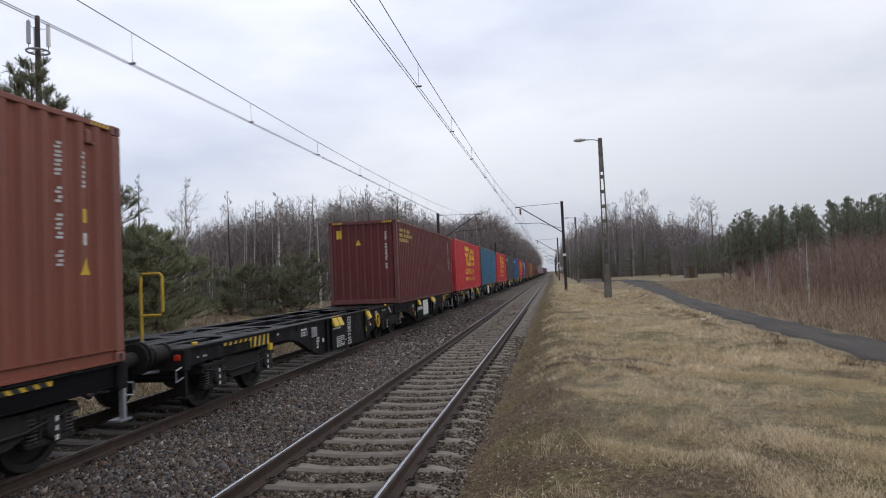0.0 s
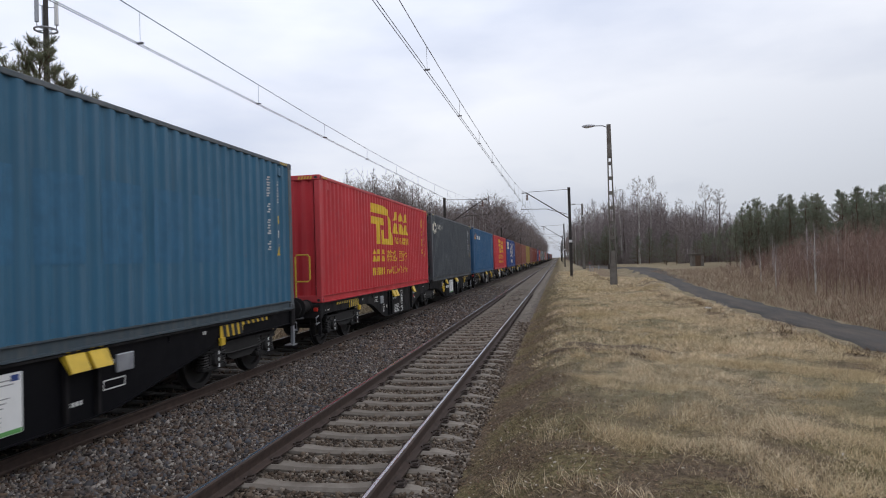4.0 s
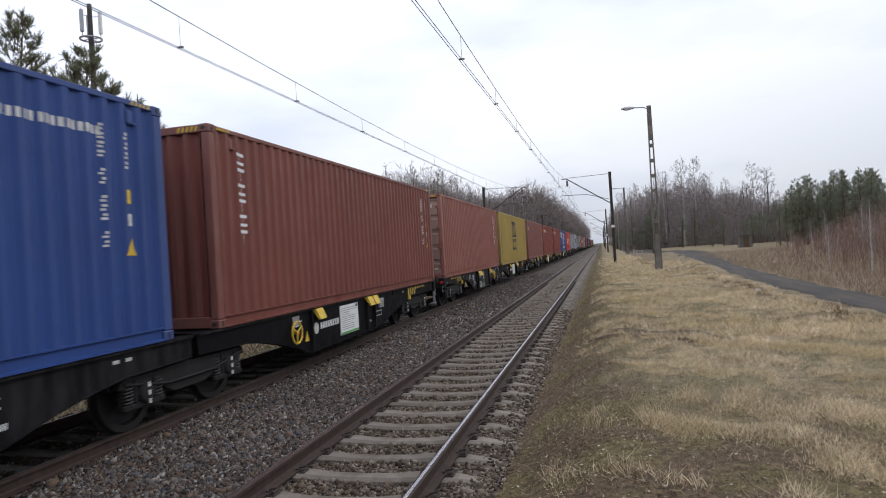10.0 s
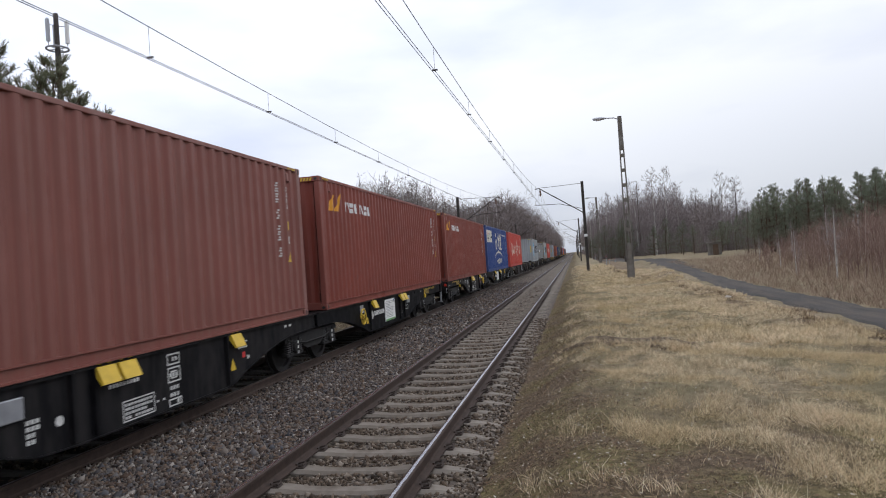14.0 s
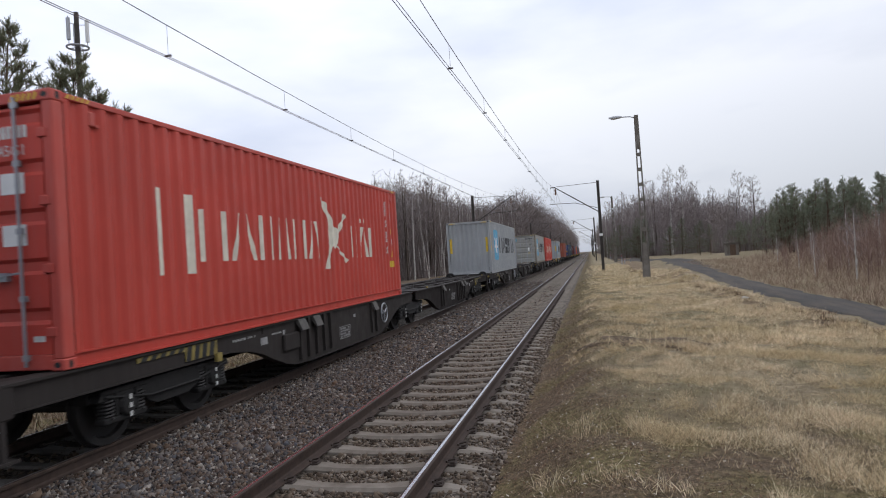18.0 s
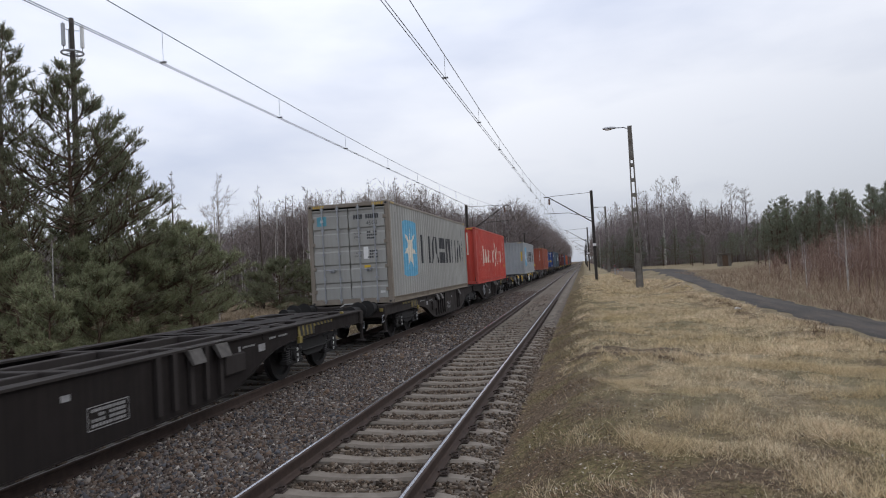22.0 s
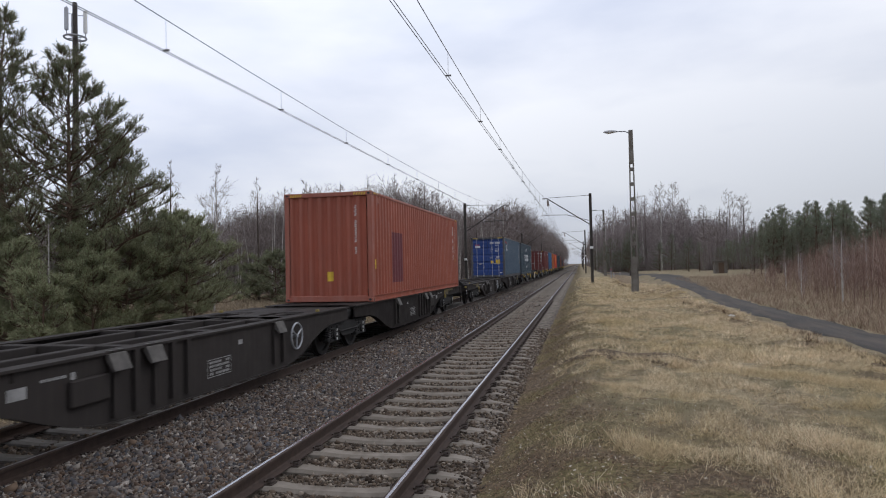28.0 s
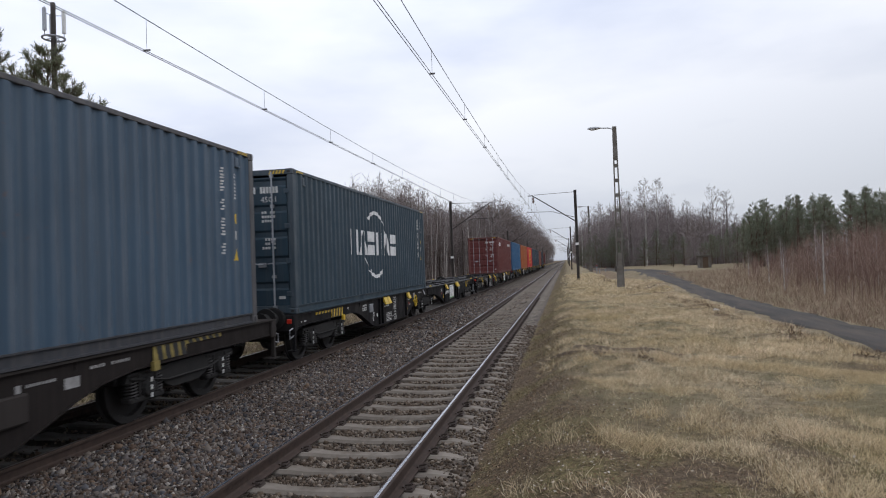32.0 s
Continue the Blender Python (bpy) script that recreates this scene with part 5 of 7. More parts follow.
        if half == wheel_half:
            part("handwheel", cached(f"hw{kind}{half}", wm, hw), None, ob, "yellow three-spoke brake wheel" if new_type else "pale three-spoke brake wheel")
            if new_type:
                part("brake_label", cached(f"brlab{half}", PALE_OLD, lambda a: a.box(1.1505, 1.156, yw + 0.02, yw + 0.27, 0.78, 0.95)), None, ob, "pale brake instruction label")
            if new_type and half == 0:
                part("end_plate", cached("endpl", GALV, lambda a: a.add([(1.16, 11.86, 1.0), (1.16, 12.02, 1.0), (1.20, 12.16, 0.80), (1.20, 12.0, 0.80), (1.15, 11.86, 1.0), (1.15, 12.02, 1.0), (1.19, 12.16, 0.80), (1.19, 12.0, 0.80)],
                                                                        [(0, 3, 2, 1), (4, 5, 6, 7), (0, 1, 5, 4), (1, 2, 6, 5), (2, 3, 7, 6), (3, 0, 4, 7)])), None, ob, "galvanised end plate")
        if half == 0 and not new_type:
            part("end_loop", cached("endloop", PALE, lambda a: a.tube([(-0.10, h0 - 0.04, 0.99), (0.06, h0 - 0.04, 1.10), (0.76, h0 - 0.04, 1.10), (0.88, h0 - 0.04, 0.99)], 0.014, 6)), None, ob, "white tubular loop over the headstock")
        # painted marks on the near side
        xm = 1.154
        rnd = random.Random(11 + half)
        am, ay, ar = Acc(), Acc(), Acc()

        def R(acc, d0, d1, z0, z1, x=xm):
            acc.add([(x, min(Y(d0), Y(d1)), z0), (x, max(Y(d0), Y(d1)), z0), (x, max(Y(d0), Y(d1)), z1), (x, min(Y(d0), Y(d1)), z1)], [(0, 1, 2, 3)])

        def outline(d0, d1, z0, z1, t=0.016):
            for q in ((d0, d1, z0, z0 + t), (d0, d1, z1 - t, z1), (d0, d0 + t, z0, z1), (d1 - t, d1, z0, z1)):
                R(am, *q)

        def words(d0, z, n, h=0.05, w=0.055):
            for i in range(n):
                if rnd.random() < 0.85:
                    R(am, d0 + i * w, d0 + i * w + w * 0.7, z, z + h)
        if new_type and half == 1:
            words(9.50, 0.83, 6, 0.035, 0.06)
            words(9.55, 0.76, 5, 0.035, 0.06)
            words(5.9, 0.42, 4, 0.05, 0.06)
            words(5.2, 0.80, 5, 0.045, 0.06)
            outline(5.15, 5.55, 0.50, 0.62)
            words(3.25, 0.90, 2, 0.05)
        elif new_type:
            outline(6.76, 7.36, 0.28, 0.53)
            for i in range(4):
                words(6.80, 0.31 + 0.05 * i, 9, 0.032, 0.058)
            # a column of framed signs
            for z0, z1 in ((0.26, 0.36), (0.38, 0.44), (0.46, 0.54), (0.57, 0.77), (0.80, 0.95)):
                if z1 - z0 > 0.085:
                    outline(7.65, 7.93, z0, z1, 0.02)
                words(7.69, (z0 + z1) / 2 - 0.025, 3, 0.05, 0.068)
            outline(7.72, 7.86, 0.62, 0.72, 0.018)
            words(7.40, 0.38, 3, 0.03, 0.06)
            words(6.45, 0.80, 10, 0.05, 0.06)
            words(6.55, 0.72, 9, 0.045, 0.06)
            outline(4.46, 4.82, 0.76, 0.84)
            words(4.48, 0.87, 6, 0.045)
            words(4.50, 0.785, 5, 0.03)
            for i in range(4):
                words(5.38, 0.41 + 0.065 * i, 3, 0.045, 0.06)
            am.lathe([(xm, 0.055), (xm + 0.002, 0.055)], (0, Y(5.80), 0.55), 0, 12)
            for i in range(3):
                words(9.50, 0.75 + 0.045 * i, 5, 0.028, 0.06)
            words(9.76, 0.56, 2, 0.06, 0.05)
            words(0.30, 0.84, 6, 0.03, 0.06)
            words(3.25, 0.90, 2, 0.05)
            R(am, 11.2, 11.3, 0.90, 0.94), R(am, 11.4, 11.5, 0.90, 0.94)
        else:
            for i in range(4):
                words(7.62, 0.40 + 0.055 * i, 10, 0.036, 0.056)
            R(am, 8.45, 8.58, 0.76, 0.83)
            words(3.3, 0.88, 14, 0.035, 0.05)
            words(4.5, 0.84, 8, 0.03, 0.05)
            outline(7.56, 8.22, 0.37, 0.63, 0.01)
            R(am, 4.15, 4.38, 0.72, 0.84)
            R(am, 4.95, 5.02, 0.80, 0.88)
        if half == 1 and new_type:
            # plain emblem bars of the operator, and the information panel
            for i in range(8):
                R(am, 8.62 - 0.115 * i, 8.71 - 0.115 * i, 0.60, 0.72)
            am.lathe([(xm, 0.11), (xm + 0.002, 0.11)], (0, Y(8.9), 0.64), 0, 12)
        tagged(part("markings", am, mark, ob, "small white stencilled marks"), kind="stuff")
        if new_type:
            ay.add([(xm, Y(9.22), 0.45), (xm, Y(9.40), 0.45), (xm, Y(9.31), 0.64)], [(0, 1, 2)])
            part("warning_label", ay, YELLOW, ob)
            R(ar, 9.61, 9.71, 0.60, 0.69)
            part("warning_label", ar, RED_MARK, ob)
            if half == 1:
                p0, p1 = Y(7.75), Y(6.75)
                board = part("info_panel", cached("infopanel", WHITE, lambda a: a.box(1.153, 1.172, p0, p1, 0.34, 0.94)), None, ob, "white printed information panel")
                part("green_band", cached("infoband", GREEN, lambda a: a.box(1.1725, 1.174, p0 + 0.01, p1 - 0.01, 0.345, 0.39)), None, board)

                def lines(a):
                    r2 = random.Random(2)
                    for i in range(11):
                        zz = 0.87 - 0.043 * i
                        a.box(1.1725, 1.174, p0 + 0.06, p0 + r2.uniform(0.45, 0.92), zz, zz + 0.012)
                part("print", cached("infolines", PALE_OLD, lines), None, board)
                part("corner_mark", cached("infomark", BLUE_MARK, lambda a: a.box(1.1725, 1.174, p1 - 0.14, p1 - 0.04, 0.86, 0.92)), None, board)
            part("grey_box", cached(f"gb{half}", GALV, lambda a: B(a, 1.15, 1.19, 5.02, 5.34, 0.68, 0.90, 0.01)), None, ob)
        else:
            part("tank_box", cached(f"tb{half}", BLACK_OLD, lambda a: B(a, 1.15, 1.21, 4.9, 5.5, 0.50, 0.80, 0.02)), None, ob)
        bogie(ob, Y(1.95))
    bogie(ob, joint)
    part("joint_casting", cached(f"jc{kind}", BOGIE, lambda a: a.box(-1.05, 1.05, joint - 0.5, joint + 0.5, 0.74, 0.94, 0.04)), None, ob)
    return ob


TRACK_X, SPEED = -6.486, 12.143
TRAIN = [  # kind of wagon, place of the first container's leading end at the start, the two loads, the half with the brake wheel, hand hoop
    ("new", -18.0, None, S_TERRA, 0, False), ("new", 8.79, None, S_DARK, 0, True), ("new", 35.66, S_RAIL, S_LBLUE, 0, False),
    ("new", 62.6, S_RED, S_GREY, 1, True), ("new", 89.63, S_SAIL, S_RAIL, 0, False), ("new", 116.42, S_PORT, S_BROWN, 1, False),
    ("new", 143.23, S_BROWN2, S_YEL, 0, False), ("new", 170.07, S_BRD, S_SAILR, 1, False), ("new", 196.91, S_SAILR, S_PORT, 0, False),
    ("old", 224.23, S_SOUTH, None, 0, False), ("old", 254.13, S_STAR, None, 0, False), ("old", 284.86, S_STAR2, S_SOUTH2, 1, False),
    ("new", 313.9, None, S_STAR, 0, False), ("old", 341.1, None, S_PATCH, 0, False), ("old", 371.75, None, S_FLAG, 0, False),
    ("new", 400.80, S_ARCS, None, 0, False), ("new", 427.73, None, S_TEX, 0, False), ("new", 454.6, S_BLUE2, S_ORANGE, 0, False),
    ("new", 481.5, S_RED, S_NAVY2, 0, False), ("new", 508.3, S_NAVY2, S_TERRA, 0, False), ("new", 535.2, S_NAVY2, S_DARK, 0, False),
]
MOVING = []  # things of the train with their place along the line at the start and their height
protos = {}
hoops = []
for kind, s0, load_a, load_b, wheel, hoop in TRAIN:
    make = (kind, wheel)
    if make not in protos:
        w = protos[make] = wagon(*make)
    else:
        w = copy_thing(protos[make], pose(TRACK_X, s0, 0))
    MOVING.append((w, s0, 0.0))
    if hoop:
        hoops.append(w)
    for i, sp in ((0, load_a), (1, load_b)):
        if sp is None:
            continue
        key = id(sp)
        if key in protos:
            c = copy_thing(protos[key], pose(TRACK_X, s0 + i * PITCHES[kind], DECK + 0.011))
        else:
            c = protos[key] = container(sp)
        MOVING.append((c, s0 + i * PITCHES[kind], DECK + 0.011))
for w in hoops:
    part("hand_hoop", cached("hoop", YELLOW, lambda a: a.tube([(0.79, -0.43, 1.18), (0.79, -0.43, 2.08), (0.82, -0.43, 2.125), (1.08, -0.43, 2.125), (1.12, -0.43, 2.08), (1.12, -0.43, 1.59), (1.08, -0.43, 1.545), (0.79, -0.43, 1.545)], 0.019, 6)), None, w, "yellow tubular hand hoop")
    part("hoop_post", cached("hooppost", GALV, lambda a: a.tube([(0.79, -0.06, 0.72), (0.79, -0.43, 0.74), (0.79, -0.43, 1.2)], 0.028, 6)), None, w, "galvanised hoop post")
for ob, s0, z in MOVING:
    ob.matrix_basis = pose(TRACK_X, s0, z)


def motions():
    """The train runs towards the camera at a steady pace, and its wheels roll while they pass."""
    for ob, s0, z in MOVING:
        walk(ob, [(t, pose(TRACK_X, s0 - SPEED * t, z)) for t in (0, 0.1, 0.2, 4, 8, 12, 16, 20, 24, 28, 31.8, 31.9, 32)])
        for b in [c for c in ob.children if c.name.startswith("bogie")]:
            for w in [c for c in b.children if c.name.startswith("wheelset")]:
                x, y, h = w.location
                first = max(0.0, (s0 + y - 42) / SPEED)
                last = min(32.0, (s0 + y + 1) / SPEED)
                if last < 0.1 or first > 31.9:
                    continue
                n = int((last - first) / 0.05) + 1
                times = [first + 0.05 * k for k in range(n)]
                rows = [(t, pose(x, y, h, math.degrees(SPEED * (t - first) / h) % 360)) for t in times]
                if first > 0.01:
                    rows.insert(0, (0, pose(x, y, h)))
                if times[-1] < 31.99:
                    rows.append((32, rows[-1][1]))
                walk(w, rows)

# ---- ground, road, ballast and tracks ----
NEAR_X = -2.39


def smooth(a, b, x):
    t = np.clip((x - a) / (b - a), 0, 1)
    return t * t * (3 - 2 * t)


def road_mid(y):
    """The road's middle line beside the railway."""
    return 8.35 + 2.4 * smooth(30, 85, y) - 1.5 * smooth(85, 140, y)


def bank_edge(y):
    """The broken edge where the grassy bank drops to the lane."""
    return np.clip(5.45 - 0.062 * y, 2.9, 5.6) + 0.22 * np.sin(y * 0.33) + 0.13 * np.sin(y * 0.91)


def ground_z(x, y):
    """Height of the ground: low by the wood, a grassy bank by the track, the lower road and the field behind it."""
    x, y = np.asarray(x, float), np.asarray(y, float)
    z = -0.62 + 0.10 * smooth(-12, -8.6, x)
    z = z + (-0.28 + 0.52) * smooth(-9.2, -8.4, x) + 0.52 * smooth(-1.25, 0.15, x)
    edge = bank_edge(y)
    drop = 0.55 * smooth(edge, edge + 0.75, x) + 0.45 * smooth(edge + 0.4, edge + 2.3, x)
    z = z + 0.06 * np.exp(-((x - edge) / 0.5) ** 2)
    z = z - 0.78 * drop * (1 - 0.35 * smooth(60, 110, y))
    mid = road_mid(y)
    z = z + 0.16 * smooth(mid + 1.3, mid + 3.0, x) * smooth(10, 30, y) + 0.25 * smooth(mid + 3, mid + 22, x)
    z = z + 0.52 * np.exp(-((x - mid + 2.1) / 0.8) ** 2) * smooth(42, 56, y) * (1 - smooth(90, 104, y))
    near = np.exp(-((y - 15) / 60.0) ** 2)
    bumps = 0.035 * np.sin(x * 2.1 + 0.7 * np.sin(y * 1.3)) * np.sin(y * 1.7 + 0.9) + 0.025 * np.sin(x * 5.3 + y * 2.9) * np.sin(y * 4.1 - x)
    return z + bumps * near * (smooth(-0.6, 0.3, x) + smooth(-9, -10, x)) * (1 - smooth(mid - 1.6, mid - 1.2, x) * (1 - smooth(mid + 1.2, mid + 1.6, x)))


def grid_mesh(name, xs, ys, zf, mat):
    X, Y = np.meshgrid(xs, ys)
    v = np.stack([X, Y, zf(X, Y)], -1).reshape(-1, 3)
    n, m = len(ys), len(xs)
    i = (np.arange(n - 1)[:, None] * m + np.arange(m - 1)[None]).ravel()
    t = np.concatenate([np.stack([i, i + 1, i + m + 1], 1), np.stack([i, i + m + 1, i + m], 1)])
    return fast_mesh(name, v, t, mat, True)


xs = np.unique(np.concatenate([np.linspace(-2500, -100, 14), np.linspace(-100, -14, 40), np.linspace(-14, -8, 20), np.linspace(-8, -1.4, 6), np.linspace(-1.4, 7, 64), np.linspace(7, 30, 70), np.linspace(30, 100, 24), np.linspace(100, 2500, 14)]))
ys = np.unique(np.concatenate([np.linspace(-300, -5, 12), np.linspace(-5, 2, 12), np.linspace(2, 26, 130), np.linspace(26, 90, 120), np.linspace(90, 300, 60), np.linspace(300, 3000, 20)]))
ground = new("ground", grid_mesh("ground", xs, ys, ground_z, GROUND))
tagged(ground, "winter grassland of dry straw and olive turf", "ground", kind="structure")

ry = np.concatenate([np.linspace(-20, 60, 110), np.linspace(61, 150, 60)])
rx = np.linspace(-1.05, 1.05, 11)
RY, RX = np.meshgrid(ry, rx, indexing="ij")
ragged = 1 + 0.13 * np.sin(RY * 0.9 + 2 * np.sign(RX)) + 0.11 * np.sin(RY * 2.3 + np.sign(RX)) + 0.07 * np.sin(RY * 5.1 - np.sign(RX))
PX = road_mid(RY) + RX * ragged
PZ = ground_z(road_mid(RY), RY) + 0.03 + 0.03 * np.cos(RX * 1.2) - 0.05 * np.exp(-((np.abs(RX) - 0.7) / 0.25) ** 2) * 0.6
PZ[:, [0, -1]] -= 0.12
v = np.stack([PX, RY, PZ], -1).reshape(-1, 3)
m = len(rx)
i = (np.arange(len(ry) - 1)[:, None] * m + np.arange(m - 1)[None]).ravel()
road = new("road", fast_mesh("road", v, np.concatenate([np.stack([i, i + 1, i + m + 1], 1), np.stack([i, i + m + 1, i + m], 1)]), ROAD, True))
tagged(road, "narrow worn dark tarmac lane beside the railway", "road", kind="structure")

bed_prof = [(-9.3, -0.66), (-8.7, -0.50), (-8.0, -0.20), (-7.35, -0.19), (-7.1, -0.235), (-5.85, -0.235), (-5.62, -0.17), (-5.0, -0.165), (-4.45, -0.14), (-3.9, -0.165), (-3.3, -0.17), (-3.05, -0.232), (-1.7, -0.232), (-1.5, -0.215), (-1.3, -0.212), (-1.0, -0.25), (-0.6, -0.34)]
by = np.concatenate([np.linspace(-40, 0, 12), np.linspace(0.3, 45, 150), np.linspace(46, 1500, 60)])


def bed_z(x, y):
    z = np.interp(x, [p[0] for p in bed_prof], [p[1] for p in bed_prof])
    return z + 0.012 * np.sin(3.1 * x + 2.3 * y) * np.sin(4.7 * y - x)


bx = np.unique(np.concatenate([[p[0] for p in bed_prof], np.linspace(-5.6, -0.9, 40)]))
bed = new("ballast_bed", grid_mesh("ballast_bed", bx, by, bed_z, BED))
tagged(bed, "grey brown crushed stone ballast bed under both tracks", "ballast", kind="structure")


def stones(name, n, xlo, xhi, ylo, yhi, size, seed, skip=None, lift=0.0, mat=None):
    """Broken stones as joined uneven octahedra."""
    r = np.random.RandomState(seed)
    y = ylo + (yhi - ylo) * r.rand(n) ** 1.35
    x = r.uniform(xlo, xhi, n)
    if skip is not None:
        keep = ~skip(x, y)
        x, y = x[keep], y[keep]
    n = len(x)
    z = bed_z(x, y) + lift
    base = np.array([(1, 0, 0), (-1, 0, 0), (0, 1, 0), (0, -1, 0), (0, 0, 1), (0, 0, -1)], float)
    s = size * r.lognormal(0, 0.30, (n, 1, 1)) * r.uniform(0.65, 1.2, (n, 1, 3))
    p = base[None] * s * r.uniform(0.7, 1.25, (n, 6, 1)) + r.uniform(-0.25, 0.25, (n, 6, 3)) * s
    q = r.normal(size=(n, 4))
    q /= np.linalg.norm(q, axis=1, keepdims=True)
    w, a, b, c = q.T
    rot = np.stack([1 - 2 * (b * b + c * c), 2 * (a * b - c * w), 2 * (a * c + b * w), 2 * (a * b + c * w), 1 - 2 * (a * a + c * c), 2 * (b * c - a * w),
                    2 * (a * c - b * w), 2 * (b * c + a * w), 1 - 2 * (a * a + b * b)], 1).reshape(n, 3, 3)
    p = np.einsum("nij,nkj->nki", rot, p) + np.stack([x, y, z + 0.35 * size * r.rand(n)], 1)[:, None]
    f = np.array([(0, 2, 4), (2, 1, 4), (1, 3, 4), (3, 0, 4), (2, 0, 5), (1, 2, 5), (3, 1, 5), (0, 3, 5)])
    t = (np.arange(n)[:, None, None] * 6 + f[None]).reshape(-1, 3)
    return new(name, fast_mesh(name, p.reshape(-1, 3), t, mat))


def over_sleeper(x, y):
    return (np.abs(((y + 0.3) % 0.6) - 0.3) < 0.10) & (x > NEAR_X - 0.95) & (x < NEAR_X + 1.06)


def near_rail(x):
    return (np.abs(np.abs(x - NEAR_X) - 0.7535) < 0.085) | (np.abs(np.abs(x - TRACK_X) - 0.7535) < 0.10)


for mat, args in ((STONES, (46000, -5.7, -3.1, 2.6, 17, 0.025, 5)), (STONES, (24000, -5.7, -3.1, 15, 50, 0.035, 6)), (STONES_BROWN, (6000, -8.6, -5.6, 3, 30, 0.030, 7)),
                  (STONES_BROWN, (13000, -3.1, -1.62, 2.6, 17, 0.024, 8)), (STONES_BROWN, (9000, -3.1, -1.62, 15, 45, 0.032, 9)),
                  (STONES_BROWN, (8000, -1.62, -0.75, 2.6, 22, 0.021, 10)), (STONES, (11000, -5.7, -3.1, 2.7, -8, 0.028, 11)),
                  (STONES_BROWN, (5000, -3.1, -0.8, 2.7, -8, 0.027, 12)), (STONES_BROWN, (3000, -8.6, -5.6, 3, -8, 0.030, 13))):
    st = stones("ballast_stones", *args, skip=lambda x, y: over_sleeper(x, y) | near_rail(x), mat=mat)
    tagged(st, "loose angular grey and rust-brown ballast stones" if mat == STONES else "small soiled brown ballast stones", "ballast", kind="stuff")

RAIL_PROF = [(-0.075, -0.172), (0.075, -0.172), (0.075, -0.160), (0.022, -0.145), (0.009, -0.125), (0.009, -0.05), (0.036, -0.038), (0.036, -0.010), (0.030, -0.003), (0.015, 0.0), (-0.015, 0.0), (-0.030, -0.003), (-0.036, -0.010), (-0.036, -0.038), (-0.009, -0.05), (-0.009, -0.125), (-0.022, -0.145), (-0.075, -0.160)]


def rail_mesh(top):
    a = Acc()
    ys2 = [-60, 0, 20, 60, 200, 600, 1500]
    n = len(RAIL_PROF)
    for y in ys2:
        a.v += [(x, y, z) for x, z in RAIL_PROF]
    for i in range(len(ys2) - 1):
        for k in range(n):
            a.f.append((i * n + k, i * n + (k + 1) % n, (i + 1) * n + (k + 1) % n, (i + 1) * n + k))
            a.m.append(1 if k == 9 else 0)
    return a.mesh("rail", [RAIL_SIDE, top])


def sleeper_mesh(mat):
    """A prestressed sleeper: full at the rail seats, lower and narrower in the middle."""
    st = [(-1.28, 0.09, -0.205), (-1.15, 0.10, -0.182), (-0.95, 0.118, -0.175), (-0.55, 0.118, -0.175), (-0.34, 0.105, -0.194), (0, 0.095, -0.199),
          (0.34, 0.105, -0.194), (0.55, 0.118, -0.175), (0.95, 0.105, -0.184), (1.10, 0.09, -0.200), (1.28, 0.08, -0.235)]
    a = Acc()
    for x, w, z in st:
        a.v += [(x, -w, -0.36), (x, -w, z - 0.03), (x, -w + 0.035, z), (x, w - 0.035, z), (x, w, z - 0.03), (x, w, -0.36)]
    for i in range(len(st) - 1):
        for k in range(5):
            a.f.append((i * 6 + k, i * 6 + 6 + k, i * 6 + 7 + k, i * 6 + k + 1))
            a.m.append(0)
    a.f += [(5, 4, 3, 2, 1, 0), tuple(60 + k for k in range(6))]
    a.m += [0, 0]
    return a.mesh("sleeper", mat)


def clip_mesh():
    a = Acc()
    for s in (-1, 1):
        a.box(*sorted((s * 0.075, s * 0.16)), -0.06, 0.06, -0.178, -0.158, 0.006)
        a.tube([(s * 0.10, -0.05, -0.15), (s * 0.15, -0.05, -0.14), (s * 0.165, 0.0, -0.125), (s * 0.13, 0.04, -0.13), (s * 0.06, 0.03, -0.145), (s * 0.06, -0.02, -0.145)], 0.011, 5)
    a.box(-0.08, 0.08, -0.09, 0.09, -0.178, -0.171)
    return a.mesh("rail_clip", CLIP)


CLIP_MESH = clip_mesh()
for tx, smat, top, count in ((NEAR_X, SLEEPER, RAIL_TOP, 290), (TRACK_X, SLEEPER_DARK, RAIL_TOP_DULL, 140)):
    tr = new("railway_track")
    tr.location = (tx, 0, 0)
    tagged(tr, "straight railway track of steel rails on concrete sleepers", "track", "railway tracks", "structure")
    rm, sm = rail_mesh(top), sleeper_mesh(smat)
    for s in (-1, 1):
        r = part("rail", rm, None, tr, "worn steel rail, rusty sides and bright head")
        r.location = (s * 0.7535, 0, 0)
    rnd = random.Random(8)
    for k in range(-16, count):
        y = 0.6 * (k + 2)
        sl = part("sleeper", sm, None, tr)
        sl.location, sl.rotation_euler = (rnd.uniform(-0.015, 0.015), y + rnd.uniform(-0.012, 0.012), rnd.uniform(-0.006, 0.004)), (0, 0, rnd.uniform(-0.008, 0.008))
        if -16 <= k < (60 if tx == NEAR_X else 30):
            for s in (-1, 1):
                c = part("rail_clip", CLIP_MESH, None, tr)
                c.location = (s * 0.7535, y, 0)
    if count:
        a = Acc()
        for k in range(count, 1000 if tx == NEAR_X else 500):
            y = 0.6 * (k + 2)
            a.box(-1.28, 1.28, y - 0.14, y + 0.14, -0.3, -0.185)
        tagged(part("far_sleepers", a, smat, tr), kind="stuff")

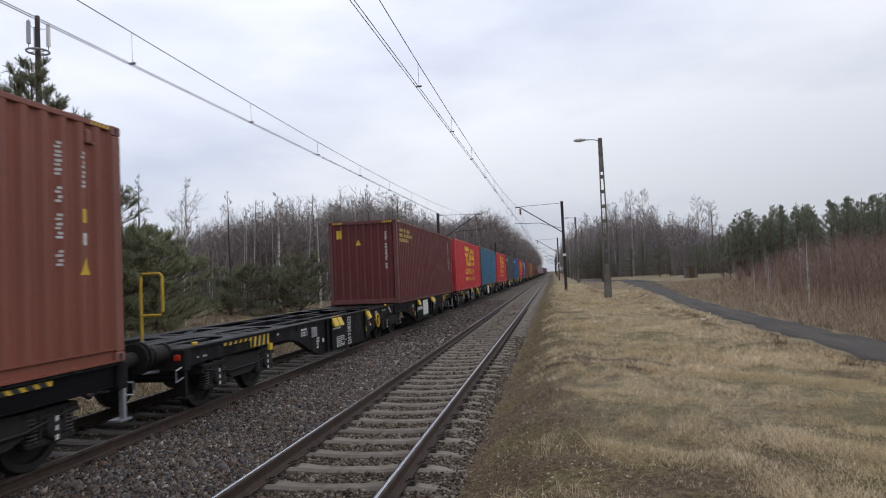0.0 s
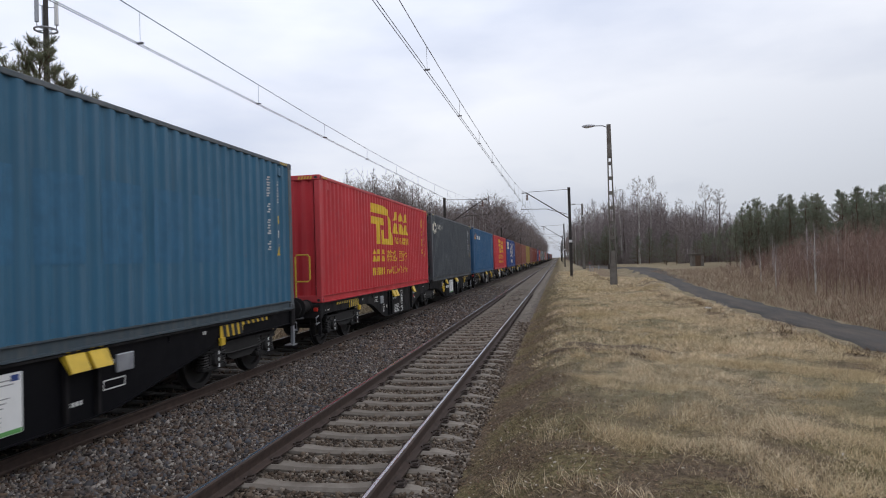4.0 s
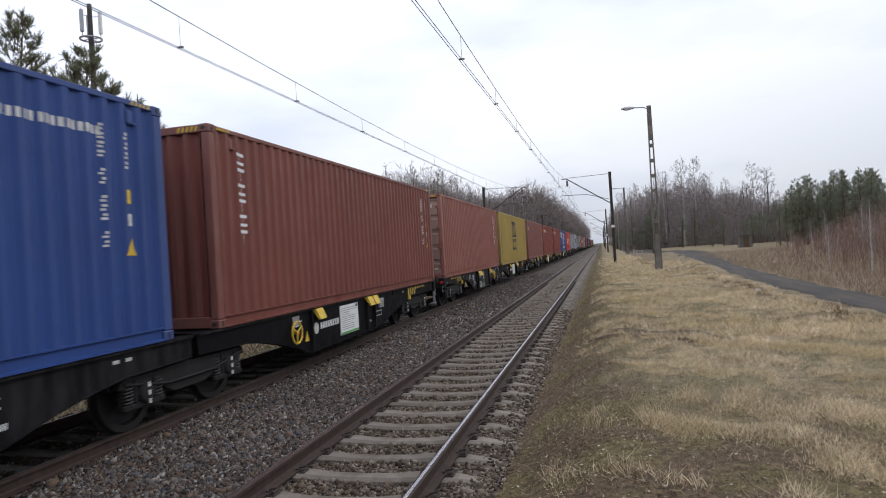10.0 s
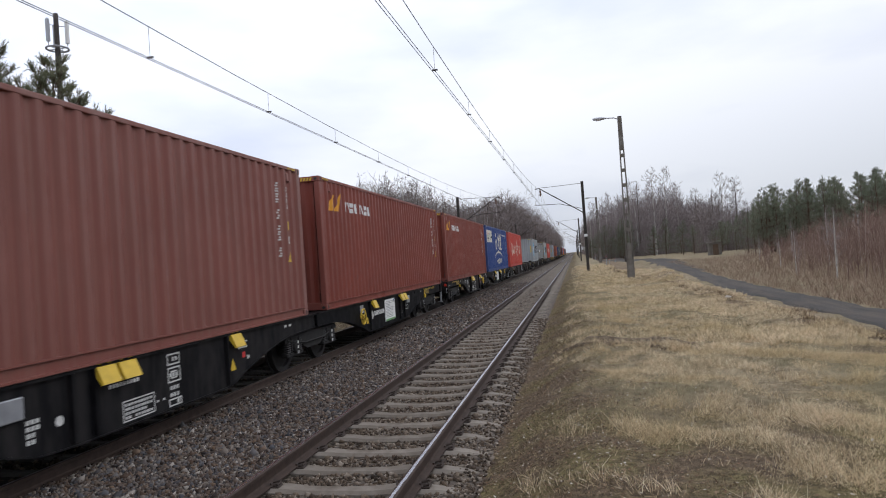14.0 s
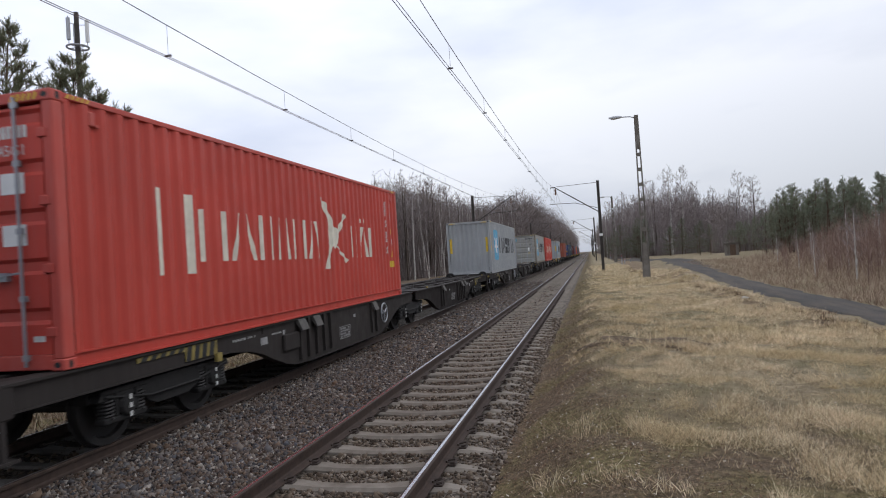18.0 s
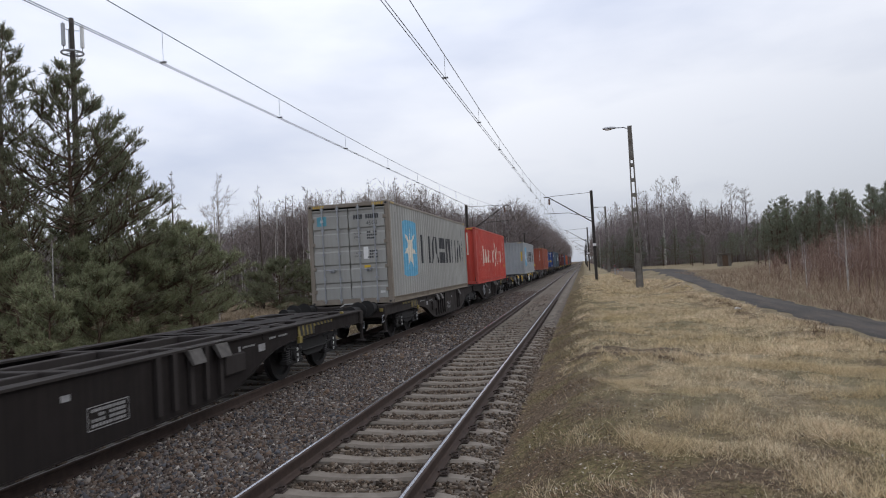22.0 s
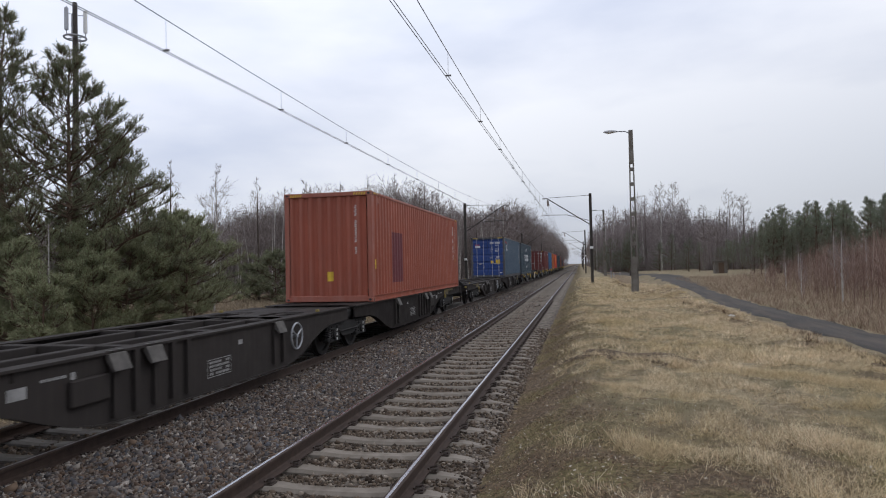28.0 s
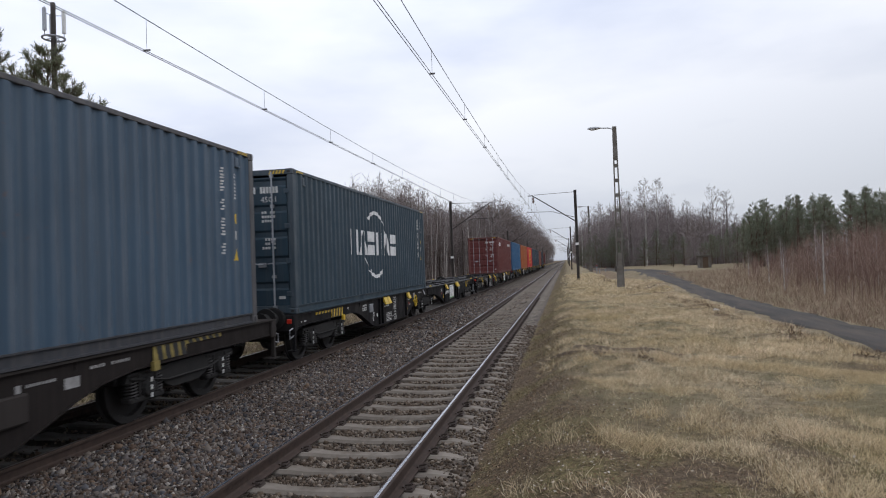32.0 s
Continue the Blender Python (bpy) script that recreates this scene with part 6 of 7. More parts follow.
# ---- overhead line ----
def catenary_mast(x, y, arm_to, h, z0, arm=True):
    """A steel mast with a slanting bracket, tie and insulators that reaches over one track."""
    ob = new("catenary_mast")
    ob.location = (x, y, z0)
    tagged(ob, "weathered steel catenary mast with a slanting bracket", "mast", "masts along the line")
    a = Acc()
    for dx in (-0.09, 0.09):
        a.box(dx - 0.02, dx + 0.02, -0.10, 0.10, -0.3, h, 0)
    a.box(-0.075, 0.075, -0.012, 0.012, -0.3, h, 0)
    for i in range(int(h / 0.5)):
        a.box(-0.09, 0.09, -0.10, -0.085, 0.2 + 0.5 * i, 0.32 + 0.5 * i)
        a.box(-0.09, 0.09, 0.085, 0.10, 0.2 + 0.5 * i, 0.32 + 0.5 * i)
    part("post", a, MAST, ob)
    part("footing", Acc().box(-0.3, 0.3, -0.3, 0.3, -0.5, 0.12, 0.04), POST_CONC, ob)
    d = arm_to - x
    s = 1 if d > 0 else -1
    part("number_plate", Acc().box(-0.13, 0.13, -0.13, -0.112, 2.9, 3.1), WHITE, ob, "small pale plate")
    if arm:
        up = 6.85 - z0
        part("bracket", Acc().tube([(s * 0.1, 0, up - 1.85), (d * 1.02, 0, up + 0.32), (d * 1.02 + s * 0.35, 0, up + 0.3)], 0.045, 6), MAST, ob)
        part("tie", Acc().tube([(s * 0.1, 0, up + 0.45), (d * 0.98, 0, up + 0.36)], 0.018, 5), MAST, ob)
        part("steady_arm", Acc().tube([(s * 0.15, 0, up - 1.55), (d * 0.55, 0, up - 1.05), (d + s * 0.5, 0, up - 1.0)], 0.022, 5), MAST, ob)
        part("insulator", Acc().lathe([(0.12 * k, 0.09 if k % 2 else 0.05) for k in range(5)], (d, 0, up - 0.3), 2, 8), INSUL, ob)
    return ob


RIGHT_MASTS = [(0.93, 53.2), (0.93, 112.0), (0.93, 171.0), (0.93, 230.0), (0.93, 290.0), (0.93, 350.0)]
for x, y in RIGHT_MASTS:
    catenary_mast(x, y, NEAR_X, 7.3, 0.15)
LEFT_X = -9.9
for y in (-8.0, 57.5, 116.0, 175.0, 234.0, 294.0, 354.0):
    catenary_mast(LEFT_X, y, TRACK_X, 8.0, -0.5)


SAG = 1.08


def wires(name, x, posts, contact, catenary, off):
    """The contact wires, the sagging catenary and droppers over one track."""
    ob = new(name)
    tagged(ob, "dark overhead contact and catenary wires with droppers", "overhead wire", "overhead lines")
    for dx in (-0.026, 0.026):
        part("contact_wire", Acc().tube([(x + dx + (0.12 if i % 2 else -0.12), y, contact) for i, y in enumerate(posts)], 0.0065, 5), WIRE, ob)
    pts, drops = [], []
    for a, b in zip(posts, posts[1:]):
        n = 14
        for i in range(n + (1 if b == posts[-1] else 0)):
            t = i / n
            pts.append((x, a + (b - a) * t, catenary - 4 * SAG * t * (1 - t)))
    part("catenary_wire", Acc().tube(pts, 0.0075, 5), WIRE, ob)
    y = off
    while y < 130:
        for a, b in zip(posts, posts[1:]):
            if a <= y < b:
                t = (y - a) / (b - a)
                top = catenary - 4 * SAG * t * (1 - t)
                part("dropper", Acc().tube([(x, y, contact), (x, y, top)], 0.004, 4), WIRE, ob)
                part("wire_clamp", Acc().box(x - 0.055, x + 0.055, y - 0.012, y + 0.015, contact - 0.010, contact + 0.018), WIRE, ob)
        y += 4.2
    return ob


wires("overhead_line", NEAR_X, [-11.0, 53.2, 112.0, 171.0, 230.0, 290.0, 350.0, 900.0], 5.60, 7.06, 12.36 - 8.4)
wires("overhead_line", TRACK_X, [-13.0, 57.5, 116.0, 175.0, 234.0, 294.0, 354.0, 900.0], 5.53, 6.97, 9.45 - 4.2)

# ---- lamp posts on the bank ----
def street_lamp(x, y, h, z0):
    ob = new("street_lamp")
    ob.location = (x, y, z0)
    tagged(ob, "concrete lamp post with slots and a cobra-head lantern", "street lamp", "lamp posts on the bank")
    a = Acc()
    w0, w1 = 0.165, 0.075
    f = lambda z: w0 + (w1 - w0) * z / h
    for s in (-1, 1):
        a.add([(s * f(z) + dx, dy, z) for z in (-0.3, h) for dx, dy in ((-0.03, -0.1), (0.03, -0.1), (0.03, 0.1), (-0.03, 0.1))],
              [(0, 1, 5, 4), (1, 2, 6, 5), (2, 3, 7, 6), (3, 0, 4, 7), (4, 5, 6, 7), (3, 2, 1, 0)])
    z = 1.9
    a.box(-f(0) + 0.02, f(0) - 0.02, -0.1, 0.1, -0.3, z)
    while z < h - 2.2:
        a.box(-f(z), f(z), -0.095, 0.095, z + 0.62, z + 0.80)
        z += 0.8
    a.box(-f(z), f(z), -0.098, 0.098, z + 0.2, h)
    part("post", a, POST_CONC, ob)
    part("arm", Acc().tube([(0.02, 0, h - 0.5), (-0.04, 0, h - 0.16), (-0.3, 0, h - 0.05), (-0.75, 0, h - 0.03)], 0.03, 6), GALV, ob)
    head = Acc().lathe([(0.0, 0.05), (-0.1, 0.10), (-0.3, 0.15), (-0.52, 0.14), (-0.68, 0.08), (-0.72, 0.02)], (0, 0, 0), 0, 12)
    head.v = [(p[0] - 0.70, p[1], h - 0.02 + p[2] * 0.62) for p in head.v]
    lan = part("lantern", head, LANTERN, ob, "pale grey streamlined lantern", True)
    bowl = Acc().lathe([(-0.25, 0.06), (-0.35, 0.11), (-0.5, 0.11), (-0.6, 0.05)], (0, 0, 0), 0, 10)
    bowl.v = [(p[0] - 0.70, p[1], h - 0.07 + p[2] * 0.55) for p in bowl.v]
    part("lens", bowl, WHITE, lan, "", True)
    part("switch_box", Acc().box(-f(1) - 0.12, -f(1) - 0.02, -0.08, 0.08, 0.9, 1.2, 0.01), MAST, ob)
    return ob


street_lamp(2.85, 36.4, 8.72, 0.28)
street_lamp(3.1, 86.0, 8.4, 0.28)

# ---- phone mast behind the pines ----
tower = new("phone_mast")
tower.location = (-60.7, 70.0, -0.6)
tagged(tower, "tall grey tubular phone mast with panel antennas", "mast")
part("pole", Acc().lathe([(0, 0.55), (12, 0.45), (26, 0.33), (36.4, 0.28)], (0, 0, 0), 2, 14), MAST, tower)
part("platform", Acc().ring((0, 0, 32.0), 1.25, 0.12, 2, 16, 6).box(-1.2, 1.2, -0.05, 0.05, 31.95, 32.05).box(-0.05, 0.05, -1.2, 1.2, 31.95, 32.05), GALV, tower)
for k in range(3):
    w = radians(20 + 120 * k)
    cx, cy = 1.2 * math.cos(w), 1.2 * math.sin(w)
    part("antenna", Acc().box(cx - 0.22, cx + 0.22, cy - 0.16, cy + 0.16, 32.6, 35.4, 0.05), GALV if k else WHITE, tower)
    part("antenna_rail", Acc().tube([(cx, cy, 32.0), (cx, cy, 35.6)], 0.04, 6).tube([(0, 0, 34.8), (cx, cy, 34.8)], 0.04, 5), MAST, tower)
part("ladder", Acc().box(0.55, 0.6, -0.2, -0.16, 0, 32).box(0.55, 0.6, 0.16, 0.2, 0, 32), GALV, tower)

# ---- level crossing down the line, marker posts and litter ----
cross = new("level_crossing")
tagged(cross, "pale concrete slabs of a level crossing", "crossing", kind="structure")
for k in range(9):
    x0 = -8.6 + 1.2 * k
    part("slab", Acc().box(x0, x0 + 1.17, 138, 143, -0.05, 0.012 if abs(abs(x0 + 0.6 - NEAR_X) - 0.75) > 0.5 else 0.004, 0.01), POST_CONC, cross)
ly = np.linspace(60, 139, 60)
lu = np.linspace(0, 1, 9)
LY, LU = np.meshgrid(ly, lu, indexing="ij")
lo_x = np.interp(LY, [60, 75, 97, 118, 139], [7.6, 7.8, 8.6, 6.0, 2.4]) + 0.25 * np.sin(LY * 0.8)
hi_x = np.interp(LY, [60, 80, 99, 120, 139], [11.2, 13.0, 14.5, 12.5, 8.5]) + 0.3 * np.sin(LY * 0.6 + 1)
LX = lo_x + (hi_x - lo_x) * LU
LZ = ground_z(LX, LY) + 0.045 - 0.10 * (np.abs(LU - 0.5) > 0.49)
i = (np.arange(len(ly) - 1)[:, None] * len(lu) + np.arange(len(lu) - 1)[None]).ravel()
m = len(lu)
lane = new("road", fast_mesh("road_turn", np.stack([LX, LY, LZ], -1).reshape(-1, 3), np.concatenate([np.stack([i, i + 1, i + m + 1], 1), np.stack([i, i + m + 1, i + m], 1)]), ROAD, True))
tagged(lane, "worn tarmac turn of the lane to the crossing", "road", kind="structure")
for x, y, h in ((4.1, 92.0, 1.7), (4.9, 101.0, 0.9), (3.4, 118.0, 1.0), (6.4, 112.0, 0.9)):
    po = new("marker_post")
    po.location = (x, y, float(ground_z(x, y)))
    tagged(po, "short white-painted roadside marker post", "post", "marker posts")
    part("post", Acc().box(-0.055, 0.055, -0.055, 0.055, -0.2, h * 0.85, 0.012), GALV, po)
    part("band", Acc().box(-0.058, 0.058, -0.058, 0.058, h * 0.65, h * 0.74), RED_MARK, po)
bag = new("litter_bag", Acc().lathe([(-0.09, 0.01), (-0.06, 0.035), (-0.01, 0.045), (0.04, 0.03), (0.09, 0.01)], (0, 0, 0.05), 0, 7).mesh("litter_bag", WHITE))
bag.location = (4.1, 19.6, float(ground_z(4.1, 19.6)))
tagged(bag, "crumpled white plastic bag on the bank", "litter")

# ---- hut by the wood ----
hut = new("garden_hut")
hut.location = (20.4, 104.0, float(ground_z(20.4, 104.0)))
tagged(hut, "small grey wooden hut with a flat roof", "hut")
part("wall", Acc().box(-0.85, 0.85, -0.8, 0.8, -0.1, 1.75, 0.02), POST_CONC, hut)
part("roof", Acc().box(-1.15, 1.15, -1.0, 1.0, 1.75, 1.9, 0.02), POST_CONC, hut)
part("door", Acc().box(-0.4, 0.4, -0.84, -0.8, 0, 1.6), BARK_PINE, hut)

# ---- plants ----
class Tris:
    """Gathers triangles of thin twigs, blades and needles."""

    def __init__(self):
        self.v, self.t, self.n = [], [], 0

    def add(self, v, t):
        v = np.asarray(v, float).reshape(-1, 3)
        self.v.append(v)
        self.t.append(np.asarray(t) + self.n)
        self.n += len(v)

    def blades(self, base, tip, width, r):
        """Thin triangles from base to tip."""
        base, tip = np.asarray(base, float), np.asarray(tip, float)
        d = tip - base
        side = np.cross(d, r.normal(size=d.shape))
        side /= np.linalg.norm(side, axis=1, keepdims=True) + 1e-9
        w = (np.ones(len(base)) * width)[:, None] / 2
        n = len(base)
        self.add(np.stack([base - side * w, base + side * w, tip], 1), np.arange(3 * n).reshape(n, 3))

    def stick(self, pts, radii, k=3):
        """A thin tube along points."""
        pts = np.asarray(pts, float)
        n = len(pts)
        vs = []
        for i in range(n):
            d = pts[min(i + 1, n - 1)] - pts[max(i - 1, 0)]
            d = d / (np.linalg.norm(d) + 1e-9)
            a = np.cross(d, (0, 0, 1) if abs(d[2]) < 0.9 else (1, 0, 0))
            a /= np.linalg.norm(a)
            b = np.cross(d, a)
            for j in range(k):
                w = 2 * math.pi * j / k
                vs.append(pts[i] + radii[i] * (math.cos(w) * a + math.sin(w) * b))
        t = []
        for i in range(n - 1):
            for j in range(k):
                p, q = i * k + j, i * k + (j + 1) % k
                t += [(p, q, q + k), (p, q + k, p + k)]
        self.add(vs, t)

    def mesh(self, name, mat):
        return fast_mesh(name, np.concatenate(self.v), np.concatenate(self.t), mat)


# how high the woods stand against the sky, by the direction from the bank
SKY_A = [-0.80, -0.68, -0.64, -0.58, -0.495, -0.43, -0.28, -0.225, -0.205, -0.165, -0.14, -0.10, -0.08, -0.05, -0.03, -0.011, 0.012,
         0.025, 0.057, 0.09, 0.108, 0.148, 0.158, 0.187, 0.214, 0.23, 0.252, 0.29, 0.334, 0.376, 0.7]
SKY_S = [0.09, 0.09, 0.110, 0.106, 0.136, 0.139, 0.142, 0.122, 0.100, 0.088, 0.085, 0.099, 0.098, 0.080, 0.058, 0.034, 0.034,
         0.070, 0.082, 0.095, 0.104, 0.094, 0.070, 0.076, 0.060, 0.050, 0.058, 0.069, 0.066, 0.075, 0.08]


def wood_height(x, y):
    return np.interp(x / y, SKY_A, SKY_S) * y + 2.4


def bare_tree(seed, h, lean=0.03, spread=0.30, start=0.3, limbs=18, twigs=6, thick=0.011):
    """A leafless tree: trunk sticks and a crown of limbs and twigs."""
    r = np.random.RandomState(seed)
    trunk, crown = Tris(), Tris()
    n = 8
    zs = np.linspace(0, h, n)
    wob = np.cumsum(r.normal(0, lean * h / n, (n, 2)), 0) * np.linspace(0, 1, n)[:, None]
    tp = np.column_stack([wob, zs])
    rad = thick * h * (1 - zs / h) ** 0.8 + 0.012
    trunk.stick(tp, rad, 6)
    bases, tips = [], []
    for i in range(limbs):
        u = start + (0.97 - start) * (i + r.rand()) / limbs
        p = np.array([np.interp(u * h, zs, tp[:, k]) for k in range(3)])
        az = r.uniform(0, 2 * math.pi)
        length = spread * h * (1.15 - u) ** 0.7 * r.uniform(0.6, 1.15)
        up = r.uniform(0.6, 1.3) + 0.5 * u
        d = np.array([math.cos(az), math.sin(az), up])
        d /= np.linalg.norm(d)
        q = [p]
        for k in range(3):
            d = d + r.normal(0, 0.14, 3) + np.array([0, 0, 0.10])
            d /= np.linalg.norm(d)
            q.append(q[-1] + d * length / 3)
        r0 = max(0.012, 0.45 * np.interp(u * h, zs, rad))
        crown.stick(q, [r0, r0 * 0.6, r0 * 0.35, 0.006], 3)
        for j in range(6):
            w = r.uniform(0.25, 1.0)
            b = np.array([np.interp(w * 3, range(4), [x[k] for x in q]) for k in range(3)])
            e = d + r.normal(0, 0.6, 3)
            e /= np.linalg.norm(e)
            sl = length * r.uniform(0.25, 0.55)
            b2 = b + e * sl
            bases.append(b), tips.append(b2)
            for _ in range(twigs):
                f = e + r.normal(0, 0.55, 3) + np.array([0, 0, 0.12])
                f /= np.linalg.norm(f)
                c = b + e * sl * r.uniform(0.2, 1)
                bases.append(c), tips.append(c + f * sl * r.uniform(0.35, 0.8))
    crown.blades(bases, tips, 0.0016 * h + 0.004, r)
    return trunk, crown


def pine_tree(seed, h, reach=0.27, low=0.12, gap=0.55, subs=5, shoots=4, needles=22, length=0.12, width=0.015, dome=False, ragged=0.35):
    """A Scots pine: whorls of rising limbs, side branches on their outer part, and bottle-brush shoots that turn upwards."""
    r = np.random.RandomState(seed)
    wood, leaf = Tris(), Tris()
    zs = np.linspace(0, h, 7)
    tp = np.column_stack([np.cumsum(r.normal(0, 0.012 * h, 7)) * zs / h, np.cumsum(r.normal(0, 0.012 * h, 7)) * zs / h, zs])
    wood.stick(tp, 0.012 * h * (1 - zs / h) ** 0.9 + 0.014, 7)
    at = lambda q, w: np.array([np.interp(w * (len(q) - 1), range(len(q)), q[:, k]) for k in range(3)])
    base, way = [], []

    def brush(b, d, k):
        """A tuft of shoots round one tip, all bent towards the light."""
        for _ in range(k):
            e = d * 0.8 + r.normal(0, 0.42, 3) + np.array([0, 0, 0.55])
            e /= np.linalg.norm(e)
            sl = length * r.uniform(1.8, 3.2)
            wood.stick([b, b + e * sl], [0.010, 0.005], 3)
            for w in np.linspace(0.1, 1.0, needles):
                base.append(b + e * sl * w)
                way.append(e)
    z = low * h
    while z < 0.985 * h:
        u = z / h
        p = at(tp, u)
        size = reach * h * min(1.0, (1 - u) / 0.66 + 0.05) ** 0.9
        if dome:
            size = reach * h * math.sqrt(max(0.06, 1 - u ** 2.2))
        m = r.randint(3, 6)
        a0 = r.uniform(0, 6.28)
        for j in range(m):
            if r.rand() < 0.16:
                continue
            az = a0 + 6.283 * j / m + r.normal(0, 0.3)
            span = size * r.uniform(1 - 1.5 * ragged, 1 + ragged)
            d = np.array([math.cos(az), math.sin(az), 0.10 + 0.75 * u ** 1.5 + r.normal(0, 0.14)])
            d /= np.linalg.norm(d)
            q = [p + np.array([0, 0, r.uniform(-0.1, 0.1)])]
            for k in range(4):
                d = d + np.array([0, 0, 0.16 * k / 3]) + r.normal(0, 0.09, 3)
                d /= np.linalg.norm(d)
                q.append(q[-1] + d * span / 4)
            q = np.array(q)
            r0 = 0.012 + 0.011 * span
            wood.stick(q, [r0, r0 * 0.75, r0 * 0.55, r0 * 0.35, 0.006], 3)
            brush(q[-1], d, shoots)
            for k in range(max(1, int(subs * (0.22 + 0.78 * span / (reach * h + 0.01))))):
                w = 1 - 0.72 * r.rand() ** 1.4
                b = at(q, w)
                side = np.cross(d, (0, 0, 1)) * (1 if k % 2 else -1)
                e = d * 0.7 + side * r.uniform(0.3, 0.9) + np.array([0, 0, r.uniform(0.0, 0.35)])
                e /= np.linalg.norm(e)
                tip = b + e * span * r.uniform(0.16, 0.36) * (1.35 - 0.6 * w)
                wood.stick([b, tip], [r0 * 0.4 + 0.004, 0.005], 3)
                brush(tip, e, shoots)
                if r.rand() < 0.6:
                    brush((b + tip) / 2, e, max(1, shoots // 2))
        z += gap * r.uniform(0.75, 1.25) * (1.0 - 0.35 * u)
    for k in range(3):
        brush(tp[-1] - np.array([0, 0, 0.12 * k]), np.array([0, 0, 1.0]), 2)
    base, way = np.array(base), np.array(way)
    d = way * 0.62 + r.normal(0, 0.52, way.shape)
    d /= np.linalg.norm(d, axis=1, keepdims=True)
    leaf.blades(base, base + d * length * r.uniform(0.65, 1.25, (len(base), 1)), width, r)
    return wood, leaf


def plant(name, kind, trunk_mesh, crown_mesh, x, y, label, group, rz=0.0, scale=1.0, lean=0.0):
    ob = new(name)
    ob.location, ob.rotation_euler, ob.scale = (x, y, float(ground_z(x, y)) - 0.05), (lean, 0, rz), (scale, scale, scale)
    tagged(ob, label, kind, group)
    part("trunk", trunk_mesh, None, ob)
    part("crown", crown_mesh, None, ob)
    return ob


# the near pines behind the line
for k, (x, y, h, reach, seed) in enumerate(((-21.6, 21.2, 12.7, 0.27, 3), (-19.2, 21.6, 11.2, 0.31, 7), (-19.6, 25.0, 8.4, 0.34, 12), (-23.5, 19.0, 8.5, 0.26, 15), (-20.6, 26.0, 8.6, 0.32, 18), (-26.0, 25.0, 9.5, 0.28, 19))):
    w, l = pine_tree(seed, h, reach, 0.08, 0.40, 15 if k == 1 else 10, 4, 18, 0.12, 0.0155, False, 0.22)
    plant("pine_tree", "tree", w.mesh("pine_wood", BARK_PINE), l.mesh("pine_needles", NEEDLE), x, y, "tall dark green Scots pine with rising limbs behind the railway", "pines behind the line", k * 1.3)
for k, (x, y, h, reach, seed) in enumerate(((-15.9, 19.0, 2.9, 0.42, 21), (-17.8, 20.2, 3.9, 0.40, 22), (-15.2, 16.2, 2.4, 0.45, 25), (-17.2, 17.2, 3.3, 0.42, 26), (-17.4, 22.6, 3.8, 0.42, 28), (-19.6, 19.0, 4.6, 0.40, 29), (-16.6, 25.4, 4.4, 0.42, 30), (-19.0, 28.0, 5.0, 0.40, 33))):
    w, l = pine_tree(seed, h, reach, 0.05, 0.28, 9, 4, 18, 0.12, 0.019, True)
    plant("young_pine", "tree", w.mesh("pine_wood", BARK_PINE), l.mesh("pine_needles", NEEDLE_YOUNG), x, y, "bushy young green pine by the railway", "young pines", k * 2.1)
# rounded pine bushes before the bare wood
for k, (x, y, h, reach, dome) in enumerate(((-23.6, 48.0, 3.4, 0.66, True), (-19.3, 48.0, 3.7, 0.64, True), (-26.2, 50.0, 2.6, 0.66, True), (-21.6, 50.5, 3.1, 0.60, True), (-23.1, 36.0, 5.8, 0.42, False), (-25.4, 37.5, 4.2, 0.46, False))):
    w, l = pine_tree(200 + k, h, reach, 0.04, 0.26 if dome else 0.42, 9, 4, 15, 0.14, 0.028, dome)
    plant("young_pine", "tree", w.mesh("pine_wood", BARK_PINE), l.mesh("pine_needles", NEEDLE), x, y, "rounded bushy green pine before the bare wood" if dome else "young pine with a pointed top before the wood", "young pines", k * 1.1)

far_pines = []
for k in range(6):
    w, l = pine_tree(40 + k, 10.0, (0.17, 0.20, 0.24)[k % 3], (0.30, 0.18, 0.06)[k % 3], 0.60, 6, 3, 8, 0.15, 0.036, False, 0.5)
    far_pines.append((w.mesh("pine_wood", BARK_PINE), l.mesh("pine_needles", NEEDLE_BLUE if k % 3 == 2 else NEEDLE_HAZED)))
bare = []
for k in range(6):
    w, c = bare_tree(60 + k, 12.0, 0.03, 0.22 + 0.03 * (k % 3), 0.28, 18, 10)
    bare.append((w.mesh("trunk", BARK_BIRCH if k in (1, 5) else BARK_DARK), c.mesh("twigs", TWIG_PALE if k in (1, 5) else TWIG)))
big = []
for k in range(3):
    w, c = bare_tree(80 + k, 18.0, 0.04, 0.30, 0.22, 30, 12, 0.012)
    big.append((w.mesh("trunk", BARK_BIRCH if k else BARK_DARK), c.mesh("twigs", TWIG_PALE)))

rnd = random.Random(77)
# slim birches at the edge of the wood
for x, y, h, b in ((-21.0, 24.5, 7.5, 1), (-24.0, 35.0, 9.0, 3), (-22.6, 37.5, 8.0, 1), (-27.5, 46.0, 10.5, 5), (-26.0, 50.0, 10.0, 3), (-24.0, 55.0, 10.5, 1), (-22.0, 60.0, 10.0, 5), (-16.3, 17.6, 4.2, 1)):
    plant("birch", "tree", *bare[b], x, y, "slim bare white-barked birch at the wood's edge", "birches at the edge", rnd.uniform(0, 6), h / 12.0, rnd.uniform(-0.04, 0.04))


def wood_edge(y):
    """Where the wood begins on the far side of the railway."""
    return float(np.interp(y, [30, 50, 70, 90, 150, 400], [-40, -36, -31, -25, -17, -15]))


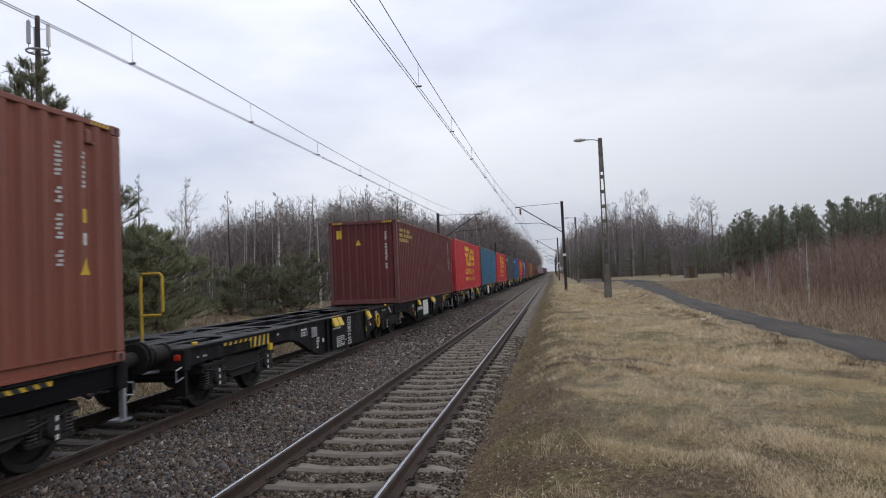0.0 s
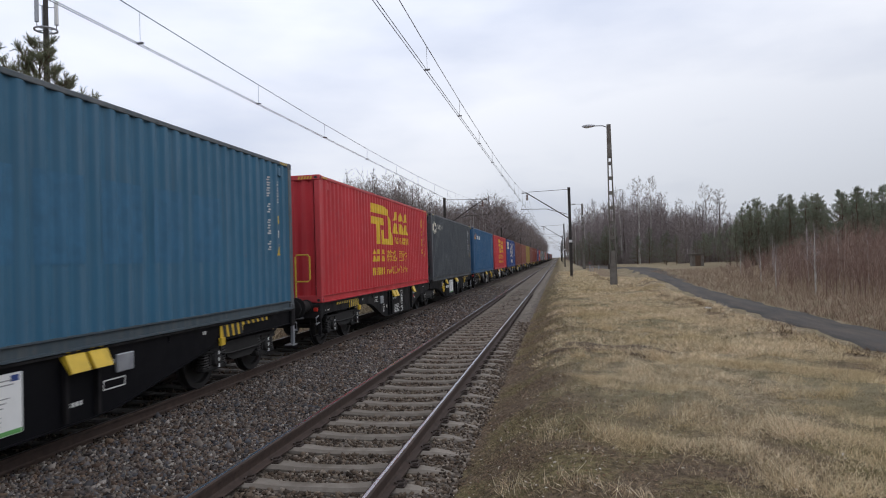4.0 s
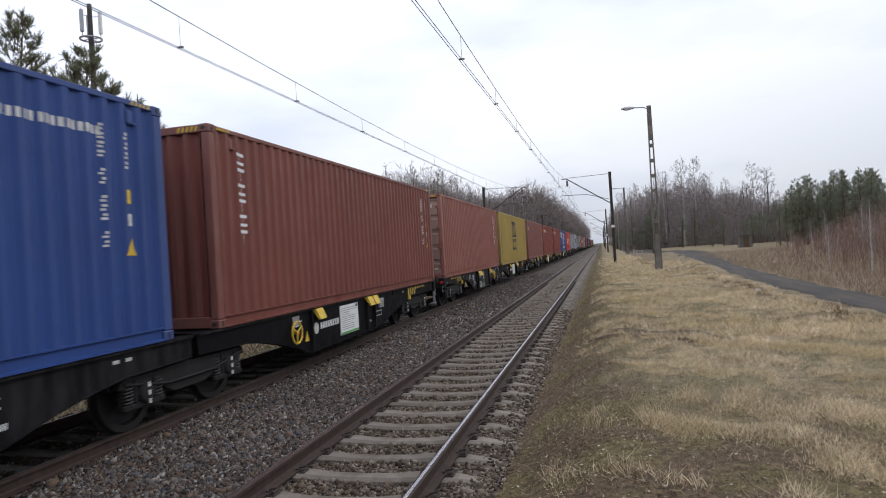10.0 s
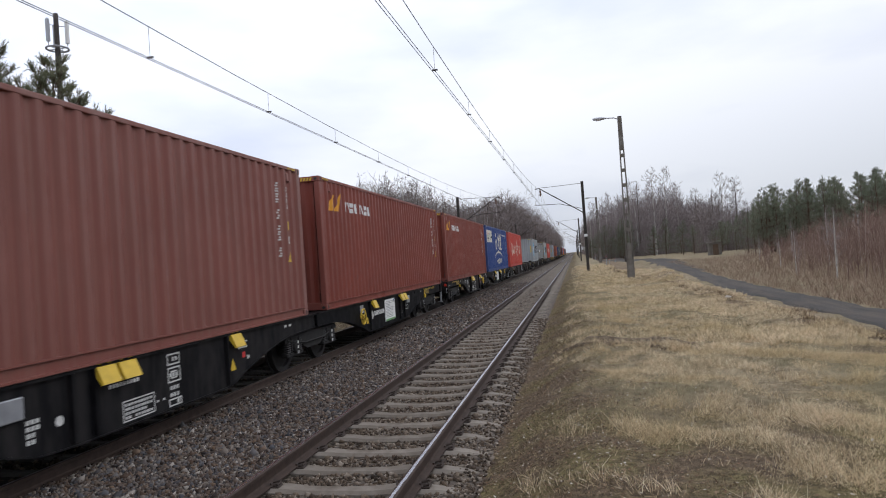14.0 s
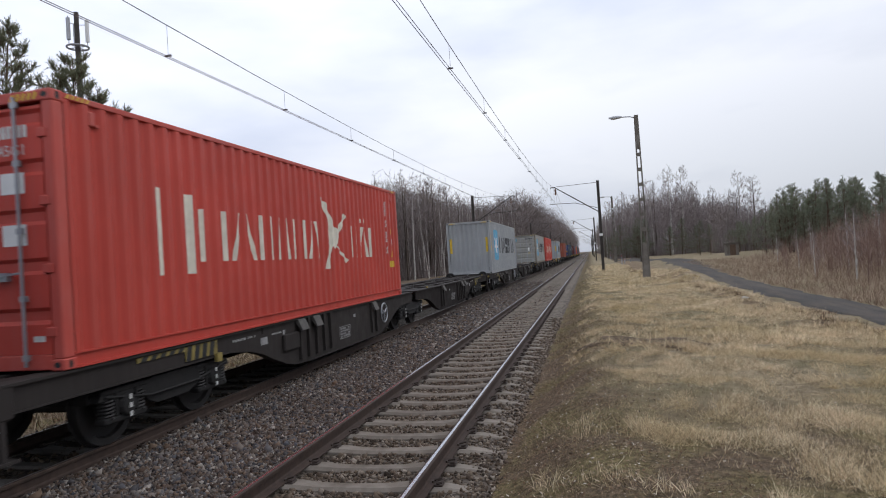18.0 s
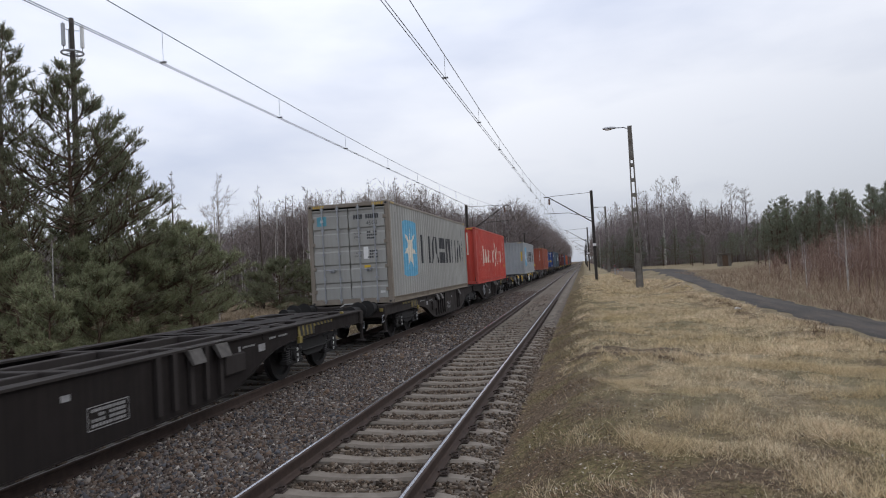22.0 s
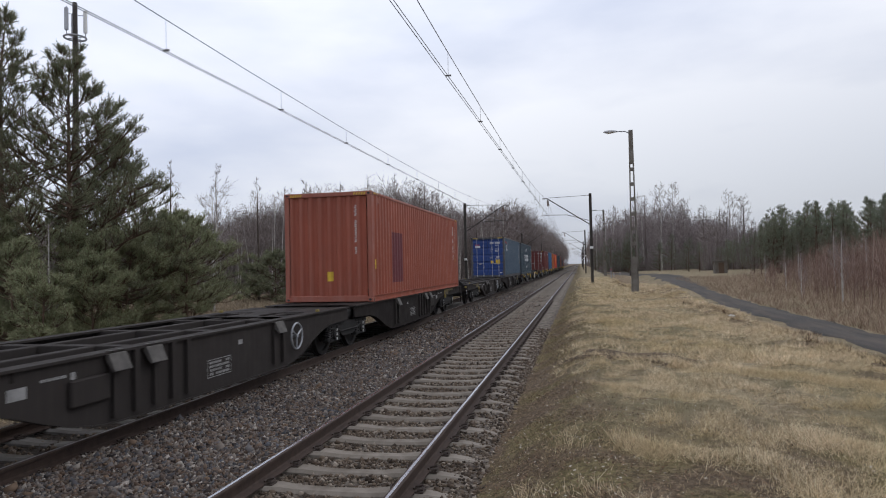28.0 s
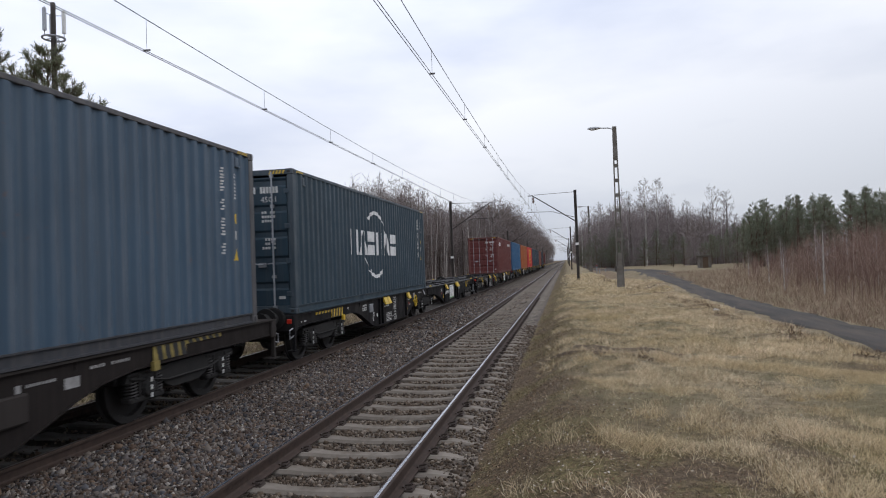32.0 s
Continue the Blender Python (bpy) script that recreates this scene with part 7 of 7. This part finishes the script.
for k in range(170):
    y = 44 + 250 * (k / 170.0) ** 1.4 + rnd.uniform(-3, 3)
    x = wood_edge(y) - abs(rnd.gauss(0, 9))
    t = bare[rnd.randrange(6)] if rnd.random() < 0.8 else big[rnd.randrange(3)]
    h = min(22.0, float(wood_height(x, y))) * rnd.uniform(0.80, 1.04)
    plant("bare_tree", "tree", *t, x, y, "bare grey-brown broadleaf tree in the winter wood", "trees of the wood", rnd.uniform(0, 6.28), h / (12.0 if t in bare else 18.0))
# right side: wood behind the road
for x, y, h, b in ((17.5, 150, 18.5, 1), (20.5, 154, 19.0, 2), (14.5, 158, 17.0, 1), (24.0, 160, 16.0, 2), (11.0, 165, 15.0, 0), (35.0, 165, 17.5, 1), (39.0, 170, 17.0, 0), (8.5, 175, 16.0, 1), (6.0, 190, 15.5, 2)):
    plant("birch", "tree", *big[b], x, y, "tall bare birch with pale trunk behind the lane", "tall birches", rnd.uniform(0, 6), h / 18.0)
for k in range(60):
    y = rnd.uniform(150, 260)
    x = 4 + rnd.random() * 0.24 * y
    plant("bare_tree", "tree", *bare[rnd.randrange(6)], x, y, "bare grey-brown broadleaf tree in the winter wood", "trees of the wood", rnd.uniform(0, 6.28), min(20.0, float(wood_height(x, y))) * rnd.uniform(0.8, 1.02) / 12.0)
for k in range(210):
    y = 90 + 50 * rnd.random() ** 1.4
    a = rnd.uniform(0.15, 0.62)
    if a < 0.235:
        y += 30
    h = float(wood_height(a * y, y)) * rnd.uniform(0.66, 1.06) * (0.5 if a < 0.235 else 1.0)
    plant("pine_tree", "tree", *far_pines[rnd.randrange(6)], a * y, y, "dark green pine in the plantation behind the field", "plantation pines", rnd.uniform(0, 6.28), h / 10.0)


def soft_wood(name, n, place, seed, per, width, brush, mat=None, shrink=1.0):
    """Rounded crowns of fine twigs on thin stems, with brush below: the inside of the wood, too dense to count."""
    r = np.random.RandomState(seed)
    t = Tris()
    xy = np.array([place(r) for _ in range(n)])
    z = ground_z(xy[:, 0], xy[:, 1])
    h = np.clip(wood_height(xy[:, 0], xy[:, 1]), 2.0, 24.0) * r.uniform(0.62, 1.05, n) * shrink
    base = np.column_stack([xy, z])
    top = base + np.column_stack([r.normal(0, 0.03, n) * h, r.normal(0, 0.03, n) * h, h * 0.93])
    for k in range(2):
        t.blades(base, top, (0.0045 * h + width) * r.uniform(0.6, 1.4, n), r)
    g = r.normal(size=(n, per, 3))
    g /= np.linalg.norm(g, axis=2, keepdims=True)
    g *= r.rand(n, per, 1) ** 0.45
    wide = 0.17 * h * r.uniform(0.75, 1.3, n)
    c = g * np.stack([wide, wide, 0.37 * h], 1)[:, None]
    c[..., 2] *= 1 - 0.25 * (np.abs(g[..., 0]) + np.abs(g[..., 1]))
    mid = base + (top - base) * 0.64
    p = (mid[:, None] + c).reshape(-1, 3)
    d = np.column_stack([g[..., 0].ravel() * 0.8, g[..., 1].ravel() * 0.8, np.full(n * per, 0.75)]) + r.normal(0, 0.38, (n * per, 3))
    d /= np.linalg.norm(d, axis=1, keepdims=True)
    hh = np.repeat(h, per)
    t.blades(p - d * (0.035 * hh)[:, None], p + d * (0.045 * hh * r.uniform(0.5, 1.1, n * per))[:, None], width, r)
    m = 10
    u = r.uniform(0.25, 0.8, (n, m, 1))
    b = (base[:, None] + (top - base)[:, None] * u).reshape(-1, 3)
    e = np.column_stack([r.normal(0, 0.11, (n * m, 2)), r.uniform(0.06, 0.2, n * m)]) * np.repeat(h, m)[:, None]
    t.blades(b, b + e, width * 2.0, r)
    q = np.array([place(r) for _ in range(brush)])
    qb = np.column_stack([q, ground_z(q[:, 0], q[:, 1])])
    qd = np.column_stack([r.normal(0, 0.35, (brush, 2)), 0.6 + 4.6 * r.rand(brush) ** 1.6])
    t.blades(qb, qb + qd, width * 1.6, r)
    for k in range(2):
        f = qb + qd * r.uniform(0.15, 0.8, (brush, 1))
        t.blades(f, f + np.column_stack([r.normal(0, 0.45, (brush, 2)), r.uniform(0.1, 0.7, brush)]), width, r)
    return tagged(new(name, t.mesh(name, mat or TWIG)), "dense soft mass of bare twigs inside the winter wood", "wood", kind="stuff")


def left_near(r):
    y = r.uniform(40, 78)
    return wood_edge(y) - 1 - 30 * r.rand(), y


def left_place(r):
    y = 66 + 100 * r.rand() ** 1.2
    return wood_edge(y) - 1.0 - 24 * r.rand() ** 1.3, y


def left_deep(r):
    y = 150 + 650 * r.rand() ** 1.3
    return wood_edge(y) + 1 - 34 * r.rand() ** 1.4, y


def right_place(r):
    y = r.uniform(152, 240)
    return 4.5 + r.rand() * 0.25 * y, y


def right_back(r):
    y = r.uniform(128, 165)
    return y * r.uniform(0.17, 0.75), y


def right_deep(r):
    y = 240 + 560 * r.rand() ** 1.2
    return 5.5 + 0.3 * y * r.rand() ** 1.5, y


soft_wood("wood_brush", 620, left_near, 91, 340, 0.028, 30000)
soft_wood("wood_brush", 900, left_place, 92, 330, 0.034, 30000)
soft_wood("wood_brush", 1000, left_deep, 93, 150, 0.10, 9000, None, 1.14)
soft_wood("wood_brush", 380, right_place, 94, 330, 0.042, 42000, TWIG_PALE, 0.95)
soft_wood("wood_brush", 200, right_back, 95, 150, 0.055, 34000, None, 0.85)
soft_wood("wood_brush", 480, right_deep, 96, 150, 0.12, 6000)

# pale birch stems that stand out along the front of the wood
t = Tris()
r = np.random.RandomState(97)
for side, place, n in ((-1, left_near, 34), (-1, left_place, 46), (1, right_place, 12)):
    for _ in range(n):
        x, y = place(r)
        if side < 0:
            x = wood_edge(y) + r.uniform(-3.0, 1.5)
        z = float(ground_z(x, y))
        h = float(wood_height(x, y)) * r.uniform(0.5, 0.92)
        lean = r.normal(0, 0.085, 2) * h
        t.stick([(x, y, z), (x + lean[0] * 0.4, y + lean[1] * 0.4, z + 0.5 * h), (x + lean[0], y + lean[1], z + h)], [0.0075 * h, 0.0055 * h, 0.012], 5)
tagged(new("birch_stems", t.mesh("birch_stems", BARK_BIRCH)), "thin pale birch stems along the wood's edge", "birch stems", kind="stuff")
for k in range(46):
    y = rnd.uniform(135, 175)
    a = rnd.choice((rnd.uniform(0.02, 0.08), rnd.uniform(0.08, 0.25)))
    h = rnd.uniform(4.0, 8.5)
    plant("spruce", "tree", *far_pines[(2, 5, 1)[k % 3]], a * y, y, "dark conifer among the bare trees", "dark conifers", rnd.uniform(0, 6.28), h / 10.0)

# sapling thicket and russet weeds on the field
t = Tris()
n = 3600
r = np.random.RandomState(15)
sy = 30 + 62 * r.rand(n) ** 0.75
sx = sy * (0.23 + 0.44 * r.rand(n) ** 0.7)
ok = (sx > road_mid(sy) + 3.0 + 1.5 * r.rand(n)) & (r.rand(n) < 0.25 + 0.75 * smooth(0.25, 0.36, sx / sy))
sx, sy = sx[ok], sy[ok]
for x, y in zip(sx, sy):
    z = float(ground_z(x, y))
    h = r.uniform(1.2, 4.1) * (0.45 + 0.55 * float(smooth(0.24, 0.38, x / y)))
    tip = np.array([x + r.normal(0, 0.25), y, z + h])
    t.stick([(x, y, z), tip], [0.016, 0.004], 3)
    m = 24
    b = np.array([x, y, z]) + (tip - np.array([x, y, z])) * r.uniform(0.2, 0.95, (m, 1))
    t.blades(b, b + np.column_stack([r.normal(0, 0.4, m), r.normal(0, 0.4, m), r.uniform(0.25, 0.9, m)]), 0.015, r)
tagged(new("sapling_thicket", t.mesh("sapling_thicket", TWIG_RED)), "russet leafless birch saplings in a thicket", "saplings", kind="stuff")
for k in range(20):
    y = rnd.uniform(36, 88)
    plant("sapling", "tree", *bare[(1, 5, 1, 1)[k % 4]], max(y * rnd.uniform(0.25, 0.52), 12.0), y, "thin pale birch sapling on the fallow field", "saplings on the field", rnd.uniform(0, 6), rnd.uniform(0.22, 0.36))


def grass(name, mat, n, xlo, xhi, ylo, yhi, length, width, seed, power=1.4, keep=None, lie=0.75, clumps=False):
    r = np.random.RandomState(seed)
    y = ylo + (yhi - ylo) * r.rand(n) ** power
    x = r.uniform(xlo, xhi, n) if not callable(xlo) else xlo(y) + (xhi(y) - xlo(y)) * r.rand(n)
    if keep is not None:
        ok = keep(x, y, r)
        x, y = x[ok], y[ok]
    n = len(x)
    z = ground_z(x, y)
    b = np.stack([x, y, z - 0.01], 1)
    d = np.column_stack([r.normal(0, lie, n), r.normal(0, lie, n), r.uniform(0.25, 1.0, n)])
    d /= np.linalg.norm(d, axis=1, keepdims=True)
    t = Tris()
    tall = np.clip(1.0 + 0.45 * drift(x, y, 0.55, 9), 0.35, 2.0) if clumps else 1.0
    t.blades(b, b + d * (length * tall * r.uniform(0.5, 1.4, n))[:, None], width, r)
    return new(name, t.mesh(name, mat))


_w = np.random.RandomState(3).normal(size=(24, 3))


def drift(x, y, size, first=0):
    """A smooth random field of about unit spread with features of that size in metres."""
    k = _w[first:first + 12]
    q = sum(np.sin((a * x + b * y) * 2.2 / size + 9 * c) for a, b, c in k)
    return q / 2.45


def tufted(x, y, r):
    """Straw stands in clumps, thins out over bare patches and stops short of the ballast."""
    d = 0.62 * drift(x, y, 1.6) + 0.50 * drift(x, y, 0.42, 12)
    wob = 0.35 * drift(x, y, 1.1, 6)
    edge = smooth(-0.5, 0.75, x + wob)
    edge = edge * (1 - (1 - smooth(5.5, 6.6, y + wob)) * (1 - smooth(0.9, 1.6, x + wob)))  # trodden earth at the camera's feet
    edge = edge * (1 - 0.9 * np.exp(-((y + wob - 12.7) / 1.2) ** 2 - ((x - 1.0) / 1.1) ** 2))  # an old fire place
    return (d + r.normal(0, 0.35, len(x)) > 0.66 - 0.98 * edge) & (r.rand(len(x)) < 0.15 + 0.85 * edge)


GL = [grass("dry_grass", GRASS, 330000, -0.6, 5.2, 2.6, 12, 0.078, 0.0048, 31, 1.5, tufted, 0.6, True),
      grass("dry_grass", GRASS, 210000, -0.5, 6.8, 11, 32, 0.11, 0.010, 32, 1.3, tufted, 0.6, True),
      grass("dry_grass", GRASS, 70000, -0.5, 7.2, 30, 75, 0.15, 0.026, 33, 1.2, tufted, 0.6, True),
      grass("dry_grass", GRASS, 34000, -0.6, 5.2, 2.7, -8, 0.08, 0.009, 45, 1.0, tufted, 0.6),
      grass("moss_turf", MOSS, 20000, -0.95, 4.5, 2.7, -8, 0.04, 0.010, 46, 1.0),
      grass("moss_turf", MOSS, 130000, -0.95, 5.0, 2.6, 14, 0.035, 0.006, 34, 1.5, lambda x, y, r: drift(x, y, 0.8, 5) + r.normal(0, 0.5, len(x)) > -0.35),
      grass("moss_turf", MOSS, 70000, -0.95, 6.5, 13, 45, 0.05, 0.016, 35, 1.3)]
for g in GL:
    tagged(g, "short flattened straw-coloured winter grass" if g.name.startswith("dry") else "low olive moss and turf", "grass", kind="stuff")
g = grass("field_weeds", RED_GRASS, 60000, lambda y: road_mid(y) + 0.85, lambda y: 0.66 * y, 16, 90, 0.42, 0.018, 36, 0.9, lambda x, y, r: x > road_mid(y) + 0.85, 0.35)
tagged(g, "tall russet dead weeds on the fallow field", "weeds", kind="stuff")
g = grass("far_side_grass", WOOD_FLOOR, 50000, -34, -8.9, 6, 60, 0.35, 0.03, 37, 1.1, None, 0.5)
tagged(g, "pale dry grass between the railway and the wood", "grass", kind="stuff")

g = grass("bank_weeds", BANK_WEED, 46000, lambda y: bank_edge(y) - 0.2, lambda y: bank_edge(y) + 3.0, 8, 60, 0.15, 0.016, 38, 1.0, lambda x, y, r: drift(x, y, 2.0) + r.normal(0, 0.4, len(x)) > -0.1 + 0.25 * (x - bank_edge(y) - 0.5), 0.6)
tagged(g, "dark brown dead weeds on the bank's broken edge", "weeds", kind="stuff")

# trodden and burnt patches of bare dark earth, ragged at the rim
def m_earth():
    k = Mat("bare_earth", 0.95, 0, 0.15)
    c = k.ramp(k.noise(9, 6, 0.75), (0.32, (0.035, 0.026, 0.019)), (0.50, (0.105, 0.076, 0.052)), (0.66, (0.22, 0.165, 0.11)))
    k.color(c)
    return k.bump(k.noise(22, 5, 0.7), 0.9, 0.05).m


EARTH = m_earth()
for cx, cy, rx_, ry_, seed in ((0.75, 12.3, 0.95, 0.75, 1), (1.6, 11.3, 0.55, 0.30, 2)):
    r = np.random.RandomState(seed)
    ph = r.uniform(0, 6.28, 4)
    n, rings = 40, 7
    w = np.linspace(0, 2 * math.pi, n, endpoint=False)
    rim = 1 + 0.22 * np.sin(2 * w + ph[0]) + 0.16 * np.sin(5 * w + ph[1]) + 0.12 * np.sin(9 * w + ph[2]) + 0.08 * np.sin(17 * w + ph[3])
    f = np.linspace(0.02, 1, rings)[:, None]
    ex, ey = cx + rx_ * f * rim * np.cos(w), cy + ry_ * f * rim * np.sin(w)
    ez = ground_z(ex, ey) + 0.020 - 0.028 * (f > 0.99)
    i = (np.arange(rings - 1)[:, None] * n + np.arange(n)[None]).ravel()
    j = (np.arange(rings - 1)[:, None] * n + ((np.arange(n) + 1) % n)[None]).ravel()
    me = fast_mesh("bare_earth", np.stack([ex, ey, ez], -1).reshape(-1, 3), np.concatenate([np.stack([i, i + n, j + n], 1), np.stack([i, j + n, j], 1)]), EARTH, True)
    tagged(new("bare_earth", me), "ragged patch of dark bare earth in the turf", "ground", kind="structure")

# dead stalks over the bare strip, the trodden corner and the burnt patch
def stalky(x, y, r):
    wob = 0.35 * drift(x, y, 1.1, 6)
    bare = 1 - smooth(-0.2, 0.9, x + wob)
    bare = np.maximum(bare, (1 - smooth(5.6, 6.6, y + wob)) * (1 - smooth(1.0, 1.7, x + wob)))
    bare = np.maximum(bare, 1.3 * np.exp(-((y + wob - 12.7) / 1.0) ** 2 - ((x - 1.0) / 0.9) ** 2))
    return (r.rand(len(x)) < bare) & (drift(x, y, 0.5, 3) + r.normal(0, 0.6, len(x)) > 0.0)


g = grass("dead_stalks", BANK_WEED, 70000, -0.95, 2.2, 2.6, 24, 0.05, 0.006, 39, 1.5, stalky, 0.9)
tagged(g, "dark brown dead stalks over bare soil", "weeds", kind="stuff")

# fallen leaves, chips and stalks on the bare strip
r = np.random.RandomState(52)
n = 24000
lx, ly = r.uniform(-1.05, 2.6, n), 2.6 + 14 * r.rand(n) ** 1.5
ok = r.rand(n) < 1 - 0.75 * smooth(0.2, 1.4, lx)
lx[:700], ly[:700] = r.normal(0.15, 0.45, 700), r.normal(10.2, 1.1, 700)  # a scatter of pale chips
lx, ly = lx[ok], ly[ok]
n = len(lx)
c = np.stack([lx, ly, np.maximum(ground_z(lx, ly), bed_z(lx, ly)) + 0.012], 1)
a = r.uniform(0, 6.28, n)
s1 = np.column_stack([np.cos(a), np.sin(a), r.normal(0, 0.25, n)]) * r.uniform(0.006, 0.020, (n, 1))
s2 = np.column_stack([-np.sin(a), np.cos(a), r.normal(0, 0.25, n)]) * r.uniform(0.004, 0.011, (n, 1))
vv = np.stack([c - s1, c + s2, c + s1, c - s2], 1).reshape(-1, 3)
q = np.arange(n)[:, None] * 4
tt = np.concatenate([q + np.array([[0, 1, 2]]), q + np.array([[0, 2, 3]])])
tagged(new("leaf_litter", fast_mesh("leaf_litter", vv, tt, LITTER)), "brown leaves, pale chips and stalks on bare soil", "litter", kind="stuff")

# straw tussocks
t = Tris()
r = np.random.RandomState(41)
for k in range(60):
    x, y = r.uniform(0.8, 5.0), 3.2 + 16 * r.rand() ** 1.5
    m = r.randint(60, 150)
    s = r.uniform(0.08, 0.2)
    b = np.column_stack([x + r.normal(0, s * 0.6, m), y + r.normal(0, s * 0.6, m), np.full(m, float(ground_z(x, y)) - 0.01)])
    d = np.column_stack([r.normal(0, 0.55, m), r.normal(0, 0.55, m), r.uniform(0.4, 1, m)])
    t.blades(b, b + d * s * r.uniform(0.8, 1.5, (m, 1)), 0.0055, r)
tagged(new("straw_tussocks", t.mesh("straw_tussocks", GRASS)), "pale straw tussocks in the bank's turf", "grass", kind="stuff")

motions()
